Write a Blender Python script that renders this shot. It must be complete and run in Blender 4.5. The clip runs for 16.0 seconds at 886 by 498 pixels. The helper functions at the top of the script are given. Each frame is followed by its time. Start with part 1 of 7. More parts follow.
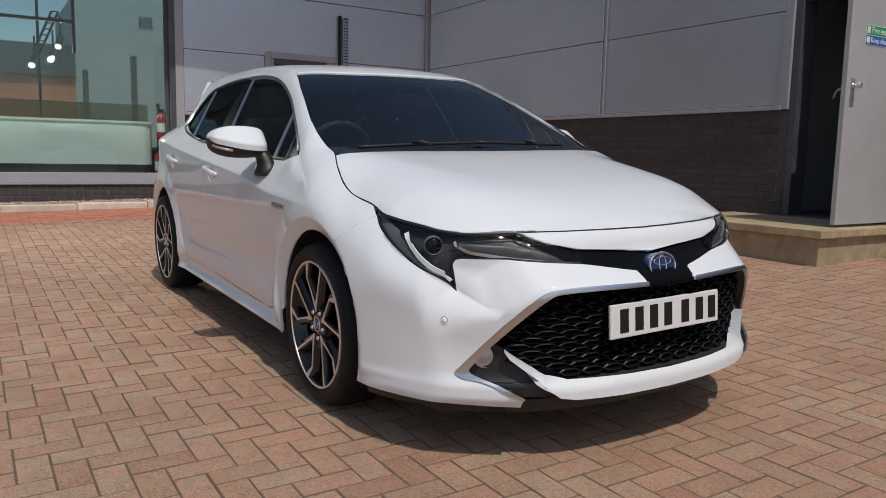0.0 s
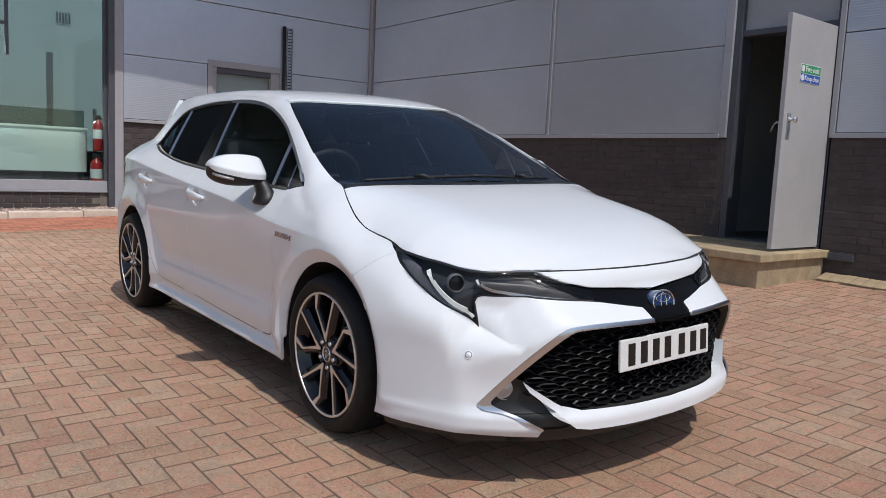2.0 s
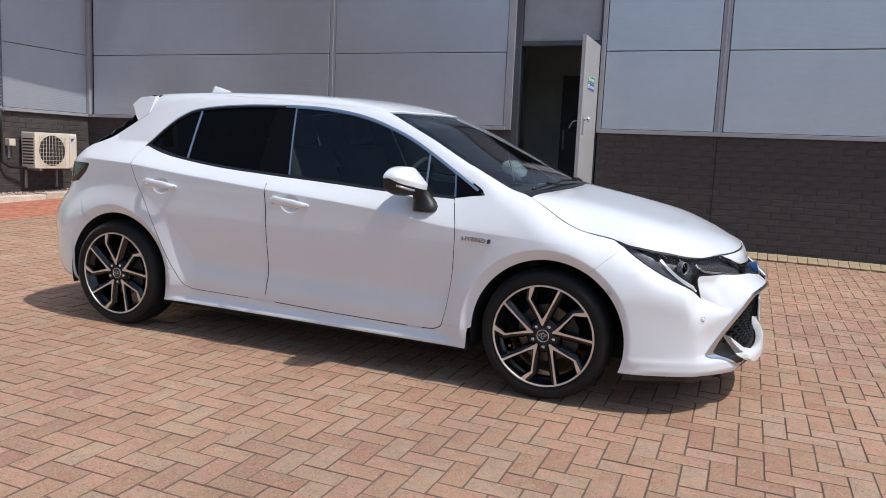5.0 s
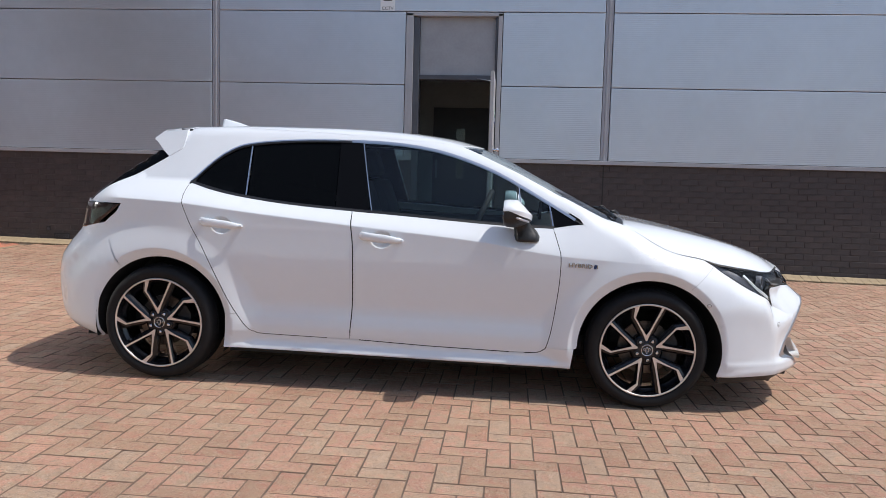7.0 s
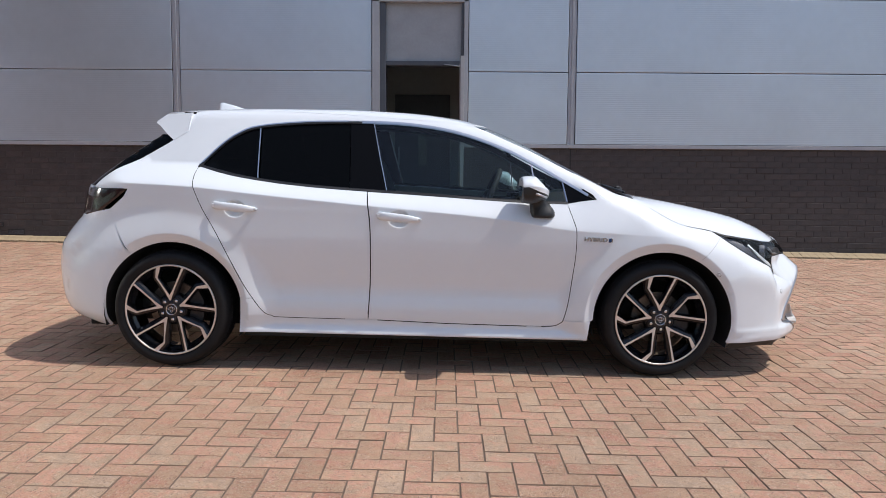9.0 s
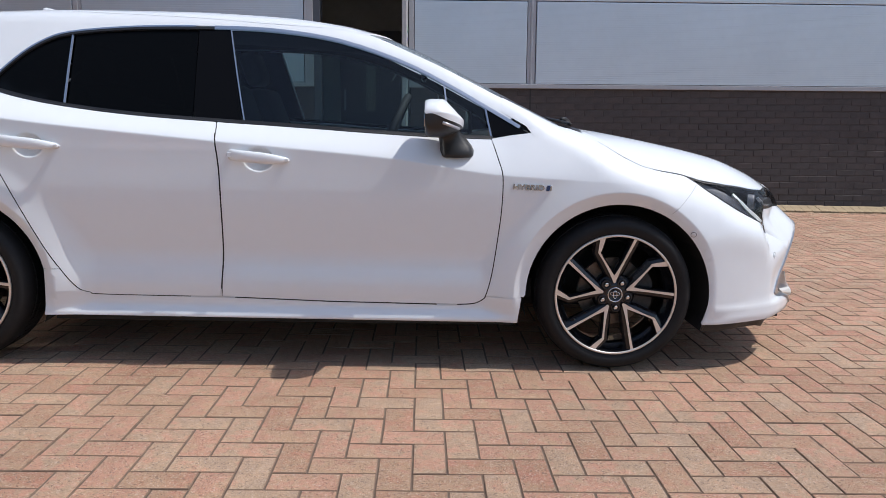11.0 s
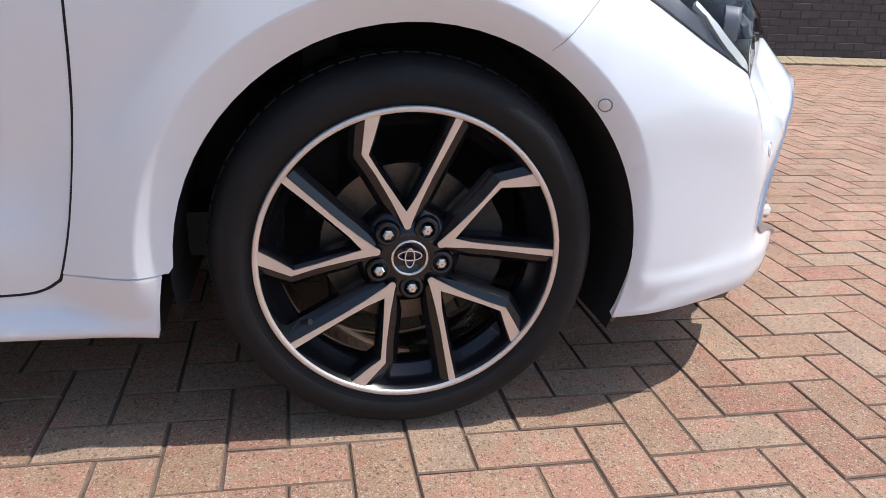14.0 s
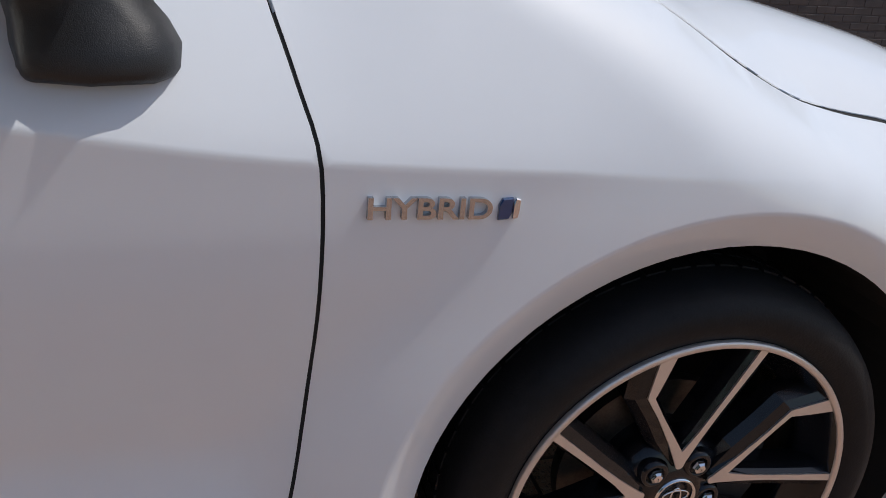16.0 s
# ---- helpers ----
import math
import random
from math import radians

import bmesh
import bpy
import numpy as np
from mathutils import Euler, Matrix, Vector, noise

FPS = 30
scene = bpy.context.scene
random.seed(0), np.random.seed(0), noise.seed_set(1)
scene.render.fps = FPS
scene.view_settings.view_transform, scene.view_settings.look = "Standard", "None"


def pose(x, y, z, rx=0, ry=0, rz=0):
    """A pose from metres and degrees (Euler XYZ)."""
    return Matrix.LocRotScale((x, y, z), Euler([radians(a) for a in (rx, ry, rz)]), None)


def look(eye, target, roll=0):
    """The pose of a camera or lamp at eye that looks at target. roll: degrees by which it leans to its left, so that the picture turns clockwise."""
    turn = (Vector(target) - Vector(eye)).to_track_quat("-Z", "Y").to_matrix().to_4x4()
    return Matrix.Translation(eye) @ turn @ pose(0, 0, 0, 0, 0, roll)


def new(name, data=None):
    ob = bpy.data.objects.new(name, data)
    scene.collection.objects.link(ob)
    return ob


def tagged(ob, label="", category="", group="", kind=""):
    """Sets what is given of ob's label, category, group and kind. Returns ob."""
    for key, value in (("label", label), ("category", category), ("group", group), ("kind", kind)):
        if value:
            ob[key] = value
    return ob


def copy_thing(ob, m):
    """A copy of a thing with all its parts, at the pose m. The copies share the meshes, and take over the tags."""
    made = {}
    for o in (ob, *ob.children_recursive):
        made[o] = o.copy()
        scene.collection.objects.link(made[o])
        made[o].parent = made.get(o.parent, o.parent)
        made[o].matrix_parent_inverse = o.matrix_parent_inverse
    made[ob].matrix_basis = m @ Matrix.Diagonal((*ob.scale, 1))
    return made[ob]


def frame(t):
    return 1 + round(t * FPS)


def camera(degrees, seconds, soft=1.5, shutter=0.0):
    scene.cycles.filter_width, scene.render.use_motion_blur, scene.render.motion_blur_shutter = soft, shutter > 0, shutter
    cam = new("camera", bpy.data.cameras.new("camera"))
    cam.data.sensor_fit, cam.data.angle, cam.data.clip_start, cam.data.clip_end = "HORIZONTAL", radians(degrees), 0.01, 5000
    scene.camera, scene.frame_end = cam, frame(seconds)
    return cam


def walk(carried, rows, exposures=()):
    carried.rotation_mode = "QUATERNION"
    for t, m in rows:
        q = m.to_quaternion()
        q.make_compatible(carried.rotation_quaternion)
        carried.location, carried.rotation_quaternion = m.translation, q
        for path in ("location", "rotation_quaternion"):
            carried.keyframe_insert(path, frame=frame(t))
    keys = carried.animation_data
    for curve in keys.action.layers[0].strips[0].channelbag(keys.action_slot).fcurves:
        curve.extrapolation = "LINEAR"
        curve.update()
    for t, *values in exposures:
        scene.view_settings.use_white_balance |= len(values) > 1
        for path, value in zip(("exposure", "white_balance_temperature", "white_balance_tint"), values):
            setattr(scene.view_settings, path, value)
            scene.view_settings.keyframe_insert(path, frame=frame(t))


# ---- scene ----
cam = camera(61.0, 16.0, soft=0.85)
PATH = [
    (0, (2.659, -1.969, 0.957), (0.977, -0.915, 0.709), 1.2),
    (0.5, (2.623, -1.939, 0.977), (0.946, -0.877, 0.734), 1.2),
    (1, (2.612, -1.934, 0.984), (0.939, -0.864, 0.744), 1.3),
    (1.5, (2.596, -2.019, 1.002), (0.934, -0.931, 0.767), 1.8),
    (2, (2.554, -2.303, 1.061), (0.987, -1.08, 0.839), 2.6),
    (2.5, (2.404, -2.632, 1.06), (0.963, -1.263, 0.833), 2.9),
    (3, (2.144, -3.005, 1.074), (0.822, -1.521, 0.843), 3.0),
    (3.5, (1.896, -3.379, 1.124), (0.715, -1.781, 0.898), 2.8),
    (4, (1.565, -3.712, 1.113), (0.515, -2.027, 0.876), 2.6),
    (4.5, (1.251, -4.036, 1.117), (0.338, -2.273, 0.881), 2.6),
    (5, (0.844, -4.298, 1.134), (0.108, -2.456, 0.885), 2.6),
    (5.2, (0.649, -4.367, 1.149), (-0.03, -2.502, 0.901), 2.6),
    (7.3, (-0.882, -4.886, 1.103), (-0.988, -2.895, 0.95), 1.4),
    (7.5, (-0.956, -4.914, 1.099), (-1.031, -2.921, 0.941), 1.3),
    (8, (-1.14, -4.904, 1.069), (-1.174, -2.911, 0.901), 0.8),
    (8.2, (-1.172, -4.937, 1.065), (-1.2, -2.944, 0.902), 0.7),
    (10.3, (-0.974, -4.417, 0.991), (-0.961, -2.429, 0.778), 0.2),
    (10.5, (-0.917, -4.282, 1.0), (-0.905, -2.293, 0.784), 0.2),
    (11, (-0.771, -3.826, 0.93), (-0.718, -1.849, 0.633), 0.4),
    (11.5, (-0.682, -3.373, 0.903), (-0.575, -1.413, 0.518), 0.8),
    (12, (-0.566, -2.941, 0.893), (-0.39, -1.001, 0.439), 1.0),
    (12.5, (-0.444, -2.577, 0.831), (-0.188, -0.652, 0.352), 1.2),
    (13, (-0.306, -2.272, 0.812), (0.017, -0.373, 0.271), 1.5),
    (13.5, (-0.211, -2.093, 0.752), (0.145, -0.221, 0.143), 1.6),
    (14, (-0.17, -1.995, 0.72), (0.205, -0.147, 0.054), 1.8),
    (14.5, (-0.175, -1.938, 0.721), (0.207, -0.109, 0.007), 1.9),
    (15, (-0.232, -1.873, 0.782), (0.156, -0.06, 0.032), 2.1),
    (15.5, (-0.383, -1.775, 0.916), (0.007, 0.035, 0.158), 2.5),
    (16, (-0.536, -1.543, 0.976), (-0.011, 0.223, 0.198), 3.4),
]
walk(cam, [(t, look(eye, target, roll)) for t, eye, target, roll in PATH],
     exposures=[(0.0, -0.32, 6850, 10), (1.5, -0.18, 6650, 10), (2.5, 0.04, 6500, 10), (3.5, 0.15, 6500, 10), (5.0, 0.24, 6500, 10), (8.0, 0.29, 6500, 10), (11.0, 0.31, 6420, 10), (12.5, 0.29, 6350, 10),
                (13.5, 0.42, 6350, 10), (14.5, 0.90, 6250, 10), (15.2, 0.94, 6250, 10), (15.6, 0.80, 6350, 10), (16.0, -0.11, 6550, 10)])


# ---- daylight: a high sun from ahead of the car, nearly along the long wall ----
SUN_UP, SUN_ROUND = 60.0, -6.0  # degrees above level; degrees from +x towards the long wall
sun_way = Vector((math.cos(radians(SUN_UP)) * math.cos(radians(SUN_ROUND)), math.cos(radians(SUN_UP)) * math.sin(radians(SUN_ROUND)), math.sin(radians(SUN_UP))))
world = bpy.data.worlds.new("sky")
scene.world = world
world.use_nodes = True
wn = world.node_tree.nodes
sky = wn.new("ShaderNodeTexSky")
sky.sky_type, sky.sun_disc = "NISHITA", False
sky.sun_elevation, sky.sun_rotation = radians(SUN_UP), radians(90 - SUN_ROUND)
sky.air_density, sky.dust_density, sky.ozone_density = 1.0, 1.2, 1.0
wn["Background"].inputs["Strength"].default_value = 0.128
world.node_tree.links.new(sky.outputs[0], wn["Background"].inputs["Color"])
sun = new("sun", bpy.data.lights.new("sun", "SUN"))
sun.data.energy, sun.data.angle, sun.data.color = 2.85, radians(0.53), (1.0, 0.96, 0.91)
sun.matrix_world = look(sun_way * 40, (0, 0, 0))


# ---- materials ----
def material(name, colour, rough=0.5, metal=0.0, vary=0.0, scale=8.0, bump=0.0, bump_scale=60.0, coat=0.0, coat_rough=0.03, each=0.0, spec=0.5, fleck=0.0, island=False):
    """A surface: colour with two scales of blotches (vary), fine relief (bump, metres), a clear coat, and a shift from piece to piece (each)."""
    m = bpy.data.materials.new(name)
    m.use_nodes = True
    n, l = m.node_tree.nodes, m.node_tree.links
    b = n["Principled BSDF"]
    b.inputs["Base Color"].default_value = (*colour, 1)
    b.inputs["Roughness"].default_value, b.inputs["Metallic"].default_value = rough, metal
    b.inputs["Coat Weight"].default_value, b.inputs["Coat Roughness"].default_value = coat, coat_rough
    b.inputs["Specular IOR Level"].default_value = spec
    if not (vary or bump or each or fleck):
        return m
    at = n.new("ShaderNodeTexCoord")
    out = None
    if vary or each or fleck:
        hsv = n.new("ShaderNodeHueSaturation")
        hsv.inputs["Color"].default_value = (*colour, 1)
        total = n.new("ShaderNodeMath")
        total.operation = "ADD"
        total.inputs[0].default_value = 1.0
        total.inputs[1].default_value = 0.0
        last = total
        for size, share in ((scale, 0.65), (scale * 7.3, 0.35)):
            if not vary:
                break
            tex = n.new("ShaderNodeTexNoise")
            tex.inputs["Scale"].default_value, tex.inputs["Detail"].default_value = size, 5
            l.new(at.outputs["Object"], tex.inputs["Vector"])
            mr = n.new("ShaderNodeMapRange")
            mr.inputs["From Min"].default_value, mr.inputs["From Max"].default_value = 0.3, 0.7
            mr.inputs["To Min"].default_value, mr.inputs["To Max"].default_value = -vary * share, vary * share
            l.new(tex.outputs["Fac"], mr.inputs["Value"])
            add = n.new("ShaderNodeMath")
            l.new(last.outputs[0], add.inputs[0]), l.new(mr.outputs[0], add.inputs[1])
            last = add
        if each:
            if island:
                info, socket = n.new("ShaderNodeNewGeometry"), "Random Per Island"
            else:
                info, socket = n.new("ShaderNodeObjectInfo"), "Random"
            mr = n.new("ShaderNodeMapRange")
            mr.inputs["To Min"].default_value, mr.inputs["To Max"].default_value = -each, each
            l.new(info.outputs[socket], mr.inputs["Value"])
            add = n.new("ShaderNodeMath")
            l.new(last.outputs[0], add.inputs[0]), l.new(mr.outputs[0], add.inputs[1])
            last = add
        if fleck:
            tex = n.new("ShaderNodeTexVoronoi")
            tex.inputs["Scale"].default_value = 260
            l.new(at.outputs["Object"], tex.inputs["Vector"])
            sep = n.new("ShaderNodeSeparateColor")
            l.new(tex.outputs["Color"], sep.inputs[0])
            mr = n.new("ShaderNodeMapRange")
            mr.inputs["To Min"].default_value, mr.inputs["To Max"].default_value = -fleck, fleck
            l.new(sep.outputs[0], mr.inputs["Value"])
            add = n.new("ShaderNodeMath")
            l.new(last.outputs[0], add.inputs[0]), l.new(mr.outputs[0], add.inputs[1])
            last = add
        l.new(last.outputs[0], hsv.inputs["Value"])
        l.new(hsv.outputs[0], b.inputs["Base Color"])
    if bump:
        tex = n.new("ShaderNodeTexNoise")
        tex.inputs["Scale"].default_value, tex.inputs["Detail"].default_value = bump_scale, 6
        l.new(at.outputs["Object"], tex.inputs["Vector"])
        bn = n.new("ShaderNodeBump")
        bn.inputs["Distance"].default_value, bn.inputs["Strength"].default_value = bump, 0.8
        l.new(tex.outputs["Fac"], bn.inputs["Height"])
        l.new(bn.outputs[0], b.inputs["Normal"])
    return m


def pieces(name, colours, rough=0.85, vary=0.2, scale=9.0, bump=0.002, bump_scale=220.0, fleck=0.12, island=False, each=0.16):
    """Burnt clay or concrete pieces, each with a tone of its own out of a few, gritty and stained."""
    m = material(name, colours[0], rough, 0, vary, scale, bump, bump_scale, each=each, fleck=fleck, island=island)
    n, l = m.node_tree.nodes, m.node_tree.links
    ramp = n.new("ShaderNodeValToRGB")
    ramp.color_ramp.interpolation = "LINEAR"
    while len(ramp.color_ramp.elements) < len(colours):
        ramp.color_ramp.elements.new(0.5)
    for i, (e, c) in enumerate(zip(ramp.color_ramp.elements, colours)):
        e.position, e.color = i / (len(colours) - 1), (*c, 1)
    if island:
        l.new(n.new("ShaderNodeNewGeometry").outputs["Random Per Island"], ramp.inputs[0])
    else:
        l.new(n.new("ShaderNodeObjectInfo").outputs["Random"], ramp.inputs[0])
    hsv = next(x for x in n if x.type == "HUE_SAT")
    l.new(ramp.outputs[0], hsv.inputs["Color"])
    return m


def glass(name, tint, dark=0.0, rough=0.0, ior=1.5):
    """A thin pane: part clear, part dark film, with a mirror-like face."""
    m = bpy.data.materials.new(name)
    m.use_nodes = True
    n, l = m.node_tree.nodes, m.node_tree.links
    clear, film, face = n.new("ShaderNodeBsdfTransparent"), n.new("ShaderNodeBsdfDiffuse"), n.new("ShaderNodeBsdfGlossy")
    clear.inputs[0].default_value, film.inputs[0].default_value = (*tint, 1), (0.003, 0.0034, 0.004, 1)
    face.inputs["Roughness"].default_value = rough
    a, b, fr = n.new("ShaderNodeMixShader"), n.new("ShaderNodeMixShader"), n.new("ShaderNodeFresnel")
    fr.inputs["IOR"].default_value = ior
    a.inputs[0].default_value = dark
    l.new(clear.outputs[0], a.inputs[1]), l.new(film.outputs[0], a.inputs[2])
    l.new(fr.outputs[0], b.inputs[0]), l.new(a.outputs[0], b.inputs[1]), l.new(face.outputs[0], b.inputs[2])
    l.new(b.outputs[0], n["Material Output"].inputs[0])
    return m


WHITE_PAINT = material("white_car_paint", (0.75, 0.78, 0.812), 0.5, 0, 0.015, 3, spec=0.15, coat=1.0, coat_rough=0.03)
BLACK_GLOSS = material("gloss_black_trim", (0.005, 0.005, 0.006), 0.14, spec=0.35)
PIANO_BLACK = material("piano_black_panel", (0.004, 0.004, 0.0045), 0.18, spec=0.10)
BLACK_SATIN = material("satin_black_plastic", (0.012, 0.012, 0.013), 0.45, 0, 0.2, 40, 0.0004, 900)
BLACK_DULL = material("dull_black_lining", (0.017, 0.017, 0.017), 0.9, 0, 0.3, 12)
SEAM_GREY = material("grey_seam_shade", (0.24, 0.24, 0.25), 0.8)
GRILLE_BLACK = material("satin_grille_plastic", (0.008, 0.008, 0.009), 0.42, spec=0.25)
DARK_CHROME = material("dark_chrome_letters", (0.5, 0.5, 0.52), 0.16, 1.0)
CHROME = material("polished_chrome", (0.75, 0.76, 0.78), 0.08, 1.0)
SATIN_CHROME = material("satin_silver_trim", (0.62, 0.63, 0.66), 0.28, 1.0)
MACHINED = material("machined_alloy_face", (0.74, 0.69, 0.65), 0.38, 0.75, 0.05, 30)
RIM_BLACK = material("black_alloy_paint", (0.009, 0.009, 0.011), 0.2, 0, 0.1, 10, coat=0.35, spec=0.35)
RUBBER = material("tyre_rubber", (0.012, 0.012, 0.013), 0.6, 0, 0.3, 14, 0.0006, 300, spec=0.22)
STEEL = material("brake_steel", (0.13, 0.11, 0.095), 0.4, 0.8, 0.4, 40)
CALIPER = material("cast_caliper", (0.035, 0.035, 0.037), 0.5, 0.5, 0.3, 50)
PRIVACY = glass("privacy_glass", (0.06, 0.065, 0.07), 0.93, ior=1.17)
CAR_GLASS = glass("tinted_car_glass", (0.56, 0.70, 0.70), 0.10, ior=1.56)
SCREEN_GLASS = glass("windscreen_glass", (0.66, 0.74, 0.74), 0.12, ior=1.62)
LENS_GLASS = glass("lamp_lens", (0.93, 0.94, 0.95), 0.0, rough=0.03, ior=1.24)
LAMP_WHITE = material("frosted_light_guide", (0.88, 0.93, 0.92), 0.4)
LAMP_BOWL = material("dark_lamp_bowl", (0.03, 0.032, 0.038), 0.45, 0.1)
LAMP_GREY = material("grey_lamp_bezel", (0.16, 0.165, 0.185), 0.5, 0.2, 0.15, 90)
LAMP_SMOKE = material("smoked_marker_lens", (0.045, 0.043, 0.045), 0.45)
LAMP_SILVER = material("lamp_reflector", (0.5, 0.51, 0.53), 0.35, 0.7)
RED_LENS = material("smoked_red_lens", (0.022, 0.006, 0.007), 0.12, coat=0.6)
BADGE_BLUE = material("deep_blue_enamel", (0.012, 0.045, 0.14), 0.15, coat=1.0)
PLATE_WHITE = material("white_plate", (0.72, 0.74, 0.74), 0.35, 0, 0.05, 20)
PLATE_BLACK = material("black_plate_character", (0.008, 0.008, 0.008), 0.4)
CABIN = material("dark_cabin_trim", (0.02, 0.021, 0.023), 0.7, 0, 0.3, 30, 0.0006, 500)
SEAT_CLOTH = material("dark_seat_cloth", (0.025, 0.027, 0.03), 0.85, 0, 0.3, 60, 0.001, 600)
HEADLINING = material("grey_headlining", (0.10, 0.10, 0.10), 0.9, 0, 0.1, 30)



def paver(name, colours, island):
    """Burnt clay blocks: every block mottled from pink to grey, with pale and dark grit and a rough face."""
    m = pieces(name, colours, 0.85, 0.16, 5, 0.0, 300, 0.0, island=island)
    n, l = m.node_tree.nodes, m.node_tree.links
    ramp, hsv, b = next(x for x in n if x.type == "VALTORGB"), next(x for x in n if x.type == "HUE_SAT"), n["Principled BSDF"]
    spot = n.new("ShaderNodeNewGeometry")
    own = ramp.inputs[0].links[0].from_socket
    blotch, mix = n.new("ShaderNodeTexNoise"), n.new("ShaderNodeMath")
    blotch.inputs["Scale"].default_value, blotch.inputs["Detail"].default_value, blotch.inputs["Roughness"].default_value = 13, 7, 0.7
    l.new(spot.outputs["Position"], blotch.inputs["Vector"])
    wide = n.new("ShaderNodeMapRange")
    wide.inputs["From Min"].default_value, wide.inputs["From Max"].default_value = 0.34, 0.66
    wide.inputs["To Min"].default_value, wide.inputs["To Max"].default_value = -0.12, 0.42
    l.new(blotch.outputs["Fac"], wide.inputs["Value"])
    mix.operation = "MULTIPLY_ADD"
    mix.inputs[1].default_value = 0.75
    l.new(own, mix.inputs[0]), l.new(wide.outputs[0], mix.inputs[2]), l.new(mix.outputs[0], ramp.inputs[0])
    # broad worn and stained patches across the yard
    patch, tone, worn = n.new("ShaderNodeTexNoise"), n.new("ShaderNodeMapRange"), n.new("ShaderNodeMath")
    patch.inputs["Scale"].default_value, patch.inputs["Detail"].default_value = 0.9, 4
    l.new(spot.outputs["Position"], patch.inputs["Vector"]), l.new(patch.outputs["Fac"], tone.inputs["Value"])
    tone.inputs["From Min"].default_value, tone.inputs["From Max"].default_value = 0.32, 0.68
    tone.inputs["To Min"].default_value, tone.inputs["To Max"].default_value = 0.88, 1.14
    worn.operation = "MULTIPLY"
    l.new(hsv.inputs["Value"].links[0].from_socket, worn.inputs[0]), l.new(tone.outputs[0], worn.inputs[1]), l.new(worn.outputs[0], hsv.inputs["Value"])
    hsv.inputs["Saturation"].default_value = 0.99
    # grit: cells of a few millimetres, some pale, some dark
    last = hsv.outputs[0]
    for size, low, high, tone, amount in ((330, 0.88, 0.92, (0.68, 0.55, 0.45), 0.6), (240, 0.90, 0.94, (0.06, 0.04, 0.035), 0.6), (650, 0.68, 0.8, (0.54, 0.34, 0.25), 0.4), (560, 0.74, 0.84, (0.10, 0.06, 0.045), 0.45)):
        cell, sep, cut = n.new("ShaderNodeTexVoronoi"), n.new("ShaderNodeSeparateColor"), n.new("ShaderNodeMapRange")
        cell.inputs["Scale"].default_value = size
        l.new(spot.outputs["Position"], cell.inputs["Vector"]), l.new(cell.outputs["Color"], sep.inputs[0])
        cut.inputs["From Min"].default_value, cut.inputs["From Max"].default_value, cut.inputs["To Max"].default_value = low, high, amount
        l.new(sep.outputs[1], cut.inputs["Value"])
        tint = n.new("ShaderNodeMix")
        tint.data_type = "RGBA"
        l.new(cut.outputs[0], tint.inputs[0]), l.new(last, tint.inputs[6])
        tint.inputs[7].default_value = (*tone, 1)
        last = tint.outputs[2]
    l.new(last, b.inputs["Base Color"])
    rough, bn = n.new("ShaderNodeTexNoise"), n.new("ShaderNodeBump")
    rough.inputs["Scale"].default_value, rough.inputs["Detail"].default_value, rough.inputs["Roughness"].default_value = 150, 6, 0.75
    l.new(spot.outputs["Position"], rough.inputs["Vector"]), l.new(rough.outputs["Fac"], bn.inputs["Height"])
    bn.inputs["Distance"].default_value, bn.inputs["Strength"].default_value = 0.006, 0.9
    l.new(bn.outputs[0], b.inputs["Normal"])
    return m


CLAY = ((0.505, 0.226, 0.148), (0.443, 0.240, 0.145), (0.438, 0.286, 0.174), (0.472, 0.234, 0.155), (0.402, 0.272, 0.172), (0.350, 0.244, 0.165))
PAVER = paver("clay_pavers", CLAY, False)
PAVER_FAR = paver("clay_pavers_further", CLAY, True)
RED_PAVER = pieces("red_strip_pavers", ((0.46, 0.165, 0.10), (0.52, 0.20, 0.125), (0.48, 0.175, 0.11)), 0.85, 0.15, 7, 0.002, island=True)
JOINT_SAND = material("joint_sand", (0.14, 0.098, 0.071), 0.95, 0, 0.4, 20, 0.004, 200)
EDGE_DARK = material("dark_block_edge", (0.20, 0.130, 0.092), 0.95, 0, 0.4, 30, 0.003, 200)
EDGE_BLOCK = pieces("buff_edge_blocks", ((0.34, 0.25, 0.15), (0.38, 0.29, 0.18), (0.31, 0.23, 0.145)), 0.9, 0.2, 8, 0.002, island=True)
KERB = pieces("concrete_kerb", ((0.66, 0.58, 0.48), (0.61, 0.54, 0.45), (0.69, 0.61, 0.51)), 0.9, 0.2, 5, 0.003)
GRAVEL = pieces("pink_gravel", ((0.48, 0.33, 0.28), (0.60, 0.47, 0.41), (0.40, 0.27, 0.23), (0.66, 0.57, 0.51)), 0.9, 0.2, 20, 0.003, island=True)
BRICK_DARK = pieces("dark_brown_brick", ((0.060, 0.051, 0.051), (0.063, 0.052, 0.051), (0.058, 0.050, 0.050), (0.066, 0.053, 0.051)), 0.8, 0.25, 9, 0.002, 160, each=0.06)
BRICK_DARK_FAR = pieces("dark_brown_brick_further", ((0.060, 0.051, 0.051), (0.063, 0.052, 0.051), (0.058, 0.050, 0.050), (0.066, 0.053, 0.051)), 0.8, 0.25, 9, 0.002, 160, island=True, each=0.06)
PALE_MORTAR = material("pale_mortar", (0.20, 0.17, 0.14), 0.95, 0, 0.3, 20, 0.003, 200)
MORTAR = material("dark_mortar", (0.080, 0.069, 0.068), 0.95, 0, 0.3, 20, 0.003, 200)
TRIM_GREY = material("pale_grey_flashing", (0.36, 0.37, 0.40), 0.45, 0.0, 0.08, 4)
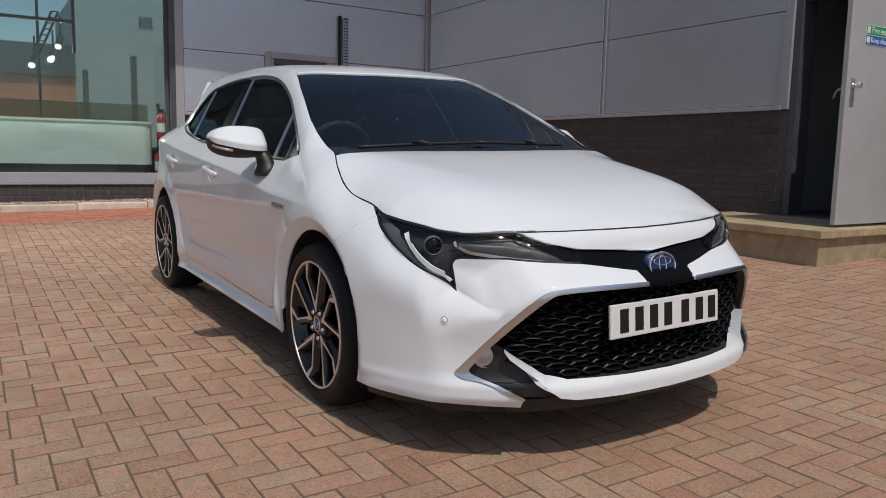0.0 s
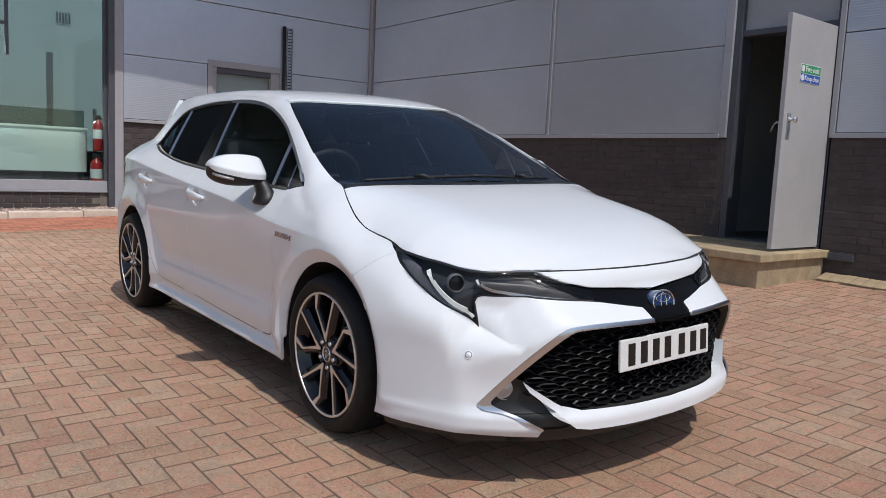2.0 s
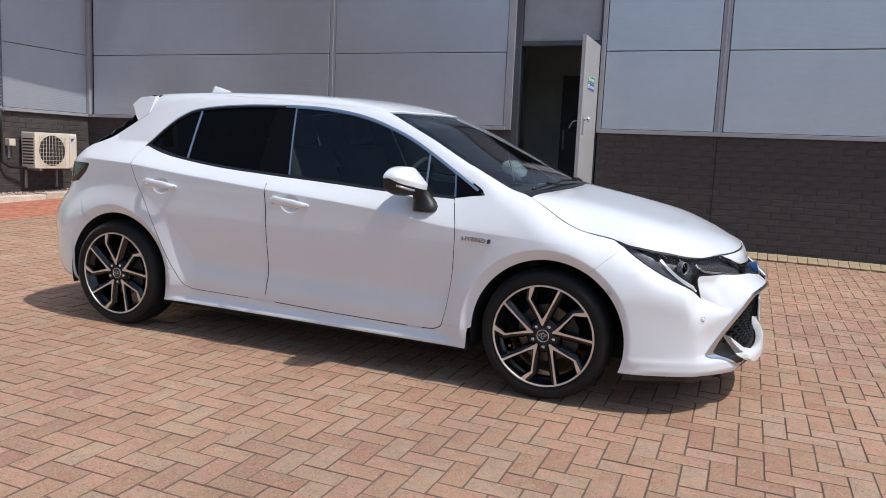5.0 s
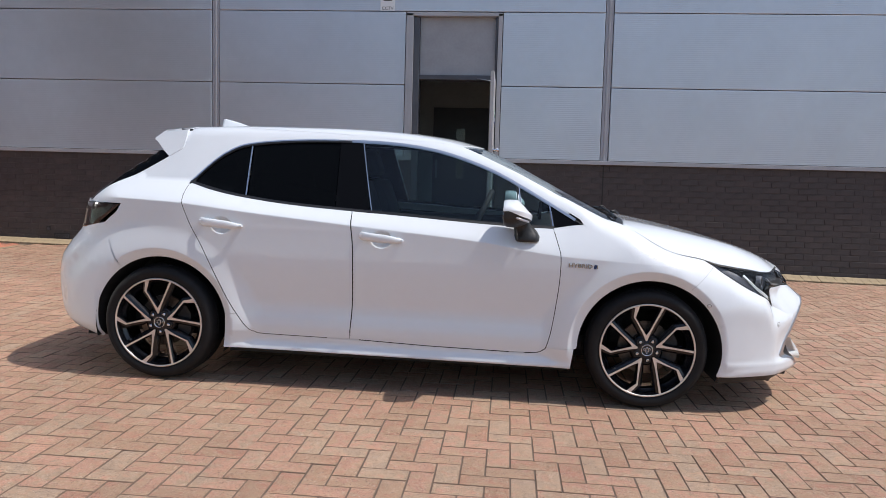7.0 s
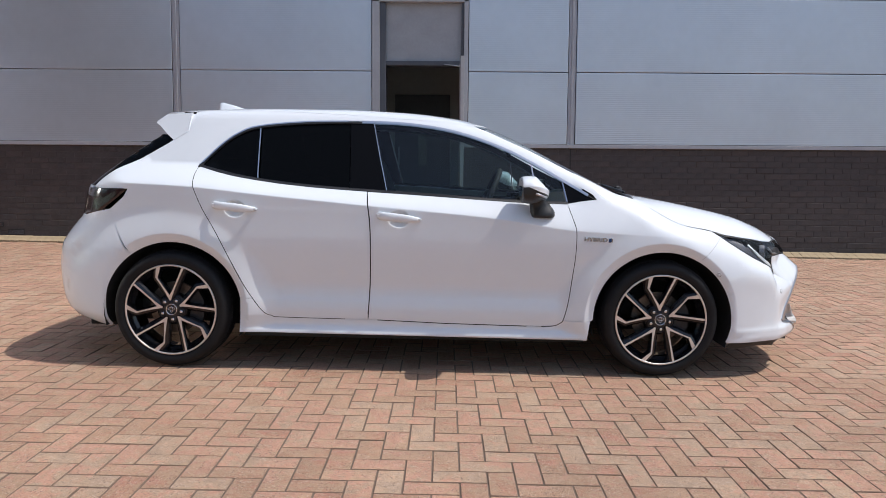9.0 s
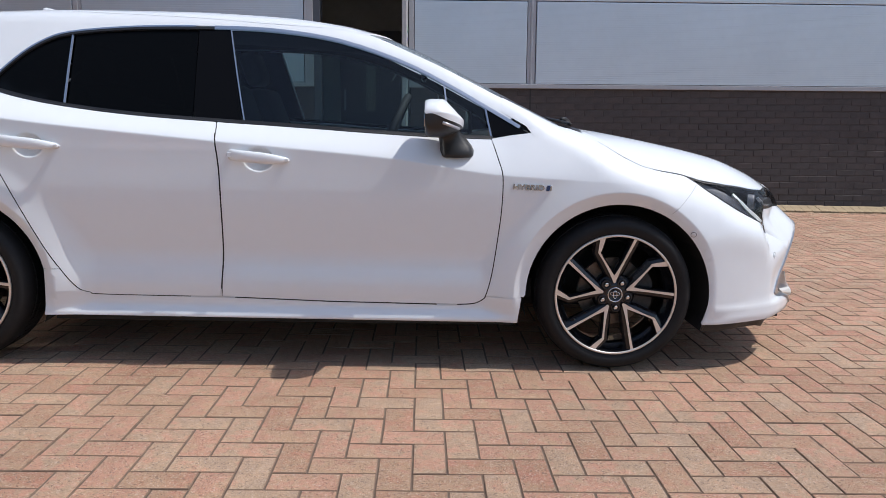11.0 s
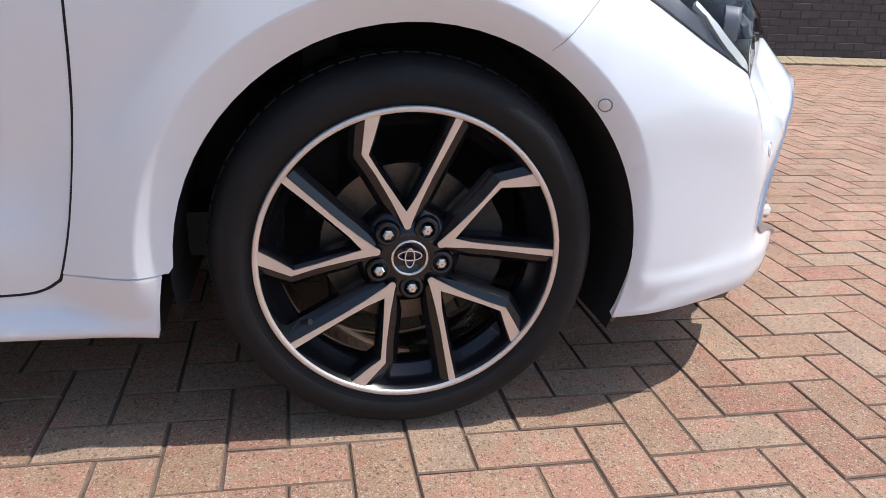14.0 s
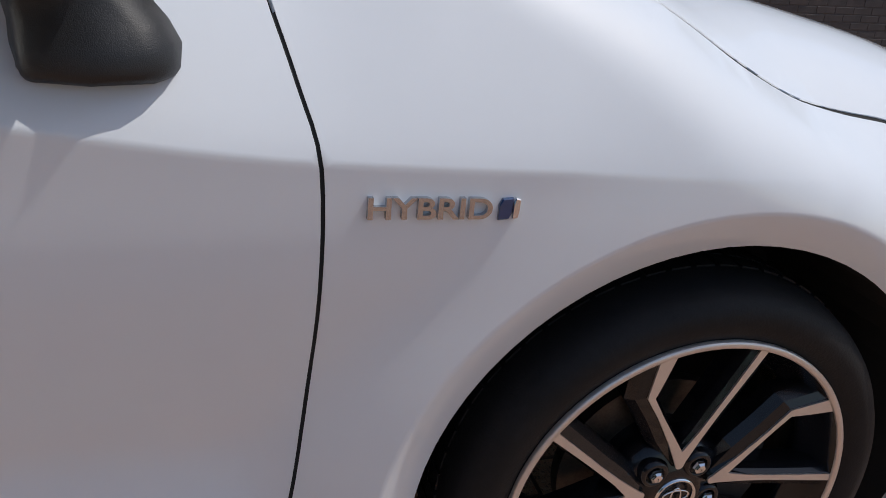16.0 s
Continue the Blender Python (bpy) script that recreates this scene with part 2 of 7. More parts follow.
FRAME_DARK = material("dark_grey_frame", (0.075, 0.08, 0.095), 0.45, 0, 0.15, 5)
FRAME_PALE = material("pale_grey_frame", (0.34, 0.35, 0.37), 0.45, 0, 0.1, 5)
DOOR_PAINT = material("pale_grey_door", (0.40, 0.40, 0.41), 0.5, 0, 0.08, 3, 0.0008, 30)
SLAB = pieces("buff_stone_step", ((0.36, 0.28, 0.17), (0.42, 0.33, 0.20), (0.31, 0.245, 0.16)), 0.9, 0.35, 6, 0.003, 120)
SIGN_WHITE = material("white_sign", (0.78, 0.79, 0.79), 0.4, 0, 0.03, 10)
SIGN_GREEN = material("green_sign", (0.02, 0.30, 0.12), 0.4)
SIGN_BLUE = material("blue_sign", (0.02, 0.10, 0.42), 0.4)
ZINC = material("galvanised_steel", (0.42, 0.45, 0.49), 0.42, 0.8, 0.25, 30)
CABLE = material("black_pipe_cover", (0.012, 0.012, 0.013), 0.6, 0, 0.2, 20)
AC_CREAM = material("cream_unit_casing", (0.76, 0.71, 0.60), 0.5, 0, 0.08, 6)
AC_DARK = material("unit_shadow_gap", (0.03, 0.03, 0.032), 0.7)
BLIND = material("pale_window_blind", (0.72, 0.74, 0.74), 0.8, 0, 0.06, 8)
SHOP_GLASS = glass("showroom_glass", (0.78, 0.88, 0.87), 0.03, ior=1.6)
WINDOW_GLASS = glass("clear_window_glass", (0.9, 0.93, 0.92), 0.0)
FROSTED = glass("frosted_film", (0.55, 0.62, 0.58), 0.1, ior=1.2)
FAR_RENDER = material("pale_rendered_wall", (0.36, 0.40, 0.40), 0.8, 0, 0.08, 1.5)
DESK_WHITE = material("white_desk_panel", (0.76, 0.80, 0.78), 0.35, 0, 0.05, 3)
LAMP_GLOW = bpy.data.materials.new("lit_lamp_face")
LAMP_GLOW.use_nodes = True
LAMP_GLOW.node_tree.nodes["Principled BSDF"].inputs["Emission Color"].default_value = (1.0, 0.95, 0.85, 1)
LAMP_GLOW.node_tree.nodes["Principled BSDF"].inputs["Emission Strength"].default_value = 2.5
SHOP_FLOOR = material("showroom_floor", (0.16, 0.17, 0.17), 0.25, 0, 0.1, 2)
SHOP_WALL = material("showroom_wall", (0.12, 0.13, 0.13), 0.8, 0, 0.08, 2)
ROOM_WALL = material("dim_room_wall", (0.46, 0.49, 0.47), 0.8, 0, 0.1, 2)
RED_PAINT = material("red_extinguisher", (0.42, 0.02, 0.02), 0.3, coat=0.5)
FAR_BRICK = material("far_red_brick", (0.50, 0.17, 0.10), 0.9, 0, 0.25, 3)
FAR_GREY = material("unseen_block_grey", (0.20, 0.21, 0.23), 0.6, 0, 0.1, 1)
FAR_ROOF = material("far_dark_cladding", (0.05, 0.055, 0.06), 0.6, 0, 0.15, 2)


def cladding():
    """Pale blue-grey coated steel, with fine level ribs."""
    m = material("micro_ribbed_cladding", (0.525, 0.56, 0.618), 0.30, 0.5, 0.05, 1.3)
    n, l = m.node_tree.nodes, m.node_tree.links
    at, sep, wave = n.new("ShaderNodeTexCoord"), n.new("ShaderNodeSeparateXYZ"), n.new("ShaderNodeMath")
    l.new(at.outputs["Object"], sep.inputs[0])
    mul = n.new("ShaderNodeMath")
    mul.operation, mul.inputs[1].default_value = "MULTIPLY", 2 * math.pi / 0.025
    wave.operation = "SINE"
    l.new(sep.outputs["Z"], mul.inputs[0]), l.new(mul.outputs[0], wave.inputs[0])
    bn = n.new("ShaderNodeBump")
    bn.inputs["Distance"].default_value, bn.inputs["Strength"].default_value = 0.00045, 0.7
    l.new(wave.outputs[0], bn.inputs["Height"]), l.new(bn.outputs[0], n["Principled BSDF"].inputs["Normal"])
    return m


CLADDING = cladding()


# ---- tools to build with ----
def part(name, bm, mat, parent=None, label="", smooth=False):
    """Links a bmesh as one mesh object, under a thing or a part if one is given."""
    me = bpy.data.meshes.new(name)
    bm.to_mesh(me)
    bm.free()
    me.materials.append(mat)
    if smooth:
        me.shade_smooth()
    ob = new(name, me)
    ob.parent = parent
    return tagged(ob, label)


def thing(name, label, category, m=None, group="", kind=""):
    """An Empty that holds the parts of one thing."""
    ob = new(name)
    ob.empty_display_size = 0.1
    if m is not None:
        ob.matrix_world = m
    return tagged(ob, label, category, group, kind)


def box(x0, x1, y0, y1, z0, z1, bevel=0.0, segments=2, bm=None, m=None):
    bm = bm or bmesh.new()
    made = bmesh.ops.create_cube(bm, size=1, matrix=(m or Matrix()) @ Matrix.LocRotScale(((x0 + x1) / 2, (y0 + y1) / 2, (z0 + z1) / 2), None, (x1 - x0, y1 - y0, z1 - z0)))
    if bevel:
        edges = list({e for v in made["verts"] for e in v.link_edges})
        bmesh.ops.bevel(bm, geom=edges, offset=bevel, segments=segments, affect="EDGES", profile=0.5)
    return bm


def rod(p, q, r, sides=16, bm=None, r2=None):
    bm = bm or bmesh.new()
    p, q = Vector(p), Vector(q)
    turn = (q - p).to_track_quat("Z", "Y").to_matrix().to_4x4()
    bmesh.ops.create_cone(bm, cap_ends=True, segments=sides, radius1=r, radius2=r if r2 is None else r2, depth=(q - p).length, matrix=Matrix.Translation((p + q) / 2) @ turn)
    return bm


def tube(points, r, sides=10, bm=None):
    """A round bar along a line of points."""
    bm = bm or bmesh.new()
    points = [Vector(p) for p in points]
    rings = []
    for i, p in enumerate(points):
        along = (points[min(i + 1, len(points) - 1)] - points[max(i - 1, 0)]).normalized()
        side = along.cross(Vector((0.13, 0.31, 0.94))).normalized()
        up = along.cross(side)
        rings.append([bm.verts.new(p + (side * math.cos(a) + up * math.sin(a)) * r) for a in (2 * math.pi * k / sides for k in range(sides))])
    for a, b in zip(rings, rings[1:]):
        for k in range(sides):
            bm.faces.new((a[k], a[(k + 1) % sides], b[(k + 1) % sides], b[k]))
    bm.faces.new(rings[0][::-1]), bm.faces.new(rings[-1])
    return bm


def lathe(profile, sides=48, bm=None, axis="Y", closed=False):
    """Turns (radius, along) pairs round an axis."""
    bm = bm or bmesh.new()
    rings = []
    for r, a in profile:
        ring = []
        for k in range(sides):
            c, s = math.cos(2 * math.pi * k / sides) * r, math.sin(2 * math.pi * k / sides) * r
            ring.append(bm.verts.new((c, a, s) if axis == "Y" else (c, s, a) if axis == "Z" else (a, c, s)))
        rings.append(ring)
    pairs = list(zip(rings, rings[1:])) + ([(rings[-1], rings[0])] if closed else [])
    for p, q in pairs:
        for k in range(sides):
            bm.faces.new((p[k], p[(k + 1) % sides], q[(k + 1) % sides], q[k]))
    bmesh.ops.recalc_face_normals(bm, faces=bm.faces[:])
    return bm


def slab(outline, back, front, place, bevel=0.0, bm=None):
    """A flat plate: an outline in two numbers, thick from back to front; place(u, v, w) gives each corner."""
    bm = bm or bmesh.new()
    a = [bm.verts.new(place(u, v, back)) for u, v in outline]
    if bevel:
        c = sum(u for u, v in outline) / len(outline), sum(v for u, v in outline) / len(outline)
        shrunk = []
        for u, v in outline:
            d = math.hypot(u - c[0], v - c[1]) or 1
            shrunk.append((u - (u - c[0]) / d * bevel, v - (v - c[1]) / d * bevel))
        rings = [a, [bm.verts.new(place(u, v, front - math.copysign(bevel, front - back))) for u, v in outline], [bm.verts.new(place(u, v, front)) for u, v in shrunk]]
    else:
        rings = [a, [bm.verts.new(place(u, v, front)) for u, v in outline]]
    n = len(outline)
    for p, q in zip(rings, rings[1:]):
        for k in range(n):
            bm.faces.new((p[k], p[(k + 1) % n], q[(k + 1) % n], q[k]))
    bm.faces.new(rings[0][::-1]), bm.faces.new(rings[-1])
    bmesh.ops.recalc_face_normals(bm, faces=bm.faces[:])
    return bm


def words(name, text, size, m, mat, parent, depth=0.001, label="", bold=0.0):
    """Raised lettering in the built-in font, as a mesh."""
    font = bpy.data.curves.new(name, "FONT")
    font.body, font.size, font.extrude = text, size, depth
    font.offset = bold
    font.align_x, font.align_y = "CENTER", "CENTER"
    carrier = bpy.data.objects.new(name, font)
    me = bpy.data.meshes.new_from_object(carrier)
    bpy.data.objects.remove(carrier)
    me.materials.append(mat)
    ob = new(name, me)
    ob.parent = parent
    ob.matrix_local = m
    return tagged(ob, label)


def bend(pts, n=6):
    """A flowing line through the given points."""
    p = [np.array(q, float) for q in pts]
    p = [2 * p[0] - p[1]] + p + [2 * p[-1] - p[-2]]
    out = []
    for a, b, c, d in zip(p, p[1:], p[2:], p[3:]):
        for k in range(n):
            t = k / n
            out.append(tuple(0.5 * (2 * b + (c - a) * t + (2 * a - 5 * b + 4 * c - d) * t * t + (3 * b - a - 3 * c + d) * t**3)))
    return out + [tuple(p[-2])]


# ---- the ground, which falls away from the walls ----
def ground_z(x, y):
    s = np.clip((y - 2.0) / 2.85, 0, 1)
    return -0.0137 * x + 0.019 * y + 0.035 * s * s * (3 - 2 * s)


WALL_Y, WALL_X = 5.04, -9.2
bm = bmesh.new()
xs = [-400, -60, -20] + [-9 + 0.5 * i for i in range(41)] + [20, 60, 400]
ys = [-400, -60, -20] + [-9 + 0.5 * i for i in range(29)] + [20, 60, 400]
grid = [[bm.verts.new((x, y, float(ground_z(np.clip(x, -9, 11), np.clip(y, -9, 5))) - 0.0032)) for y in ys] for x in xs]
for a, b in zip(grid, grid[1:]):
    for k in range(len(ys) - 1):
        bm.faces.new((a[k], b[k], b[k + 1], a[k + 1]))
tagged(part("ground", bm, JOINT_SAND, smooth=True), "sandy joint bed under the paved yard", "ground", kind="structure")


# ---- the long wall: dark brick below, ribbed panels above, and a fire door ----
def wall_panel(name, u0, u1, z0, z1, along):
    """One cladding panel with a rounded edge all round, its face 20 mm proud."""
    g = 0.004
    if along == "x":
        bm = box(u0 + g, u1 - g, WALL_Y - 0.02, WALL_Y + 0.06, z0 + g, z1 - g, 0.006)
    else:
        bm = box(WALL_X - 0.06, WALL_X + 0.02, u0 + g, u1 - g, z0 + g, z1 - g, 0.006)
    return bm


BASE_Z, TRIM_Z, SEAM = 0.10, 1.525, (1.53, 2.455, 3.39, 4.32, 5.25)
DOOR_L, DOOR_R, DOOR_LOW, DOOR_TOP = -1.97, -0.95, 0.43, 2.535
wall_north = thing("wall_north", "dark brick plinth with pale grey ribbed cladding above", "wall", kind="structure")
for a, b in ((WALL_X - 0.4, DOOR_L - 0.06), (DOOR_R + 0.02, 14.0)):
    part("wall_core", box(a, b, WALL_Y + 0.04, WALL_Y + 0.35, BASE_Z - 0.3, 5.3), MORTAR, wall_north)
    part("mortar_bed", box(a + 0.01, b, WALL_Y - 0.0035, WALL_Y + 0.039, BASE_Z - 0.1, TRIM_Z - 0.05), MORTAR, wall_north)
part("wall_core", box(DOOR_L - 0.06, DOOR_R + 0.02, WALL_Y + 0.05, WALL_Y + 0.35, 3.36, 5.3), MORTAR, wall_north)
JOINTS = (WALL_X + 0.08, -4.665, 0.465, 5.6, 10.75, 14.0)
for a, b in zip(JOINTS, JOINTS[1:]):
    for z0, z1 in zip(SEAM, SEAM[1:]):
        spans = [(a + 0.05, b - 0.05)]
        if a < DOOR_L < b and z0 < 3.3:
            spans = [(a + 0.05, DOOR_L - 0.16), (DOOR_R + 0.07, b - 0.05)]
        for s, e in spans:
            part("panel", wall_panel("panel", s, e, z0, z1, "x"), CLADDING, wall_north)
for x in JOINTS[1:-1]:
    part("joint_cover", box(x - 0.047, x + 0.047, WALL_Y - 0.012, WALL_Y + 0.05, SEAM[0], SEAM[-1], 0.004), TRIM_GREY, wall_north)
    part("joint_cover", box(x - 0.012, x + 0.012, WALL_Y - 0.022, WALL_Y + 0.0, SEAM[0], SEAM[-1], 0.004), TRIM_GREY, wall_north)
for a, b in ((WALL_X + 0.03, DOOR_L - 0.13), (DOOR_R + 0.05, 14.0)):
    part("flashing", box(a, b, WALL_Y - 0.045, WALL_Y + 0.05, TRIM_Z - 0.045, TRIM_Z + 0.002, 0.004), TRIM_GREY, wall_north)
part("corner_post", box(WALL_X + 0.0, WALL_X + 0.08, WALL_Y - 0.06, WALL_Y + 0.02, TRIM_Z, 5.25, 0.004), TRIM_GREY, wall_north)
for a, b in ((DOOR_L - 0.155, DOOR_L - 0.06), (DOOR_R + 0.012, DOOR_R + 0.065)):
    part("door_cheek", box(a, b, WALL_Y - 0.03, WALL_Y + 0.1, TRIM_Z - 0.04, 3.37, 0.004), TRIM_GREY, wall_north)
part("door_cheek", box(DOOR_L - 0.155, DOOR_R + 0.065, WALL_Y - 0.03, WALL_Y + 0.1, 3.335, 3.38, 0.004), TRIM_GREY, wall_north)

door_1 = thing("door_1", "pale grey steel fire door standing wide open", "door", kind="structure")
for a, b in ((DOOR_L - 0.058, DOOR_L + 0.02), (DOOR_R - 0.02, DOOR_R + 0.01)):
    part("door_frame", box(a, b, WALL_Y + 0.0, WALL_Y + 0.22, DOOR_LOW - 0.02, 3.33, 0.005), FRAME_DARK, door_1)
part("door_frame", box(DOOR_L - 0.058, DOOR_R + 0.01, WALL_Y + 0.02, WALL_Y + 0.2, DOOR_TOP, DOOR_TOP + 0.06, 0.005), FRAME_DARK, door_1)
part("overpanel", box(DOOR_L + 0.02, DOOR_R - 0.02, WALL_Y + 0.06, WALL_Y + 0.12, DOOR_TOP + 0.06, 3.335, 0.004), FRAME_PALE, door_1, "flat grey panel over the doorway")
part("threshold", box(DOOR_L - 0.05, DOOR_R, WALL_Y - 0.02, WALL_Y + 0.3, DOOR_LOW - 0.03, DOOR_LOW, 0.004), FRAME_DARK, door_1)
leaf = part("door_leaf", box(DOOR_R - 0.045, DOOR_R, WALL_Y - 0.86, WALL_Y - 0.02, DOOR_LOW + 0.008, DOOR_TOP - 0.015, 0.004), DOOR_PAINT, door_1)
part("lock_plate", box(DOOR_R, DOOR_R + 0.006, WALL_Y - 0.80, WALL_Y - 0.745, 1.43, 1.66, 0.002), ZINC, leaf, "steel lock plate")
part("knob", lathe([(0.001, 0.0), (0.022, 0.0), (0.02, 0.012), (0.012, 0.02), (0.012, 0.035), (0.026, 0.045), (0.028, 0.06), (0.02, 0.072), (0.001, 0.075)], 20, axis="X"), CHROME, leaf).location = (DOOR_R + 0.004, WALL_Y - 0.772, 1.60)
part("lever_handle", tube([(DOOR_R - 0.05, WALL_Y - 0.79, 1.58), (DOOR_R - 0.10, WALL_Y - 0.80, 1.575), (DOOR_R - 0.12, WALL_Y - 0.80, 1.55), (DOOR_R - 0.15, WALL_Y - 0.78, 1.50)], 0.009), ZINC, leaf, smooth=True)
part("closer_arm", tube([(DOOR_R - 0.03, WALL_Y - 0.25, DOOR_TOP - 0.05), (DOOR_R - 0.2, WALL_Y - 0.05, DOOR_TOP + 0.0), (DOOR_R - 0.26, WALL_Y + 0.05, DOOR_TOP + 0.02)], 0.007), ZINC, door_1, smooth=True)

fire_sign = thing("safety_sign", "green and blue fire exit sign on the open door", "sign")
FX = DOOR_R + 0.001
part("sign_plate", box(FX, FX + 0.003, 4.395, 4.755, 1.945, 2.11, 0.001), SIGN_WHITE, fire_sign)
part("green_field", box(FX + 0.003, FX + 0.0045, 4.40, 4.75, 2.03, 2.105), SIGN_GREEN, fire_sign)
part("blue_field", box(FX + 0.003, FX + 0.0045, 4.40, 4.75, 1.95, 2.024), SIGN_BLUE, fire_sign)
part("pictogram", box(FX + 0.0045, FX + 0.006, 4.41, 4.455, 2.04, 2.095, 0.001), SIGN_WHITE, fire_sign)
part("pictogram", lathe([(0.001, 0.0015), (0.028, 0.0015), (0.028, 0.0)], 20, axis="X"), SIGN_WHITE, fire_sign).location = (FX + 0.0045, 4.433, 1.987)
for text, y in (("Fire", 4.535), ("exit", 4.665)):
    words("lettering", text, 0.075, pose(FX + 0.0055, y, 2.067, 90, 0, 90), SIGN_WHITE, fire_sign)
for text, y in (("Keep", 4.535), ("clear", 4.675)):
    words("lettering", text, 0.062, pose(FX + 0.0055, y, 1.987, 90, 0, 90), SIGN_WHITE, fire_sign)
cctv_sign = thing("camera_notice", "small white security camera notice on the cladding", "sign")
part("sign_plate", box(-2.47, -2.28, WALL_Y - 0.024, WALL_Y - 0.0205, 3.395, 3.66, 0.001), SIGN_WHITE, cctv_sign)
words("lettering", "CCTV", 0.058, pose(-2.375, WALL_Y - 0.025, 3.425, 90, 0, 0), PLATE_BLACK, cctv_sign)
part("pictogram", box(-2.43, -2.32, WALL_Y - 0.0255, WALL_Y - 0.024, 3.52, 3.58), PLATE_BLACK, cctv_sign)

# the room behind the door
room = thing("back_room", "dim back room seen through the doorway", "room", kind="structure")
RX0, RX1, RY0, RY1 = -2.6, -0.6, WALL_Y + 0.36, WALL_Y + 2.6
part("room_floor", box(RX0, RX1, RY0 - 0.4, RY1, DOOR_LOW - 0.1, DOOR_LOW - 0.032), FRAME_DARK, room)
part("room_ceiling", box(RX0, RX1, RY0, RY1, 2.9, 3.0), ROOM_WALL, room)
for b in ((RX0 - 0.1, RX0, RY0, RY1), (RX1, RX1 + 0.1, RY0, RY1), (RX0 - 0.1, RX1 + 0.1, RY1, RY1 + 0.1)):
    part("room_wall", box(*b, DOOR_LOW - 0.1, 3.0), ROOM_WALL, room)
inner_door = thing("inner_door", "dark inner door with a narrow glazed panel", "door")
part("door_leaf", box(-2.0, -1.1, RY1 - 0.05, RY1 - 0.002, DOOR_LOW, 2.45, 0.004), FRAME_DARK, inner_door)
part("vision_panel", box(-1.62, -1.48, RY1 - 0.056, RY1 - 0.05, 1.3, 2.1, 0.003), WINDOW_GLASS, inner_door)
part("handle", box(-1.95, -1.92, RY1 - 0.09, RY1 - 0.05, 1.3, 1.6, 0.006), ZINC, inner_door)

# the door step: slabs on a low plinth
step = thing("door_step", "weathered buff stone door step", "step", kind="structure")
part("plinth", box(-2.55, -0.88, 3.86, WALL_Y + 0.03, -0.05, DOOR_LOW - 0.09, 0.006), SLAB, step)
for a, b in ((-2.6, -1.72), (-1.714, -0.83)):
    for c, d in ((3.80, 4.42), (4.426, WALL_Y + 0.0)):
        part("slab", box(a, b, c, d, DOOR_LOW - 0.085, DOOR_LOW - 0.015, 0.008), SLAB, step)

# ---- the short wall at the far end: same build, with a window, a cable tray and two cooling units ----
wall_west = thing("wall_west", "brick plinth with pale ribbed cladding and a window", "wall", kind="structure")
WIN_Y0, WIN_Y1, WIN_Z0, WIN_Z1 = 2.05, 3.36, 1.545, 2.53
WEST_END = 0.80
part("wall_core", box(WALL_X - 0.4, WALL_X - 0.03, WEST_END, WALL_Y + 0.3, -0.1, WIN_Z0), MORTAR, wall_west)
part("mortar_bed", box(WALL_X - 0.029, WALL_X + 0.0035, WEST_END + 0.01, WALL_Y - 0.01, 0.0, TRIM_Z - 0.05), MORTAR, wall_west)
part("wall_core", box(WALL_X - 0.4, WALL_X - 0.03, WEST_END, WALL_Y + 0.3, WIN_Z1, 5.3), MORTAR, wall_west)
part("wall_core", box(WALL_X - 0.4, WALL_X - 0.03, WEST_END, WIN_Y0, WIN_Z0, WIN_Z1), MORTAR, wall_west)
part("wall_core", box(WALL_X - 0.4, WALL_X - 0.03, WIN_Y1, WALL_Y + 0.3, WIN_Z0, WIN_Z1), MORTAR, wall_west)
for z0, z1 in zip(SEAM, SEAM[1:]):
    if z0 < 2.0:
        for a, b in ((WEST_END, WIN_Y0), (WIN_Y1, WALL_Y - 0.06)):
            part("panel", wall_panel("panel", a, b, z0, z1, "y"), CLADDING, wall_west)
    else:
        part("panel", wall_panel("panel", WEST_END, WALL_Y - 0.06, max(z0, 2.455), z1, "y"), CLADDING, wall_west)
part("flashing", box(WALL_X - 0.05, WALL_X + 0.05, WEST_END, WALL_Y - 0.05, TRIM_Z - 0.045, TRIM_Z + 0.002, 0.004), TRIM_GREY, wall_west)
part("end_post", box(WALL_X - 0.35, WALL_X + 0.03, WEST_END - 0.12, WEST_END, 0.1, 5.25, 0.004), TRIM_GREY, wall_west)
part("end_post", box(WALL_X - 0.35, WALL_X + 0.01, WEST_END - 0.2, WEST_END - 0.12, 0.1, 5.25, 0.004), FRAME_DARK, wall_west)
window_1 = thing("window_1", "small grey framed window with a pale blind", "window", kind="structure")
X0 = WALL_X + 0.035
for a, b, c, d in ((WIN_Y0, WIN_Y0 + 0.09, WIN_Z0, WIN_Z1), (WIN_Y1 - 0.09, WIN_Y1, WIN_Z0, WIN_Z1), (WIN_Y0 + 0.09, WIN_Y1 - 0.09, WIN_Z0, WIN_Z0 + 0.06), (WIN_Y0 + 0.09, WIN_Y1 - 0.09, WIN_Z1 - 0.1, WIN_Z1)):
    part("surround", box(WALL_X - 0.06, X0, a, b, c, d, 0.005), FRAME_PALE, window_1)
for a, b, c, d in ((2.14, 2.20, 1.605, 2.43), (3.11, 3.27, 1.605, 2.43), (2.2, 3.11, 1.605, 1.675), (2.2, 3.11, 2.345, 2.43)):
    part("window_frame", box(WALL_X - 0.07, WALL_X + 0.012, a, b, c, d, 0.005), FRAME_DARK if c > 2 else FRAME_PALE, window_1)
pane = part("pane", box(WALL_X - 0.05, WALL_X - 0.044, 2.2, 3.11, 1.675, 2.345), WINDOW_GLASS, window_1)
pane.visible_shadow = False
part("blind", box(WALL_X - 0.13, WALL_X - 0.12, 2.15, 3.2, 1.62, 2.42), BLIND, window_1, "pale roller blind")
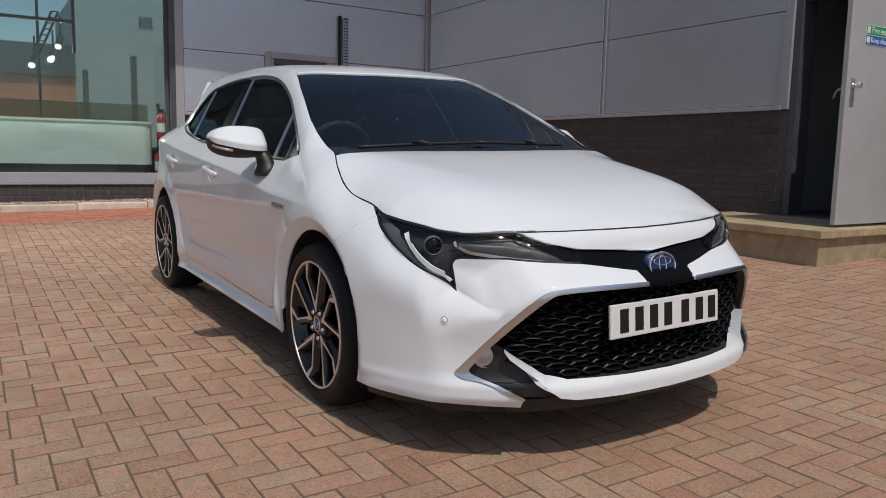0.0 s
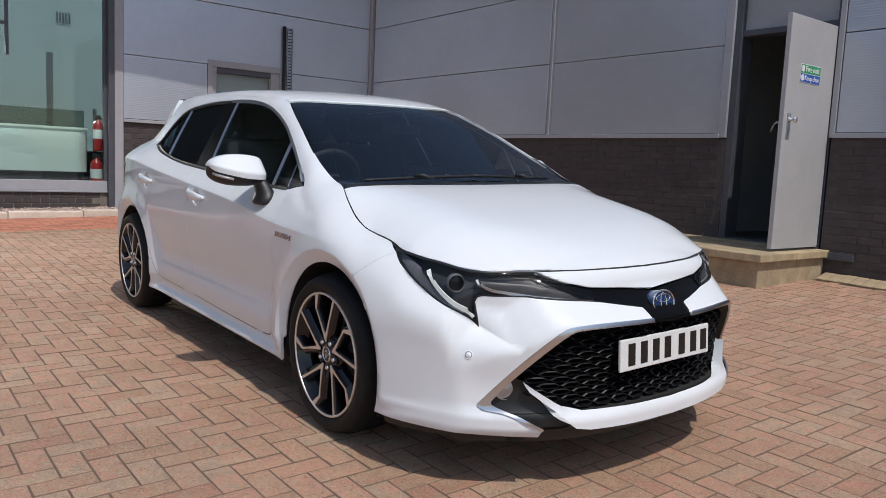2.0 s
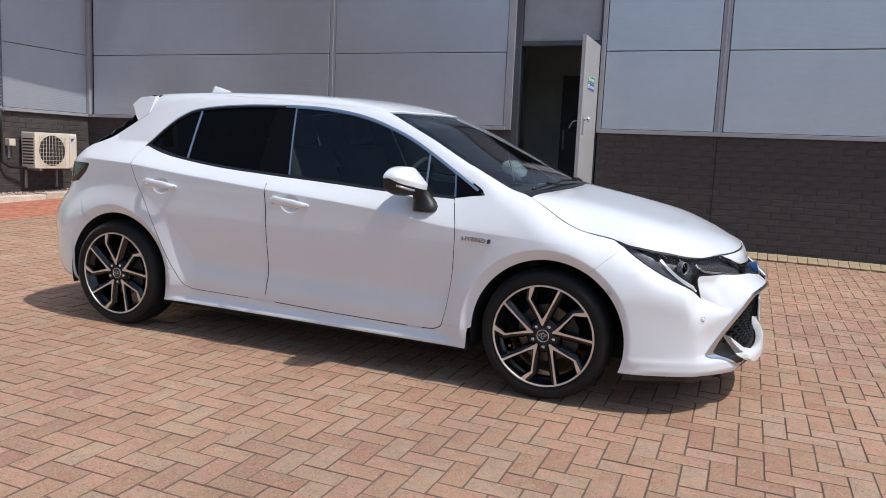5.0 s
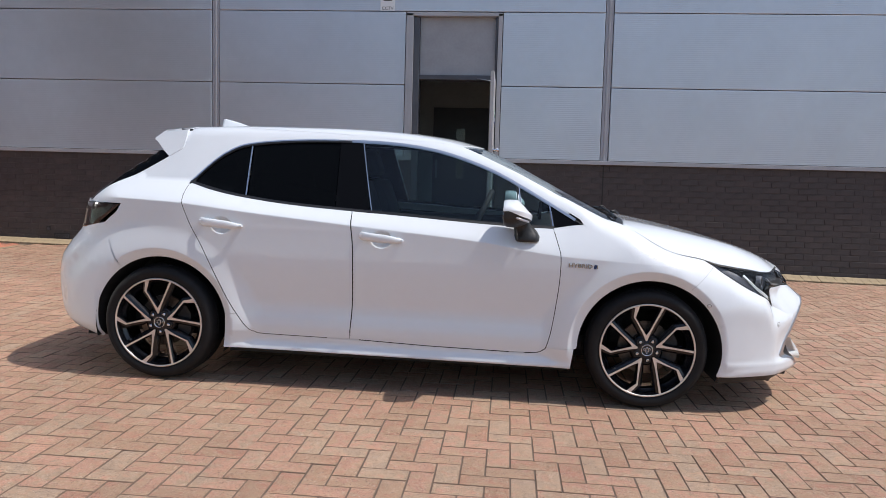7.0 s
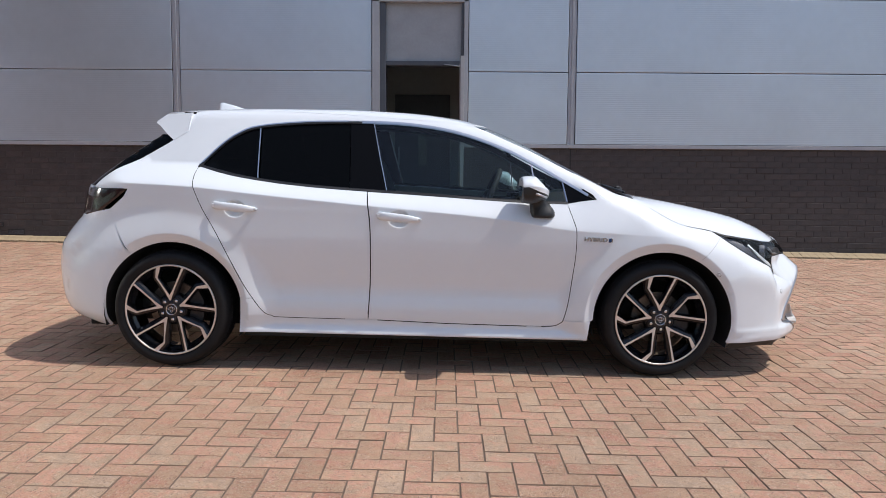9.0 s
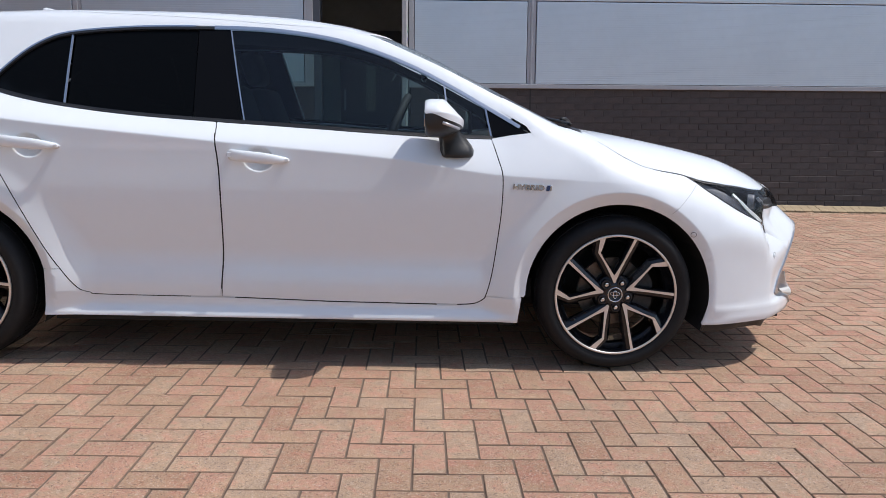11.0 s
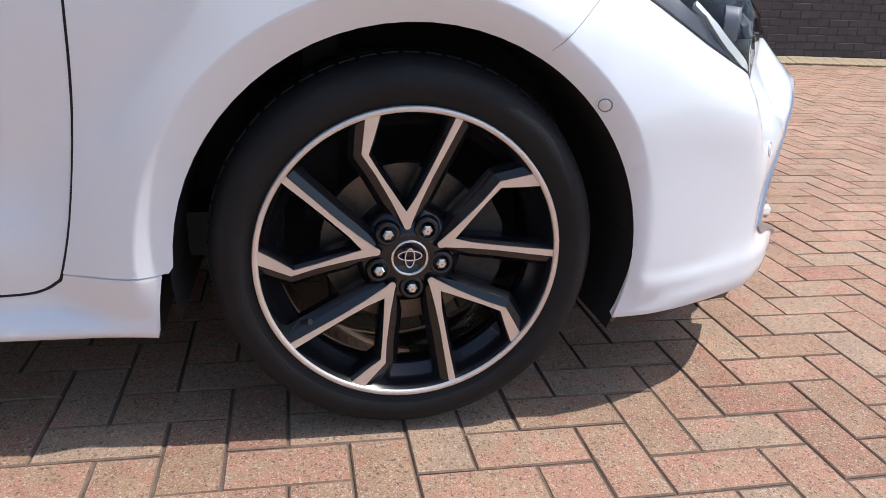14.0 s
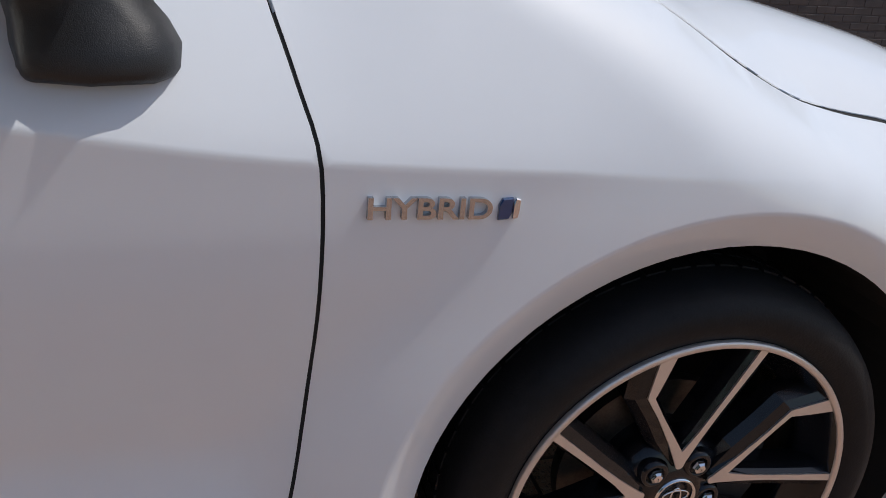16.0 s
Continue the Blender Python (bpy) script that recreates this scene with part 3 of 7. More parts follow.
part("window_sill", box(WALL_X - 0.05, WALL_X + 0.07, WIN_Y0 - 0.03, WIN_Y1 + 0.03, WIN_Z0 - 0.03, WIN_Z0 + 0.003, 0.004), TRIM_GREY, window_1)
# deep eaves over the short wall
eaves = thing("eaves", "deep grey roof eaves above the short wall", "roof", kind="structure")
part("soffit", slab([(WALL_X - 0.4, -6), (-7.30, -6), (-7.42, 0.8), (-7.18, WALL_Y + 0.2), (WALL_X - 0.4, WALL_Y + 0.2)], 5.25, 5.5, lambda u, v, w: (u, v, w)), TRIM_GREY, eaves)

tray = thing("cable_tray", "perforated galvanised cable tray fixed up the wall", "cable tray")
for a, b in ((3.375, 3.385), (3.465, 3.475)):
    part("tray_side", box(WALL_X + 0.03, WALL_X + 0.06, a, b, 1.46, 3.18), ZINC, tray)
for i in range(34):
    z = 1.47 + i * 0.05
    part("tray_web", box(WALL_X + 0.03, WALL_X + 0.034, 3.385, 3.465, z, z + 0.034), ZINC, tray)
part("tray_back", box(WALL_X + 0.021, WALL_X + 0.024, 3.385, 3.465, 1.46, 3.18), AC_DARK, tray)
pipe = thing("pipe_run", "black lagged pipes running down to the cooling units", "pipe")
part("pipe", tube([(WALL_X + 0.06, 3.32, 3.2), (WALL_X + 0.06, 3.32, 1.6), (WALL_X + 0.07, 3.30, 1.3), (WALL_X + 0.07, 3.28, 0.9)], 0.028), CABLE, pipe, smooth=True)
part("pipe", tube([(WALL_X + 0.05, 3.43, 1.5), (WALL_X + 0.06, 3.42, 1.3), (WALL_X + 0.06, 3.42, 0.75), (WALL_X + 0.1, 3.5, 0.68), (WALL_X + 0.15, 3.75, 0.66)], 0.02), CABLE, pipe, smooth=True)


def cooling_unit(y0, y1, z0, z1):
    """An outdoor cooling unit: casing, round grille with rings and bars, side fins, feet on a bracket."""
    unit = thing("cooling_unit", "cream outdoor air conditioning unit with a round fan grille", "air conditioner", group="cooling units on the short wall")
    xf, xb = WALL_X + 0.34, WALL_X + 0.06
    part("casing", box(xb, xf, y0, y1, z0, z1, 0.012), AC_CREAM, unit)
    cy, cz, r = y0 + 0.30 * (y1 - y0) / 0.75 + 0.0, (z0 + z1) / 2, 0.215
    part("fan_opening", lathe([(0.001, 0.002), (r, 0.002), (r + 0.012, 0.0)], 36, axis="X"), AC_DARK, unit).location = (xf, cy, cz)
    part("fan_hub", lathe([(0.001, 0.01), (0.05, 0.008), (0.055, 0.003)], 24, axis="X"), AC_DARK, unit).location = (xf, cy, cz)
    for k in range(9):
        d = (k - 4) * 0.055
        part("guard_bar", box(xf + 0.008, xf + 0.013, cy + d - 0.0018, cy + d + 0.0018, z0 + 0.03, z1 - 0.03), AC_CREAM, unit)
    for k in range(8):
        d = (k - 3.5) * 0.058
        part("guard_bar", box(xf + 0.006, xf + 0.011, cy - 0.25, cy + 0.25, cz + d - 0.0018, cz + d + 0.0018), AC_CREAM, unit)
    for k in range(9):
        z = z0 + 0.06 + k * 0.045
        part("side_fin", box(xb + 0.03, xf - 0.03, y0 - 0.004, y0 + 0.001, z, z + 0.02), AC_DARK, unit)
    part("valve_cover", box(xf, xf + 0.012, y1 - 0.14, y1 - 0.01, z0 + 0.02, z1 - 0.02, 0.006), AC_CREAM, unit)
    part("maker_mark", slab([(y1 - 0.11, z1 - 0.07), (y1 - 0.05, z1 - 0.07), (y1 - 0.11, z1 - 0.13)], xf + 0.012, xf + 0.014, lambda u, v, w: (w, u, v)), SIGN_BLUE, unit)
    for y in (y0 + 0.1, y1 - 0.1):
        part("bracket", box(WALL_X - 0.02, xf, y - 0.02, y + 0.02, z0 - 0.035, z0, 0.004), ZINC, unit)
        part("bracket", box(WALL_X - 0.02, WALL_X + 0.03, y - 0.02, y + 0.02, z0 - 0.30, z0 - 0.035, 0.004), ZINC, unit)
    return unit


cooling_unit(2.41, 3.15, 0.66, 1.19)
cooling_unit(3.74, 4.48, 0.66, 1.19)
isolator = thing("isolator_box", "small pale isolator switch box on a bracket", "switch box")
part("box", box(WALL_X + 0.0, WALL_X + 0.1, 3.52, 3.62, 0.98, 1.08, 0.006), AC_CREAM, isolator)
part("bracket", box(WALL_X - 0.02, WALL_X + 0.03, 3.55, 3.59, 0.8, 0.98, 0.004), ZINC, isolator)

# ---- the glazed showroom beside the short wall ----
GX = WALL_X - 0.12
shop = thing("wall_showroom", "full-height showroom glazing on a low brick plinth", "shop front", kind="structure")
part("plinth_core", box(GX - 0.3, GX + 0.023, -14, WEST_END - 0.2, -0.1, 0.43), PALE_MORTAR, shop)
part("sill", box(GX - 0.2, GX + 0.06, -14, WEST_END - 0.2, 0.43, 0.455, 0.005), FRAME_PALE, shop)
part("bottom_rail", box(GX - 0.06, GX + 0.03, -14, WEST_END - 0.2, 0.455, 0.60, 0.005), TRIM_GREY, shop)
for i in range(6):
    y1 = WEST_END - 0.2 - i * 2.46
    p = part("pane", box(GX - 0.012, GX, y1 - 2.42, y1 - 0.04, 0.6, 5.2), SHOP_GLASS, shop)
    p.visible_shadow = False
    part("mullion", box(GX - 0.06, GX + 0.03, y1 - 0.04, y1, 0.6, 5.2, 0.004), FRAME_DARK, shop)
part("showroom_floor", box(GX - 8, GX - 0.2, -14, 3, 0.3, 0.44), SHOP_FLOOR, shop)
part("showroom_ceiling", box(GX - 8, GX - 0.1, -14, 3, 5.2, 5.3), FRAME_PALE, shop)
part("back_rail", box(GX - 8.1, GX - 8, -14, 3, 0.3, 1.0), SHOP_WALL, shop)
for i in range(5):
    y1 = 2.9 - i * 3.4
    part("rear_mullion", box(GX - 8.08, GX - 8.02, y1 - 0.06, y1, 1.0, 5.2, 0.004), FRAME_DARK, shop)
    p = part("rear_pane", box(GX - 8.056, GX - 8.044, y1 - 3.4, y1 - 0.06, 1.0, 5.2), WINDOW_GLASS, shop)
    p.visible_shadow = False
part("side_wall", box(GX - 8, GX - 0.2, 2.9, 3, 0.3, 5.3), SHOP_WALL, shop)
part("side_wall", box(GX - 8, GX - 0.2, -14.1, -14, 0.3, 5.3), SHOP_WALL, shop)
for i in range(2):
    film = part("frosted_film", box(GX - 0.020, GX - 0.016, WEST_END - 2.62 - i * 2.46, WEST_END - 0.5 - i * 2.46, 1.36, 1.60), FROSTED, shop, "frosted film band on the glass")
    film.visible_shadow = False
part("transom", box(GX - 0.05, GX + 0.02, -14, WEST_END - 1.48, 2.68, 2.72, 0.003), FRAME_DARK, shop)
part("mullion", box(GX - 0.05, GX + 0.02, WEST_END - 1.48, WEST_END - 1.44, 2.28, 5.2, 0.003), FRAME_DARK, shop)


def track_light(place, aim):
    """A ceiling spotlight head on its track, switched on."""
    ob = thing("track_light", "lit spotlight on a black ceiling track in the showroom", "lamp", group="showroom track lights")
    p, q = Vector(place), Vector(place) + (Vector(aim) - Vector(place)).normalized() * 0.26
    part("housing", rod(p, q, 0.06, 20), FRAME_PALE, ob)
    q2 = q + (q - p).normalized() * 0.012
    part("bulb_face", rod(q + (q - p).normalized() * 0.002, q2, 0.05, 20), LAMP_GLOW, ob, "glowing lamp face")
    part("stem", rod(p, (p.x, p.y, p.z + 0.35), 0.015, 8), FRAME_DARK, ob)
    lit = new("track_light_beam", bpy.data.lights.new("track_light_beam", "SPOT"))
    lit.data.energy, lit.data.spot_size, lit.data.color, lit.data.shadow_soft_size = 220, radians(95), (1.0, 0.96, 0.9), 0.08
    lit.matrix_world = look(q2 + (q - p).normalized() * 0.02, aim)


for place in ((GX - 2.6, -0.58, 2.80), (GX - 2.6, -0.70, 2.56), (GX - 2.6, -0.98, 2.44)):
    track_light(place, (GX - 0.7, place[1] - 0.6, 1.0))
track = thing("lighting_track", "black lattice lighting track hung in the showroom", "lighting track")
part("rail", tube([(GX - 2.6, -0.60, 3.22), (GX - 2.6, -0.90, 2.52)], 0.02, 8), FRAME_DARK, track)
part("rail", tube([(GX - 2.6, -0.70, 3.22), (GX - 2.6, -1.00, 2.52)], 0.02, 8), FRAME_DARK, track)
for k in range(8):
    u = k / 7
    part("web", tube([(GX - 2.6, -0.60 - 0.30 * u, 3.22 - 0.70 * u), (GX - 2.6, -0.70 - 0.30 * u, 3.22 - 0.70 * u)], 0.012, 6), FRAME_DARK, track)
desk = thing("reception_desk", "white rounded reception desk behind the showroom glass", "desk")
line = bend([(GX - 0.10, -8.0), (GX - 0.10, -4.0), (GX - 0.10, -1.5), (GX - 0.11, 0.0), (GX - 0.17, 0.33), (GX - 0.45, 0.43)], 8)
part("desk_front", slab(line + [(x - 0.08, y - 0.05) for x, y in line[::-1]], 0.72, 1.33, lambda u, v, w: (u, v, w)), DESK_WHITE, desk)
part("desk_foot", slab([(x - 0.05, y - 0.03) for x, y in line] + [(x - 0.12, y - 0.08) for x, y in line[::-1]], 0.44, 0.72, lambda u, v, w: (u, v, w)), FRAME_DARK, desk)
part("desk_top", slab([(x + 0.02, y + 0.02) for x, y in line] + [(x - 0.5, y - 0.12) for x, y in line[::-1]], 1.33, 1.36, lambda u, v, w: (u, v, w)), DESK_WHITE, desk)


def extinguisher(x, y, z, r, h):
    ob = thing("fire_extinguisher", "red fire extinguisher with a black hose beside the glass", "fire extinguisher", group="fire extinguishers")
    part("cylinder", lathe([(0.001, 0), (r * 0.95, 0), (r, 0.02), (r, h * 0.72), (r * 0.8, h * 0.8), (r * 0.35, h * 0.86), (r * 0.3, h * 0.9), (0.001, h * 0.9)], 24, axis="Z"), RED_PAINT, ob, smooth=True).location = (x, y, z)
    part("valve", box(x - 0.02, x + 0.02, y - 0.05, y + 0.04, z + h * 0.88, z + h, 0.006), BLACK_SATIN, ob)
    part("label", lathe([(r + 0.001, h * 0.35), (r + 0.001, h * 0.6)], 24, axis="Z"), SIGN_WHITE, ob).location = (x, y, z)
    part("hose", tube([(x, y + 0.03, z + h * 0.92), (x, y + r + 0.03, z + h * 0.8), (x, y + r + 0.02, z + h * 0.3)], 0.01), BLACK_SATIN, ob, smooth=True)


extinguisher(GX - 0.16, 0.495, 0.44, 0.085, 0.55)
stand = thing("extinguisher_stand", "slim black extinguisher stand behind the glass", "stand")
part("post", box(GX - 0.285, GX - 0.248, 0.475, 0.525, 0.44, 1.65, 0.004), FRAME_DARK, stand)
extinguisher(GX - 0.175, 0.525, 1.03, 0.07, 0.53)

# ---- beyond the showroom, seen through its glass: a low brick building with a dark roof band, and a pale annexe ----
BX = -44.6
facing = thing("far_building", "low red brick building with a dark cladding band", "building")
part("wall", box(BX - 10, BX, -60, 3.2, 0, 4.84), FAR_BRICK, facing)
part("roof_band", box(BX - 10, BX + 0.3, -60, 3.2, 4.84, 6.5), FAR_ROOF, facing)
annexe = thing("annexe_building", "pale rendered two-storey annexe with slit windows and a louvre", "building")
part("wall", box(BX - 10, BX, 3.2, 6.1, 0, 9.3), FAR_RENDER, annexe)
part("wall", box(BX - 10, BX - 1.2, 6.1, 30, 0, 10.0), FAR_RENDER, annexe)
part("slit_window", box(BX - 0.05, BX + 0.05, 3.55, 3.85, 2.2, 5.3), FAR_ROOF, annexe)
part("slit_window", box(BX - 1.25, BX - 1.15, 6.25, 6.65, 2.2, 6.4), FAR_ROOF, annexe)
for k in range(5):
    part("louvre_slat", box(BX - 1.2, BX - 1.1, 6.85 + k * 0.16, 6.95 + k * 0.16, 8.1, 8.7), FAR_ROOF, annexe)

# out of view: a block added and sized for dark reflections in cladding and glass
behind = thing("unit_building", "unseen grey block added behind the viewer to darken reflections", "building")
part("wall", box(-46, -9.5, -34, -19, -0.3, 1.6), FAR_BRICK, behind)
part("cladding", box(-46, -9.5, -34.1, -18.95, 1.6, 8.5), FAR_GREY, behind)


# ---- the car's outer shape, in its own metres: x ahead from the front axle, y to its left, z up from the ground ----
def curve(*pts):
    """A smooth curve through (x, y) pairs that never overshoots them."""
    px, py = (np.array(c, float) for c in zip(*sorted(pts)))
    h, d = np.diff(px), np.diff(py) / np.diff(px)
    m = np.r_[d[0], np.zeros(len(d) - 1), d[-1]]
    for i in range(1, len(d)):
        if d[i - 1] * d[i] > 0:
            a, b = 2 * h[i] + h[i - 1], h[i] + 2 * h[i - 1]
            m[i] = (a + b) / (a / d[i - 1] + b / d[i])

    def value(x):
        x = np.clip(np.asarray(x, float), px[0], px[-1])
        i = np.clip(np.searchsorted(px, x, side="right") - 1, 0, len(h) - 1)
        t = (x - px[i]) / h[i]
        return (py[i] * (1 + 2 * t) * (1 - t) ** 2 + h[i] * m[i] * t * (1 - t) ** 2 + py[i + 1] * t * t * (3 - 2 * t) + h[i] * m[i + 1] * t * t * (t - 1))

    return value


def smax(a, b, k):
    return np.maximum(a, b) + k / 4 * np.maximum(0, 1 - np.abs(a - b) / k) ** 2


BONNET = curve((1.05, 0.57), (0.95, 0.652), (0.87, 0.712), (0.80, 0.753), (0.72, 0.789), (0.6, 0.831), (0.5, 0.859), (0.28, 0.907), (0.04, 0.951), (-0.1, 0.972), (-0.3, 0.99), (-1.0, 1.0))
CROWN = curve((-0.3, 0.0), (-0.157, 0.018), (-0.083, 0.045), (0.02, 0.085), (0.125, 0.110), (0.2, 0.114), (0.28, 0.113), (0.38, 0.114), (0.458, 0.1325), (0.533, 0.151), (0.605, 0.162), (0.68, 0.166), (0.75, 0.162), (0.95, 0.19))
BULGE = curve((-0.3, 6.5), (0.48, 6), (0.6, 4.5), (0.68, 3.5), (0.76, 2.5), (1.0, 2.5))
ROOF = curve((1.4, 0.3), (0.2, 0.84), (0.0, 0.925), (-0.1, 0.968), (-0.245, 1.034), (-0.4, 1.108), (-0.6, 1.205), (-0.8, 1.304), (-0.95, 1.363), (-1.1, 1.399), (-1.4, 1.429), (-1.75, 1.439),
             (-2.1, 1.438), (-2.45, 1.426), (-2.75, 1.404), (-2.9, 1.386), (-3.1, 1.36))
CREASE = curve((0.5, 0.73), (0.3, 0.75), (-0.1, 0.77), (-0.48, 0.79), (-0.9, 0.845), (-1.6, 0.90), (-2.2, 0.95), (-2.6, 0.985), (-3.3, 1.0))
BELT = curve((0.6, 0.93), (0.0, 0.945), (-0.35, 0.95), (-0.5, 0.932), (-1.0, 0.944), (-1.6, 0.974), (-2.17, 1.02), (-2.5, 1.09), (-2.9, 1.12), (-3.3, 1.12))
LOWER = curve((0.10, 0.74), (0.175, 0.79), (0.188, 0.846), (0.204, 0.863), (0.218, 0.860), (0.240, 0.844), (0.255, 0.842), (0.285, 0.846), (0.305, 0.852), (0.335, 0.8545), (0.37, 0.851), (0.41, 0.8425), (0.45, 0.839), (0.52, 0.850), (0.62, 0.8665), (0.68, 0.8735), (0.72, 0.875), (0.78, 0.8735), (0.85, 0.872), (1.0, 0.8715), (1.1, 0.8715))
BELT_IN = curve((-3.4, 0.2), (-2.9, 0.19), (-2.5, 0.15), (-2.2, 0.105), (-1.6, 0.09), (0.6, 0.09))
PLAN = curve((-3.5, -0.15), (-3.2, -0.10), (-2.9, -0.045), (-2.5, -0.004), (-1.5, -0.004), (-0.5, 0.0), (0.3, 0.0), (0.9, -0.03))
NOSE = curve((0.1, 0.90), (0.19, 0.955), (0.215, 0.985), (0.25, 0.985), (0.3, 0.955), (0.36, 0.95), (0.45, 0.962), (0.54, 0.974), (0.6, 0.974), (0.9, 0.95))
LEDGE = curve((0, 0.575), (0.42, 0.576), (0.50, 0.560), (0.56, 0.520), (0.612, 0.484), (0.66, 0.488), (0.72, 0.55), (0.76, 0.65), (0.80, 0.85), (0.85, 1.2))
SLOPE = curve((0, 0.8), (0.42, 0.85), (0.54, 1.1), (0.66, 1.25), (0.76, 0.9), (0.9, 0.8))
BROW = curve((0, 0), (0.66, 0), (0.72, 0.07), (0.76, 0.1), (1.2, 0.1))
CORNER_IN = curve((-0.1, 0.905), (0.0, 0.862), (0.1, 0.83), (0.18, 0.803), (0.24, 0.784), (0.28, 0.776), (0.33, 0.777), (0.375, 0.782), (0.42, 0.786), (0.462, 0.783), (0.504, 0.775), (0.545, 0.766), (0.583, 0.754), (0.618, 0.737), (0.645, 0.708), (0.672, 0.669), (0.70, 0.654), (0.786, 0.622), (0.9, 0.57))
CORNER_Z = curve((-0.1, 0.88), (0.08, 0.865), (0.18, 0.835), (0.282, 0.798), (0.33, 0.766), (0.375, 0.735), (0.42, 0.706), (0.462, 0.681), (0.504, 0.659), (0.545, 0.639), (0.583, 0.621), (0.618, 0.605), (0.645, 0.583), (0.672, 0.558), (0.786, 0.505), (0.9, 0.46))
NOSE_DROP = curve((0, 0), (0.15, 0.006), (0.26, 0.019), (0.44, 0.062), (0.52, 0.100), (0.6, 0.150), (0.66, 0.196), (0.72, 0.250), (0.80, 0.374), (0.85, 0.49), (0.885, 0.60), (0.91, 0.75), (0.93, 1.0), (1.2, 4))
TAIL = curve((0.1, -3.1), (0.2, -3.24), (0.267, -3.38), (0.36, -3.425), (0.52, -3.44), (0.62, -3.43), (0.736, -3.36), (0.81, -3.30), (0.965, -3.26), (1.065, -3.14), (1.28, -2.83), (1.4, -2.66), (1.5, -2.5))
TAIL_DROP = curve((0, 0), (0.3, 0.014), (0.55, 0.06), (0.68, 0.12), (0.77, 0.21), (0.83, 0.33), (0.87, 0.48), (0.9, 0.7), (1.2, 4))
HANDLES = ((-1.418, 0.838), (-2.292, 0.876))
AXLES = (0.0, -2.64)
WHEEL_Z, WHEEL_R = 0.318, 0.318


def side_of(x, z):
    """Half the width at a place along the car and a height."""
    zc, zb = CREASE(x), BELT(x)
    t = np.clip((z - zc) / (zb - zc), 0, 1)
    corner = LOWER(zc)
    up = np.maximum(z - zb, 0)
    low = LOWER(z) + (0.855 + 0.03 * (z - 0.2) - LOWER(z)) * np.clip((x - 0.3) / 0.08, 0, 1) * np.clip((z - 0.21) / 0.05, 0, 1) * np.clip((0.75 - z) / 0.2, 0, 1)
    y = np.where(z < zc, low, corner - BELT_IN(x) * (0.25 * t + 0.75 * t**1.25)) - 0.52 * up - 0.12 * up * up + PLAN(x) * np.clip(1.3 - up, 0, 1)
    y = y - np.where(x < -2.3, 0.10 * np.minimum(up, 0.35) * (x + 2.3) ** 2 * 4, 0)
    for ax in AXLES:
        r = np.hypot(x - ax, z - WHEEL_Z)
        flare = (0.891 if ax > -1 else 0.886) - (1.5 if ax > -1 else 2.0) * np.maximum(r - 0.36, 0) ** 2 - np.where(z < 0.3, 0.25 * (0.3 - np.minimum(z, 0.3)), 0)
        y = smax(y, flare - np.where(r > 0.62, (r - 0.62) * 2, 0), 0.02 if ax > -1 else 0.05)
        y = y - 0.6 * np.maximum(0.414 - r, 0) * np.clip((z - 0.2) / 0.1, 0, 1)
    for hx, hz in HANDLES:
        e = np.clip(1.12 - ((x - hx) / 0.058) ** 2 - ((z - hz + 0.004) / 0.046) ** 2, 0, 1)
        y = y - 0.034 * e * e * (3 - 2 * e)
    return y


def top_of(x, y):
    a = np.abs(y)
    fall = np.where(a < 0.76, (np.minimum(a, 0.76) / 0.76) ** BULGE(x), 1 + 4.5 * (a - 0.76))
    bonnet = BONNET(x) - CROWN(x) * fall + 0.004 * np.exp(-(((a - 0.56) / 0.14) ** 2)) * np.clip((x + 0.1) / 0.25, 0, 1) * np.clip((0.72 - x) / 0.25, 0, 1)
    flat = np.clip((x + 1.05) / 0.35, 0, 1)  # the screen is flatter across than the roof
    roof = ROOF(x + (0.2 - 0.08 * flat) * a * a) - (0.06 - 0.04 * flat) * a**2 - (0.22 - 0.14 * flat) * np.maximum(a - 0.35, 0) ** 2
    return smax(bonnet, roof, 0.01)


def shape(x, y, z):
    """Below nought inside the car's skin, above it outside."""
    a = np.abs(y)
    g = smax(a - side_of(x, z), z - top_of(x, a), 0.05 + 0.06 * np.clip((x + 0.35) / 0.2, 0, 1) * np.clip((0.3 - x) / 0.2, 0, 1))
    drop = NOSE_DROP(a)
    bumper = smax(x - NOSE(z) + drop, z - LEDGE(a) - SLOPE(a) * (0.97 - drop - x), 0.016)
    brow = x - 0.868 + drop - BROW(a) + 0.25 * np.maximum(z - 0.66, 0)
    g = smax(g, -smax(-bumper, -brow, 0.008 + 0.04 * np.clip((a - 0.64) / 0.06, 0, 1) * np.clip((0.83 - a) / 0.06, 0, 1)), 0.025)
    # the front corners fall in above a ridge that runs under the headlamps
    up = z - CORNER_Z(x)
    down = np.maximum(-up, 0)
    g = smax(g, a - CORNER_IN(x) + 0.04 * np.maximum(up, 0) - 0.09 * (1 - np.exp(-down / (0.065 + 0.05 * np.clip((0.68 - x) / 0.1, 0, 1)))) - 0.3 * down, 0.045)
    return smax(g, TAIL(z) + TAIL_DROP(a) - x, 0.03)


def settle(place, u, v, low, high):
    """Where the skin lies along each line of place(u, v, r), by halving."""
    low, high = np.full(np.shape(u), float(low)), np.full(np.shape(u), float(high))
    for _ in range(36):
        mid = (low + high) / 2
        out = shape(*place(u, v, mid)) > 0
        high, low = np.where(out, mid, high), np.where(out, low, mid)
    return np.stack(place(u, v, (low + high) / 2), -1)


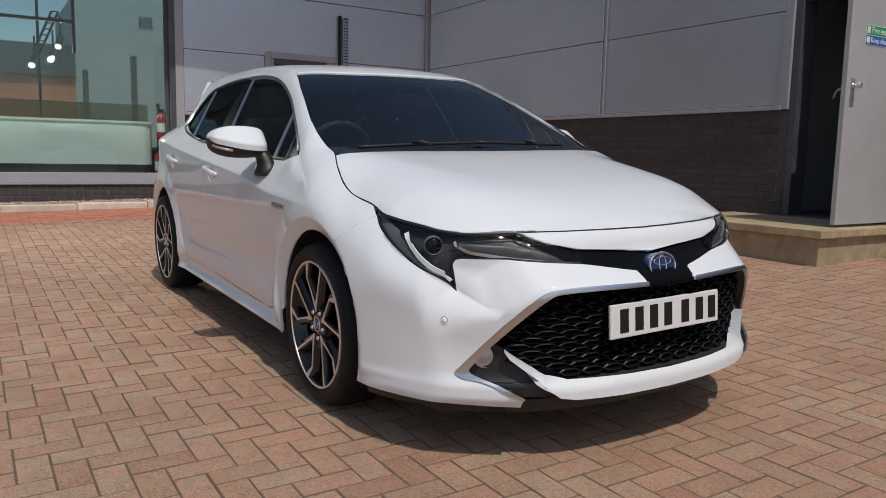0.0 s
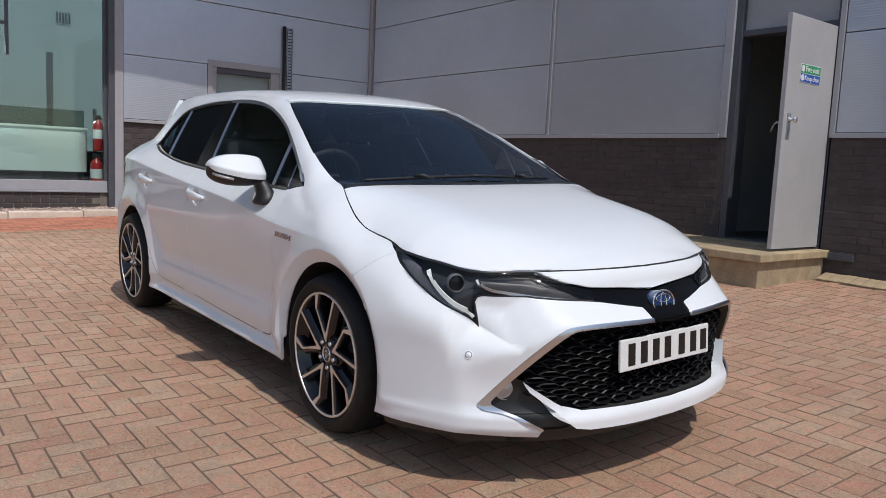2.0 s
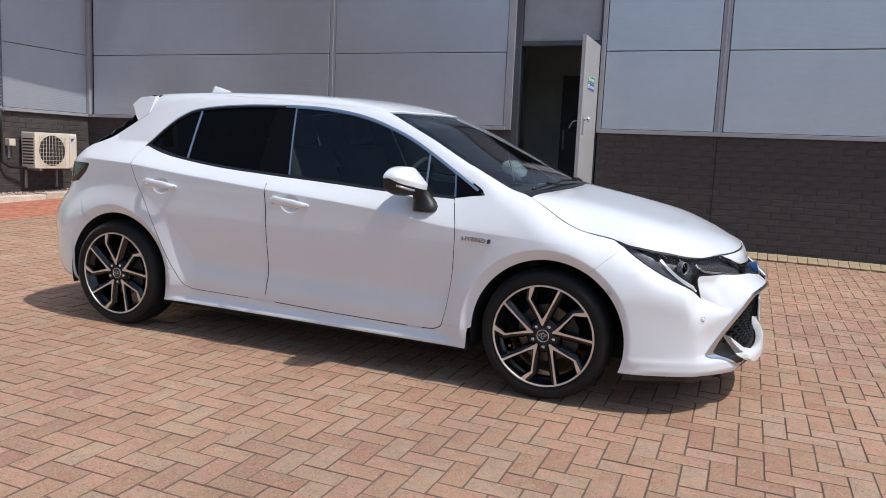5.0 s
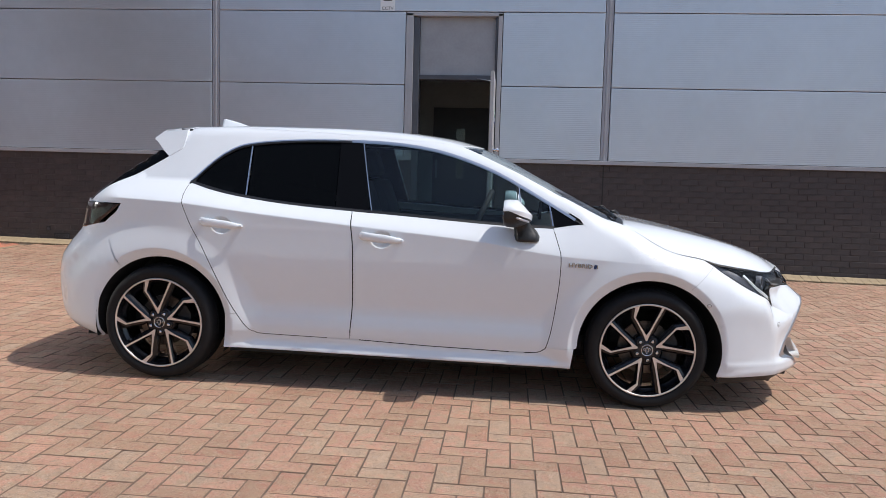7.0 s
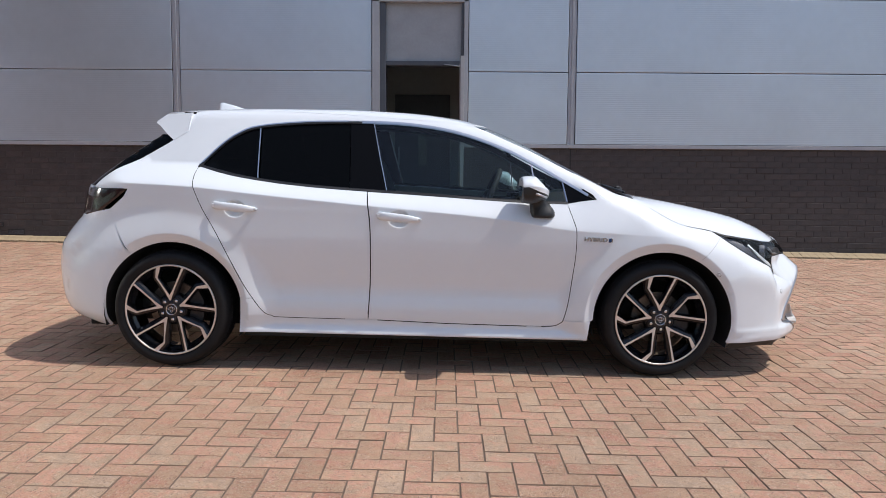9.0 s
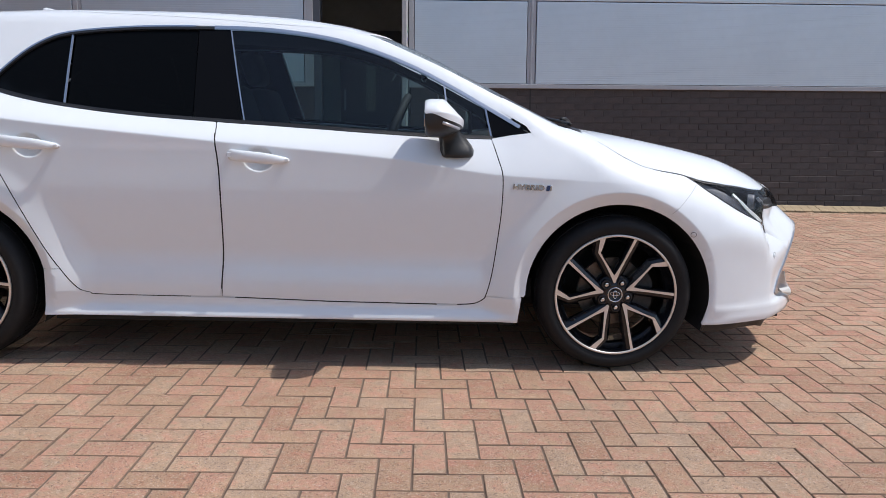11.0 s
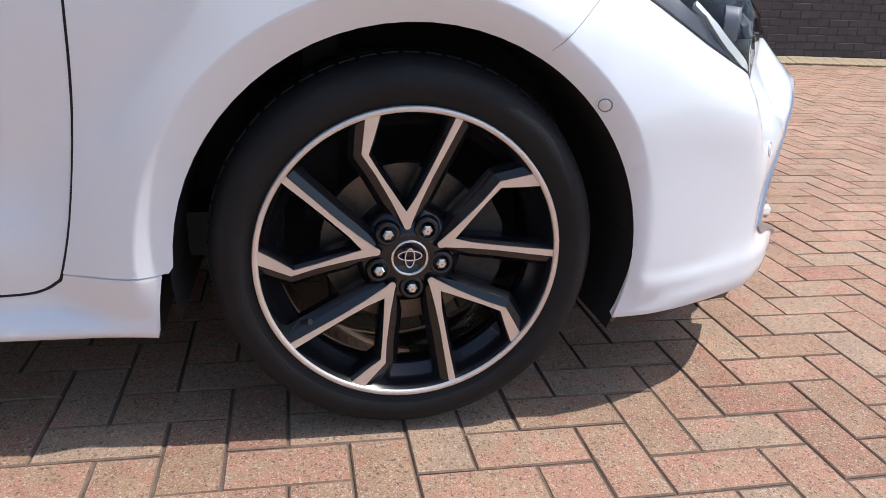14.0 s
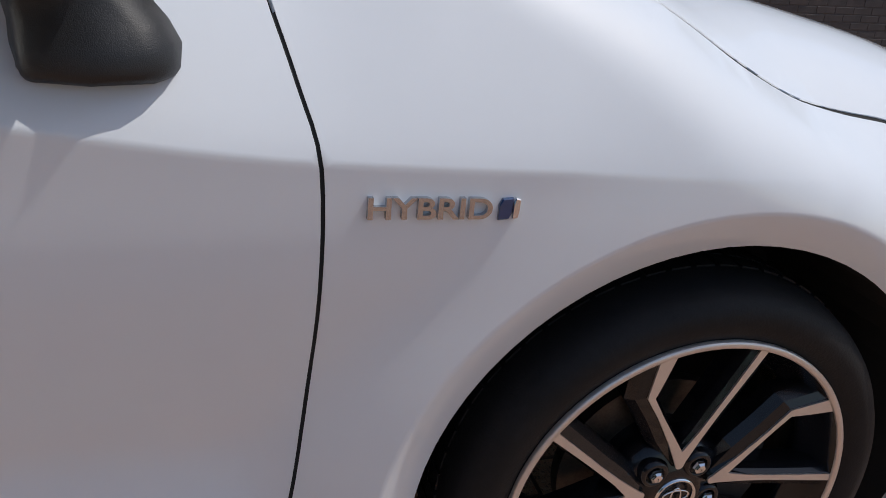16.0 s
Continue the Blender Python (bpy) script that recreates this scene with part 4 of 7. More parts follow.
# Three ways to lay a flat outline on the skin: from the right side (x, z), from above (x, y), and wrapped round the nose (degrees from ahead to the right, z).
FROM_SIDE = (lambda u, v, r: (u, -r, v), 0.0, 1.3, lambda p: (p[:, 0], p[:, 2]))
FROM_ABOVE = (lambda u, v, r: (u, v, r), 0.35, 1.7, lambda p: (p[:, 0], p[:, 1]))
ROUND_NOSE = (lambda u, v, r: (r * np.cos(np.radians(u)), -r * np.sin(np.radians(u)), v), 0.1, 1.4, lambda p: (np.degrees(np.arctan2(-p[:, 1], p[:, 0])), p[:, 2]))
ROUND_TAIL = (lambda u, v, r: (-2.64 - r * np.cos(np.radians(u)), -r * np.sin(np.radians(u)), v), 0.05, 1.2, lambda p: (np.degrees(np.arctan2(-p[:, 1], -2.64 - p[:, 0])), p[:, 2]))


def on_skin(way, pts):
    u, v = np.array(pts, float).T
    return settle(way[0], u, v, way[1], way[2])


# ---- the car ----
car = thing("car", "clean white five-door hatchback with black and machined alloy wheels", "car", pose(0, 0, 0.007, 1.55, 0.7848, 0.0149))


def inside(px, py, poly):
    hit = np.zeros(len(px), bool)
    for (x0, y0), (x1, y1) in zip(poly, poly[1:] + poly[:1]):
        if y0 != y1:
            hit ^= ((y0 > py) != (y1 > py)) & (px < (x1 - x0) * (py - y0) / (y1 - y0) + x0)
    return hit


def shrunk(poly, gap):
    """The outline drawn in by a gap all round."""
    p = np.array(poly, float)
    area = 0.5 * np.sum(p[:, 0] * np.roll(p[:, 1], -1) - np.roll(p[:, 0], -1) * p[:, 1])
    d = np.roll(p, -1, 0) - np.roll(p, 1, 0)
    n = np.stack([-d[:, 1], d[:, 0]], -1) / np.maximum(np.linalg.norm(d, axis=1), 1e-9)[:, None]
    return [tuple(q) for q in p + n * gap * np.sign(area)]


def slope(p):
    e, q = 1e-4, []
    for k in range(3):
        a, b = p.copy(), p.copy()
        a[:, k] += e
        b[:, k] -= e
        q.append(shape(*a.T) - shape(*b.T))
    n = np.stack(q, -1)
    return n / np.maximum(np.linalg.norm(n, axis=1), 1e-9)[:, None]


def skin_mesh(way, outline, lift=0.0, step=0.035, rim=0.014, gap=0.0018, dense=(), lines=()):
    """Points and faces of a panel cut from the skin by an outline, with its edge folded inwards."""
    from mathutils.geometry import delaunay_2d_cdt
    k = 1.0 if way in (FROM_SIDE, FROM_ABOVE) else 0.0155
    flat = [(u * k, v) for u, v in outline]
    clean = []
    for q in flat:
        if not clean or math.hypot(q[0] - clean[-1][0], q[1] - clean[-1][1]) > 1e-4:
            clean.append(q)
    if math.hypot(clean[0][0] - clean[-1][0], clean[0][1] - clean[-1][1]) < 1e-4:
        clean.pop()
    fine = []
    for a, b in zip(clean, clean[1:] + clean[:1]):
        m = max(1, int(math.hypot(b[0] - a[0], b[1] - a[1]) / step + 0.5))
        fine += [(a[0] + (b[0] - a[0]) * i / m, a[1] + (b[1] - a[1]) * i / m) for i in range(m)]
    poly = shrunk(fine, gap)
    us, vs = zip(*poly)
    gx, gy = np.meshgrid(np.arange(min(us), max(us), step), np.arange(min(vs), max(vs), step))
    gx, gy = gx.ravel(), gy.ravel()
    for du, dv, dr in dense:
        fx, fy = np.meshgrid(np.arange(-dr, dr, 0.0055), np.arange(-dr * 0.7, dr * 0.7, 0.0055))
        apart = (np.abs(gx - du) > dr + 0.004) | (np.abs(gy - dv) > dr * 0.7 + 0.004)
        gx, gy = np.r_[gx[apart], fx.ravel() + du], np.r_[gy[apart], fy.ravel() + dv]
    keep = inside(gx, gy, poly)
    gx, gy = gx[keep], gy[keep]
    ring = np.array(poly)
    if len(gx):
        near = np.array([np.min(np.hypot(ring[:, 0] - x, ring[:, 1] - y)) for x, y in zip(gx, gy)])
        gx, gy = gx[near > min(step * 0.45, 0.012)], gy[near > min(step * 0.45, 0.012)]
    n = len(poly)
    ties, extra = [], []
    for line in lines:
        q = np.array([(u * k, v) for u, v in line])
        ok = inside(q[:, 0], q[:, 1], poly) & np.array([np.min(np.hypot(ring[:, 0] - x, ring[:, 1] - y)) > 0.006 for x, y in q])
        last = None
        for i, good in enumerate(ok):
            if good:
                extra.append(tuple(q[i]))
                if last is not None:
                    ties.append((n + last, n + len(extra) - 1))
                last = len(extra) - 1
            else:
                last = None
    if extra:
        ex = np.array(extra)
        clear = np.array([np.min(np.hypot(ex[:, 0] - x, ex[:, 1] - y)) > 0.011 for x, y in zip(gx, gy)])
        gx, gy = gx[clear], gy[clear]
    pts = [Vector(q) for q in poly] + [Vector(q) for q in extra] + [Vector(q) for q in zip(gx.tolist(), gy.tolist())]
    verts, _, faces, _, _, _ = delaunay_2d_cdt(pts, [(i, (i + 1) % n) for i in range(n)] + ties, [], 1, 1e-6)
    uv = np.array([tuple(v) for v in verts])
    if len(way) > 4:
        p = way[4](uv[:, 0] / k, uv[:, 1])
        du, dv = way[4](uv[:, 0] / k + 0.1, uv[:, 1]) - p, way[4](uv[:, 0] / k, uv[:, 1] + 0.001) - p
        nrm = np.cross(dv, du)
        nrm = nrm / np.maximum(np.linalg.norm(nrm, axis=1), 1e-12)[:, None]
        nrm = nrm * np.where(np.sum(nrm * p * (1, 1, 0), axis=1) < 0, -1, 1)[:, None]
    else:
        p = settle(way[0], uv[:, 0] / k, uv[:, 1], way[1], way[2])
        nrm = slope(p)
    p = p + nrm * (lift(p)[:, None] if callable(lift) else lift)
    faces = [list(f) for f in faces]
    out = []
    for f in faces:
        a, b, c = p[f[0]], p[f[1]], p[f[2]]
        out.append(f if np.dot(np.cross(b - a, c - a), nrm[f[0]]) > 0 else f[::-1])
    if rim:
        count = {}
        for f in out:
            for i, a in enumerate(f):
                b = f[(i + 1) % len(f)]
                count[(a, b)] = count.get((a, b), 0) + 1
        border = [e for e in count if (e[1], e[0]) not in count]
        q, index = [], {}
        for a, b in border:
            for v in (a, b):
                if v not in index:
                    index[v] = len(p) + len(q)
                    q += [p[v], p[v] - nrm[v] * rim]
            out.append([b, a, index[a] + 1, index[b] + 1])
        # the folded edge has corners of its own, so that the shading breaks there
        fixed = []
        for f in out:
            fixed.append([index[f[0]], index[f[1]], f[2], f[3]] if len(f) == 4 and f[2] >= len(p) else f)
        out = fixed
        if q:
            p = np.concatenate([p, np.array(q)])
    return p, out


def place_mesh(name, p, faces, mat, parent, label="", flip=False, true_shade=True):
    p = np.array(p, float)
    if flip:
        p = p * (1, -1, 1)
        faces = [f[::-1] for f in faces]
    me = bpy.data.meshes.new(name)
    me.from_pydata(p.tolist(), [], faces)
    me.materials.append(mat)
    me.shade_smooth()
    if true_shade:
        me.normals_split_custom_set_from_vertices(slope(p).tolist())
    ob = new(name, me)
    ob.parent = parent
    return tagged(ob, label)


def panel(name, way, outline, mat, parent=None, label="", both=True, **kw):
    """A panel on the right side of the car and, if both, its twin on the left."""
    p, faces = skin_mesh(way, outline, **kw)
    made = place_mesh(name, p, faces, mat, parent or car, label)
    if both:
        place_mesh(name, p, faces, mat, parent or car, label, True)
    return made


def seen_from(way, line):
    u, v = way[3](np.array(line))
    return list(zip(u.tolist(), v.tolist()))


def arch(cx, a0, a1, r=0.371, n=22):
    return [(cx + 0.008 + r * math.cos(radians(a0 + (a1 - a0) * i / n)), 0.312 + r * math.sin(radians(a0 + (a1 - a0) * i / n))) for i in range(n + 1)]


# lines that neighbouring panels share
BONNET_SIDE = bend([(-0.142, -0.712), (-0.085, -0.733), (-0.042, -0.745), (0.036, -0.760), (0.118, -0.7645), (0.20, -0.7615), (0.25, -0.759), (0.283, -0.757)], 5)
LAMP_TOP = bend([(0.283, -0.757), (0.38, -0.761), (0.458, -0.740), (0.533, -0.711), (0.605, -0.675), (0.66, -0.628), (0.70, -0.565), (0.738, -0.478)], 4)
BONNET_FRONT = bend([(0.738, -0.478), (0.797, -0.322), (0.826, -0.16), (0.834, 0.0)], 5)
COWL = bend([(-0.142, -0.712), (-0.115, -0.46), (-0.098, -0.2), (-0.094, 0.0)], 5)
SCREEN_SIDE = bend([(-0.142, -0.712), (-0.19, -0.700), (-0.255, -0.698), (-0.33, -0.695), (-0.404, -0.686), (-0.5, -0.666), (-0.603, -0.641), (-0.72, -0.612), (-0.85, -0.578), (-0.95, -0.546), (-1.025, -0.523)], 3)
SCREEN_TOP = bend([(-1.025, -0.523), (-0.945, -0.3), (-0.925, -0.1), (-0.922, 0.0)], 5)
ROOF_SIDE = bend([(-1.025, -0.523), (-1.4, -0.535), (-1.9, -0.53), (-2.4, -0.515), (-2.74, -0.47)], 5)
both_ways = lambda line: line + [(u, -v) for u, v in line[::-1]]  # noqa: E731
BELT_LINE = bend([(-0.512, 0.929), (-0.75, 0.933), (-0.991, 0.943), (-1.3, 0.960), (-1.597, 0.974), (-1.918, 0.993), (-2.169, 1.019), (-2.358, 1.05), (-2.526, 1.092)], 5)
GLASS_TOP = bend([(-2.526, 1.092), (-2.419, 1.208), (-2.333, 1.275), (-2.221, 1.319), (-1.96, 1.348), (-1.65, 1.357), (-1.382, 1.350), (-1.124, 1.312), (-0.868, 1.229), (-0.679, 1.137), (-0.524, 1.051), (-0.359, 0.957)], 4)
DOOR_FRONT = bend([(-0.512, 0.929), (-0.487, 0.853), (-0.4695, 0.785), (-0.470, 0.66), (-0.4805, 0.537), (-0.5005, 0.39), (-0.522, 0.303), (-0.535, 0.285), (-0.555, 0.272), (-0.585, 0.265), (-0.655, 0.2615)], 4)
DOOR_FOOT = [(-0.655, 0.2615), (-1.156, 0.267), (-1.581, 0.28)]
DOOR_MID = bend([(-1.597, 0.974), (-1.573, 0.8), (-1.568, 0.6), (-1.573, 0.42), (-1.581, 0.28)], 4)
REAR_FOOT = bend([(-1.581, 0.28), (-2.04, 0.284), (-2.10, 0.293), (-2.143, 0.315), (-2.20, 0.392), (-2.26, 0.49), (-2.386, 0.73), (-2.464, 0.864), (-2.513, 0.98), (-2.528, 1.04), (-2.526, 1.092)], 4)

def crease_lines(x0, x1):
    xs = np.arange(x0, x1, 0.02)
    return [[(float(x), float(CREASE(x)) + d) for x in xs] for d in (-0.005, 0.0, 0.005)]


def ring_lines(cx, r=0.414):
    return [[(cx + (r + d) * math.cos(radians(a)), WHEEL_Z + (r + d) * math.sin(radians(a))) for a in range(-12, 193, 3)] for d in (-0.004, 0.0, 0.004)]


BUMPER_LINE = bend([(0.332, 0.764), (0.297, 0.736), (0.188, 0.6365)], 8)
REAR_LINE = [(-2.977, 0.855), (-2.93, 0.74), (-2.850, 0.612)]

# bonnet, lip, windscreen, roof
panel("bonnet", FROM_ABOVE, COWL[::-1] + BONNET_SIDE[1:] + LAMP_TOP[1:] + BONNET_FRONT[1:] + [(u, -v) for u, v in (BONNET_FRONT[::-1][1:] + LAMP_TOP[::-1][1:] + BONNET_SIDE[::-1][1:] + COWL[1:-1])],
      WHITE_PAINT, both=False, step=0.03, gap=0.0042)
screen = panel("windscreen", FROM_ABOVE, both_ways(COWL[::-1] + SCREEN_SIDE[1:] + SCREEN_TOP[1:])[:-1], SCREEN_GLASS, both=False, lift=-0.004, rim=0, gap=0.002)
screen.visible_shadow = False
panel("roof", FROM_ABOVE, both_ways(SCREEN_TOP[::-1] + ROOF_SIDE[1:] + [(-2.78, -0.3), (-2.80, 0.0)])[:-1], WHITE_PAINT, both=False, step=0.05, gap=0.0008)
panel("roof_joint", FROM_ABOVE, [(u, v + 0.005) for u, v in ROOF_SIDE[:-1]] + [(u, v - 0.005) for u, v in ROOF_SIDE[:-1][::-1]], WHITE_PAINT, lift=0.0006, rim=0, step=0.02, gap=0)

# the turned-in tops of the wings, under the bonnet's edge and at the foot of the screen pillars
# first two: the bonnet gap's shade beside lamps and wings, laid in as black strips
panel("lamp_gap_shade", FROM_ABOVE, [(u, v + 0.004) for u, v in LAMP_TOP] + [(u + 0.001, v - 0.002) for u, v in LAMP_TOP[::-1]], BLACK_DULL, lift=-0.002, rim=0, step=0.01, gap=0)
panel("wing_gap_shade", FROM_ABOVE, [(u, v + 0.004) for u, v in BONNET_SIDE] + [(u, v - 0.0035) for u, v in BONNET_SIDE[::-1]], BLACK_DULL, lift=-0.0015, rim=0, step=0.012, gap=0)
panel("wing_edge", FROM_ABOVE, [(u, v - 0.002) for u, v in BONNET_SIDE] + [(u, v - 0.034) for u, v in BONNET_SIDE[::-1]], WHITE_PAINT, lift=-0.0025, rim=0, step=0.02, gap=0)
def beside_glass(x):
    """The half width just above the side glass's upper edge."""
    gx, gz = zip(*sorted(GLASS_TOP))
    return -float(side_of(np.array([x]), np.array([np.interp(x, gx, gz) + 0.012]))[0])


panel("pillar_foot", FROM_ABOVE, [q for q in SCREEN_SIDE if q[0] > -0.49] + [(x, beside_glass(x)) for x in (-0.475, -0.44, -0.405, -0.375)] + [(-0.345, -0.790), (-0.29, -0.808), (-0.22, -0.815), (-0.12, -0.818), (-0.02, -0.815), (0.06, -0.80)] + [q for q in BONNET_SIDE[::-1] if q[0] < 0.06], WHITE_PAINT, lift=lambda p: -0.0016 + 0.0024 * np.clip((p[:, 2] - 0.905) / 0.03, 0, 1), rim=0, step=0.016, gap=0.0008, label="white panel between wing and screen pillar")

# the side: wing, doors, sill, and the pressing from the screen pillar to the rear quarter
edge = seen_from(FROM_SIDE, on_skin(FROM_ABOVE, BONNET_SIDE))
pillar = seen_from(FROM_SIDE, on_skin(FROM_ABOVE, SCREEN_SIDE))
rail = seen_from(FROM_SIDE, on_skin(FROM_ABOVE, ROOF_SIDE))
wing = panel("front_wing", FROM_SIDE, [(-0.355, 0.955), (-0.30, 0.950), (-0.20, 0.943), (-0.12, 0.930)] + [q for q in edge if q[0] > -0.07] + BUMPER_LINE + arch(0, 61, 180)[1:] + [(-0.370, 0.303)]
             + DOOR_FRONT[::-1][16:] + [(-0.43, 0.945)], WHITE_PAINT, step=0.02, gap=0.0007, lines=crease_lines(-0.5, 0.1) + ring_lines(0))
panel("front_door", FROM_SIDE, BELT_LINE[:21] + DOOR_MID[1:] + DOOR_FOOT[::-1][1:] + DOOR_FRONT[::-1][1:-1], WHITE_PAINT, step=0.022, gap=0.0036, dense=((-1.418, 0.838, 0.08),), lines=crease_lines(-1.58, -0.45))
panel("rear_door", FROM_SIDE, BELT_LINE[20:] + REAR_FOOT[::-1][1:] + DOOR_MID[::-1][1:-1], WHITE_PAINT, step=0.022, gap=0.0026, dense=((-2.292, 0.876, 0.08),), lines=crease_lines(-2.6, -1.56))
panel("side_sill", FROM_SIDE, [(-2.272, 0.203), (-0.392, 0.193), (-0.378, 0.303)] + DOOR_FRONT[-17:] + [(-1.156, 0.267)] + REAR_FOOT[:17] + [(-2.268, 0.390)],
      WHITE_PAINT, step=0.014, label="white skirt with a stepped lower lip")
TAIL_EDGE = bend([(-2.66, 1.33), (-2.665, 1.262), (-2.79, 1.176), (-2.90, 1.11), (-2.98, 1.065), (-3.05, 1.01), (-3.09, 0.972)], 4)
panel("body_side", FROM_SIDE, REAR_FOOT[16:] + [q for q in GLASS_TOP[1:] if q[0] < -0.445] + [(-0.44, 1.003)] + [q for q in pillar if q[0] <= -0.375] + [q for q in rail[1:] if q[0] > -2.64] + TAIL_EDGE + [(-3.08, 0.962), (-2.875, 0.962), (-2.90, 0.92)] + REAR_LINE
      + arch(-2.64, 126, 12)[1:] + [(-2.268, 0.390)], WHITE_PAINT, step=0.026, lines=ring_lines(-2.64) + crease_lines(-3.05, -2.45), label="white pressing from screen pillar to rear quarter")

panel("cabin_lining", FROM_SIDE, [(u, v + 0.004) for u, v in GLASS_TOP] + [(-0.33, 0.965)] + pillar[2:] + [q for q in rail[1:] if q[0] > -2.6] + [(-2.62, 1.30), (-2.62, 1.10)], CABIN, lift=-0.016, rim=0, step=0.05)

# side glass and its dark surround
def inset_line(line, d):
    return [(u, v - d) for u, v in line]


TOP_IN = inset_line(GLASS_TOP, 0.006)
panel("rear_quarter_glass", FROM_SIDE, [(-2.512, 1.092)] + [q for q in TOP_IN if -2.50 < q[0] < -2.22] + [(-2.213, 1.312), (-2.196, 1.030)] + [(u, v + 0.008) for u, v in BELT_LINE[::-1] if -2.5 < u < -2.2][::-1], PRIVACY, lift=-0.008, rim=0, step=0.06)
panel("rear_door_glass", FROM_SIDE, [(-2.185, 1.032), (-2.203, 1.316)] + [q for q in TOP_IN if -2.19 < q[0] < -1.72] + [(-1.713, 1.347), (-1.692, 0.989)] + [(u, v + 0.008) for u, v in BELT_LINE if -2.18 < u < -1.70], PRIVACY, lift=-0.008, rim=0, step=0.06)
front_glass = panel("front_door_glass", FROM_SIDE, [(-1.500, 0.983), (-1.585, 1.343)] + [q for q in TOP_IN if -1.575 < q[0] < -0.72] + [(-0.712, 1.146), (-0.682, 0.944)] + [(u, v + 0.008) for u, v in BELT_LINE if -1.49 < u < -0.69], CAR_GLASS, lift=-0.008, rim=0, step=0.06)
front_glass.visible_shadow = False
panel("pillar_trim", FROM_SIDE, [(-1.692, 0.985), (-1.713, 1.352), (-1.65, 1.357), (-1.585, 1.353), (-1.500, 0.978), (-1.597, 0.976)], PIANO_BLACK, lift=-0.004, rim=0.01, step=0.06)
vent = panel("quarter_light", FROM_SIDE, [(-0.67, 0.944), (-0.695, 1.136), (-0.545, 1.052), (-0.521, 0.937)], CAR_GLASS, lift=-0.008, rim=0, step=0.06)
panel("mirror_sail", FROM_SIDE, [(-0.508, 0.937), (-0.53, 1.045), (-0.44, 0.996), (-0.375, 0.961), (-0.362, 0.951), (-0.43, 0.942)], PIANO_BLACK, lift=-0.002, rim=0.01, step=0.05)


def strip(name, line, width, mat, lift=0.004, way=FROM_SIDE, label=""):
    """A narrow trim that follows a line on the skin."""
    p = np.array(line, float)
    d = np.gradient(p, axis=0)
    n = np.stack([-d[:, 1], d[:, 0]], -1) / np.maximum(np.linalg.norm(d, axis=1), 1e-9)[:, None] * width / 2
    if way not in (FROM_SIDE, FROM_ABOVE):
        n[:, 0] /= 0.0155
    return panel(name, way, [tuple(q) for q in p + n] + [tuple(q) for q in (p - n)[::-1]], mat, lift=lift, rim=0.012, step=0.04, gap=0.0, label=label)


strip("glass_trim", [(u, v + 0.004) for u, v in BELT_LINE], 0.013, BLACK_SATIN, 0.002)
strip("glass_trim", inset_line([q for q in GLASS_TOP if q[0] < -1.62], 0.008), 0.010, BLACK_SATIN, 0.002)
strip("glass_trim", inset_line([q for q in GLASS_TOP if q[0] < -1.66], 0.001), 0.006, SATIN_CHROME, 0.003, label="thin satin silver trim over the rear glass")
strip("glass_trim", inset_line([q for q in GLASS_TOP if -1.66 < q[0] < -0.37], 0.004), 0.013, SATIN_CHROME, 0.002, label="satin silver trim over the side glass")
for line in ([(-2.196, 1.036), (-2.213, 1.316)], [(-1.493, 0.985), (-1.54, 1.17), (-1.583, 1.348)], [(-0.676, 0.944), (-0.703, 1.14)], [(-0.513, 0.935), (-0.537, 1.053)]):
    strip("glass_divider", bend(line, 5), 0.0045 if line[0][0] < -1 else 0.006, SATIN_CHROME if line[0][0] < -0.6 else DARK_CHROME, 0.0, label="satin silver window divider")

# shade of the door gaps, added as black strips just under the skin
for line in (DOOR_FRONT, DOOR_MID, bend(DOOR_FOOT, 8), REAR_FOOT):
    strip("door_gap_shade", line[1:-1], 0.009, BLACK_DULL, -0.0022)
# the bumper seam's faint shade, coloured in as a grey strip
strip("seam_gap_shade", BUMPER_LINE[:-1], 0.005, SEAM_GREY, -0.0008)

# the nose
def whole(top, low):
    """An outline right across the nose, from its right half's upper and lower lines."""
    half = top + low
    return half[: len(top)] + [(-u, v) for u, v in top[::-1][1:]] + [(-u, v) for u, v in low[::-1][:-1]] + low


def mirrored(top, low):
    """As whole(), for an upper line that runs inwards and a lower one that runs outwards."""
    return top + [(-u, v) for u, v in top[::-1][1:]] + [(-u, v) for u, v in low[::-1]] + low[1:]


def nose_line(height, depth):
    """A line round the nose at a height and a depth ahead that both follow the half width."""
    out = []
    for a in np.linspace(0.0, 0.57, 44):
        x = depth(a) - float(NOSE_DROP(a))
        out.append((math.degrees(math.atan2(a, x)), height(a)))
    return out


FOLDS = [nose_line(lambda a, d=d: float(LEDGE(a)) + d, lambda a: 0.968) for d in (-0.007, 0.0, 0.006)]
FOLDS += [[(math.degrees(math.atan2(float(CORNER_IN(x)) + d * 0.5, x)), float(CORNER_Z(x)) - d) for x in np.arange(0.30, 0.80, 0.012)] for d in (-0.006, 0.0, 0.007)]
FOLDS += [nose_line(lambda a, d=d: float(LEDGE(a)) + float(SLOPE(a)) * (0.102 - float(BROW(a))) + d, lambda a: 0.868 + float(BROW(a))) for d in (-0.005, 0.003)]
lamp_tip = seen_from(ROUND_NOSE, on_skin(FROM_ABOVE, LAMP_TOP[:1]))[0]
lamp_joint, bumper_line = seen_from(ROUND_NOSE, on_skin(FROM_SIDE, BUMPER_LINE[:1]))[0], seen_from(ROUND_NOSE, on_skin(FROM_SIDE, BUMPER_LINE))
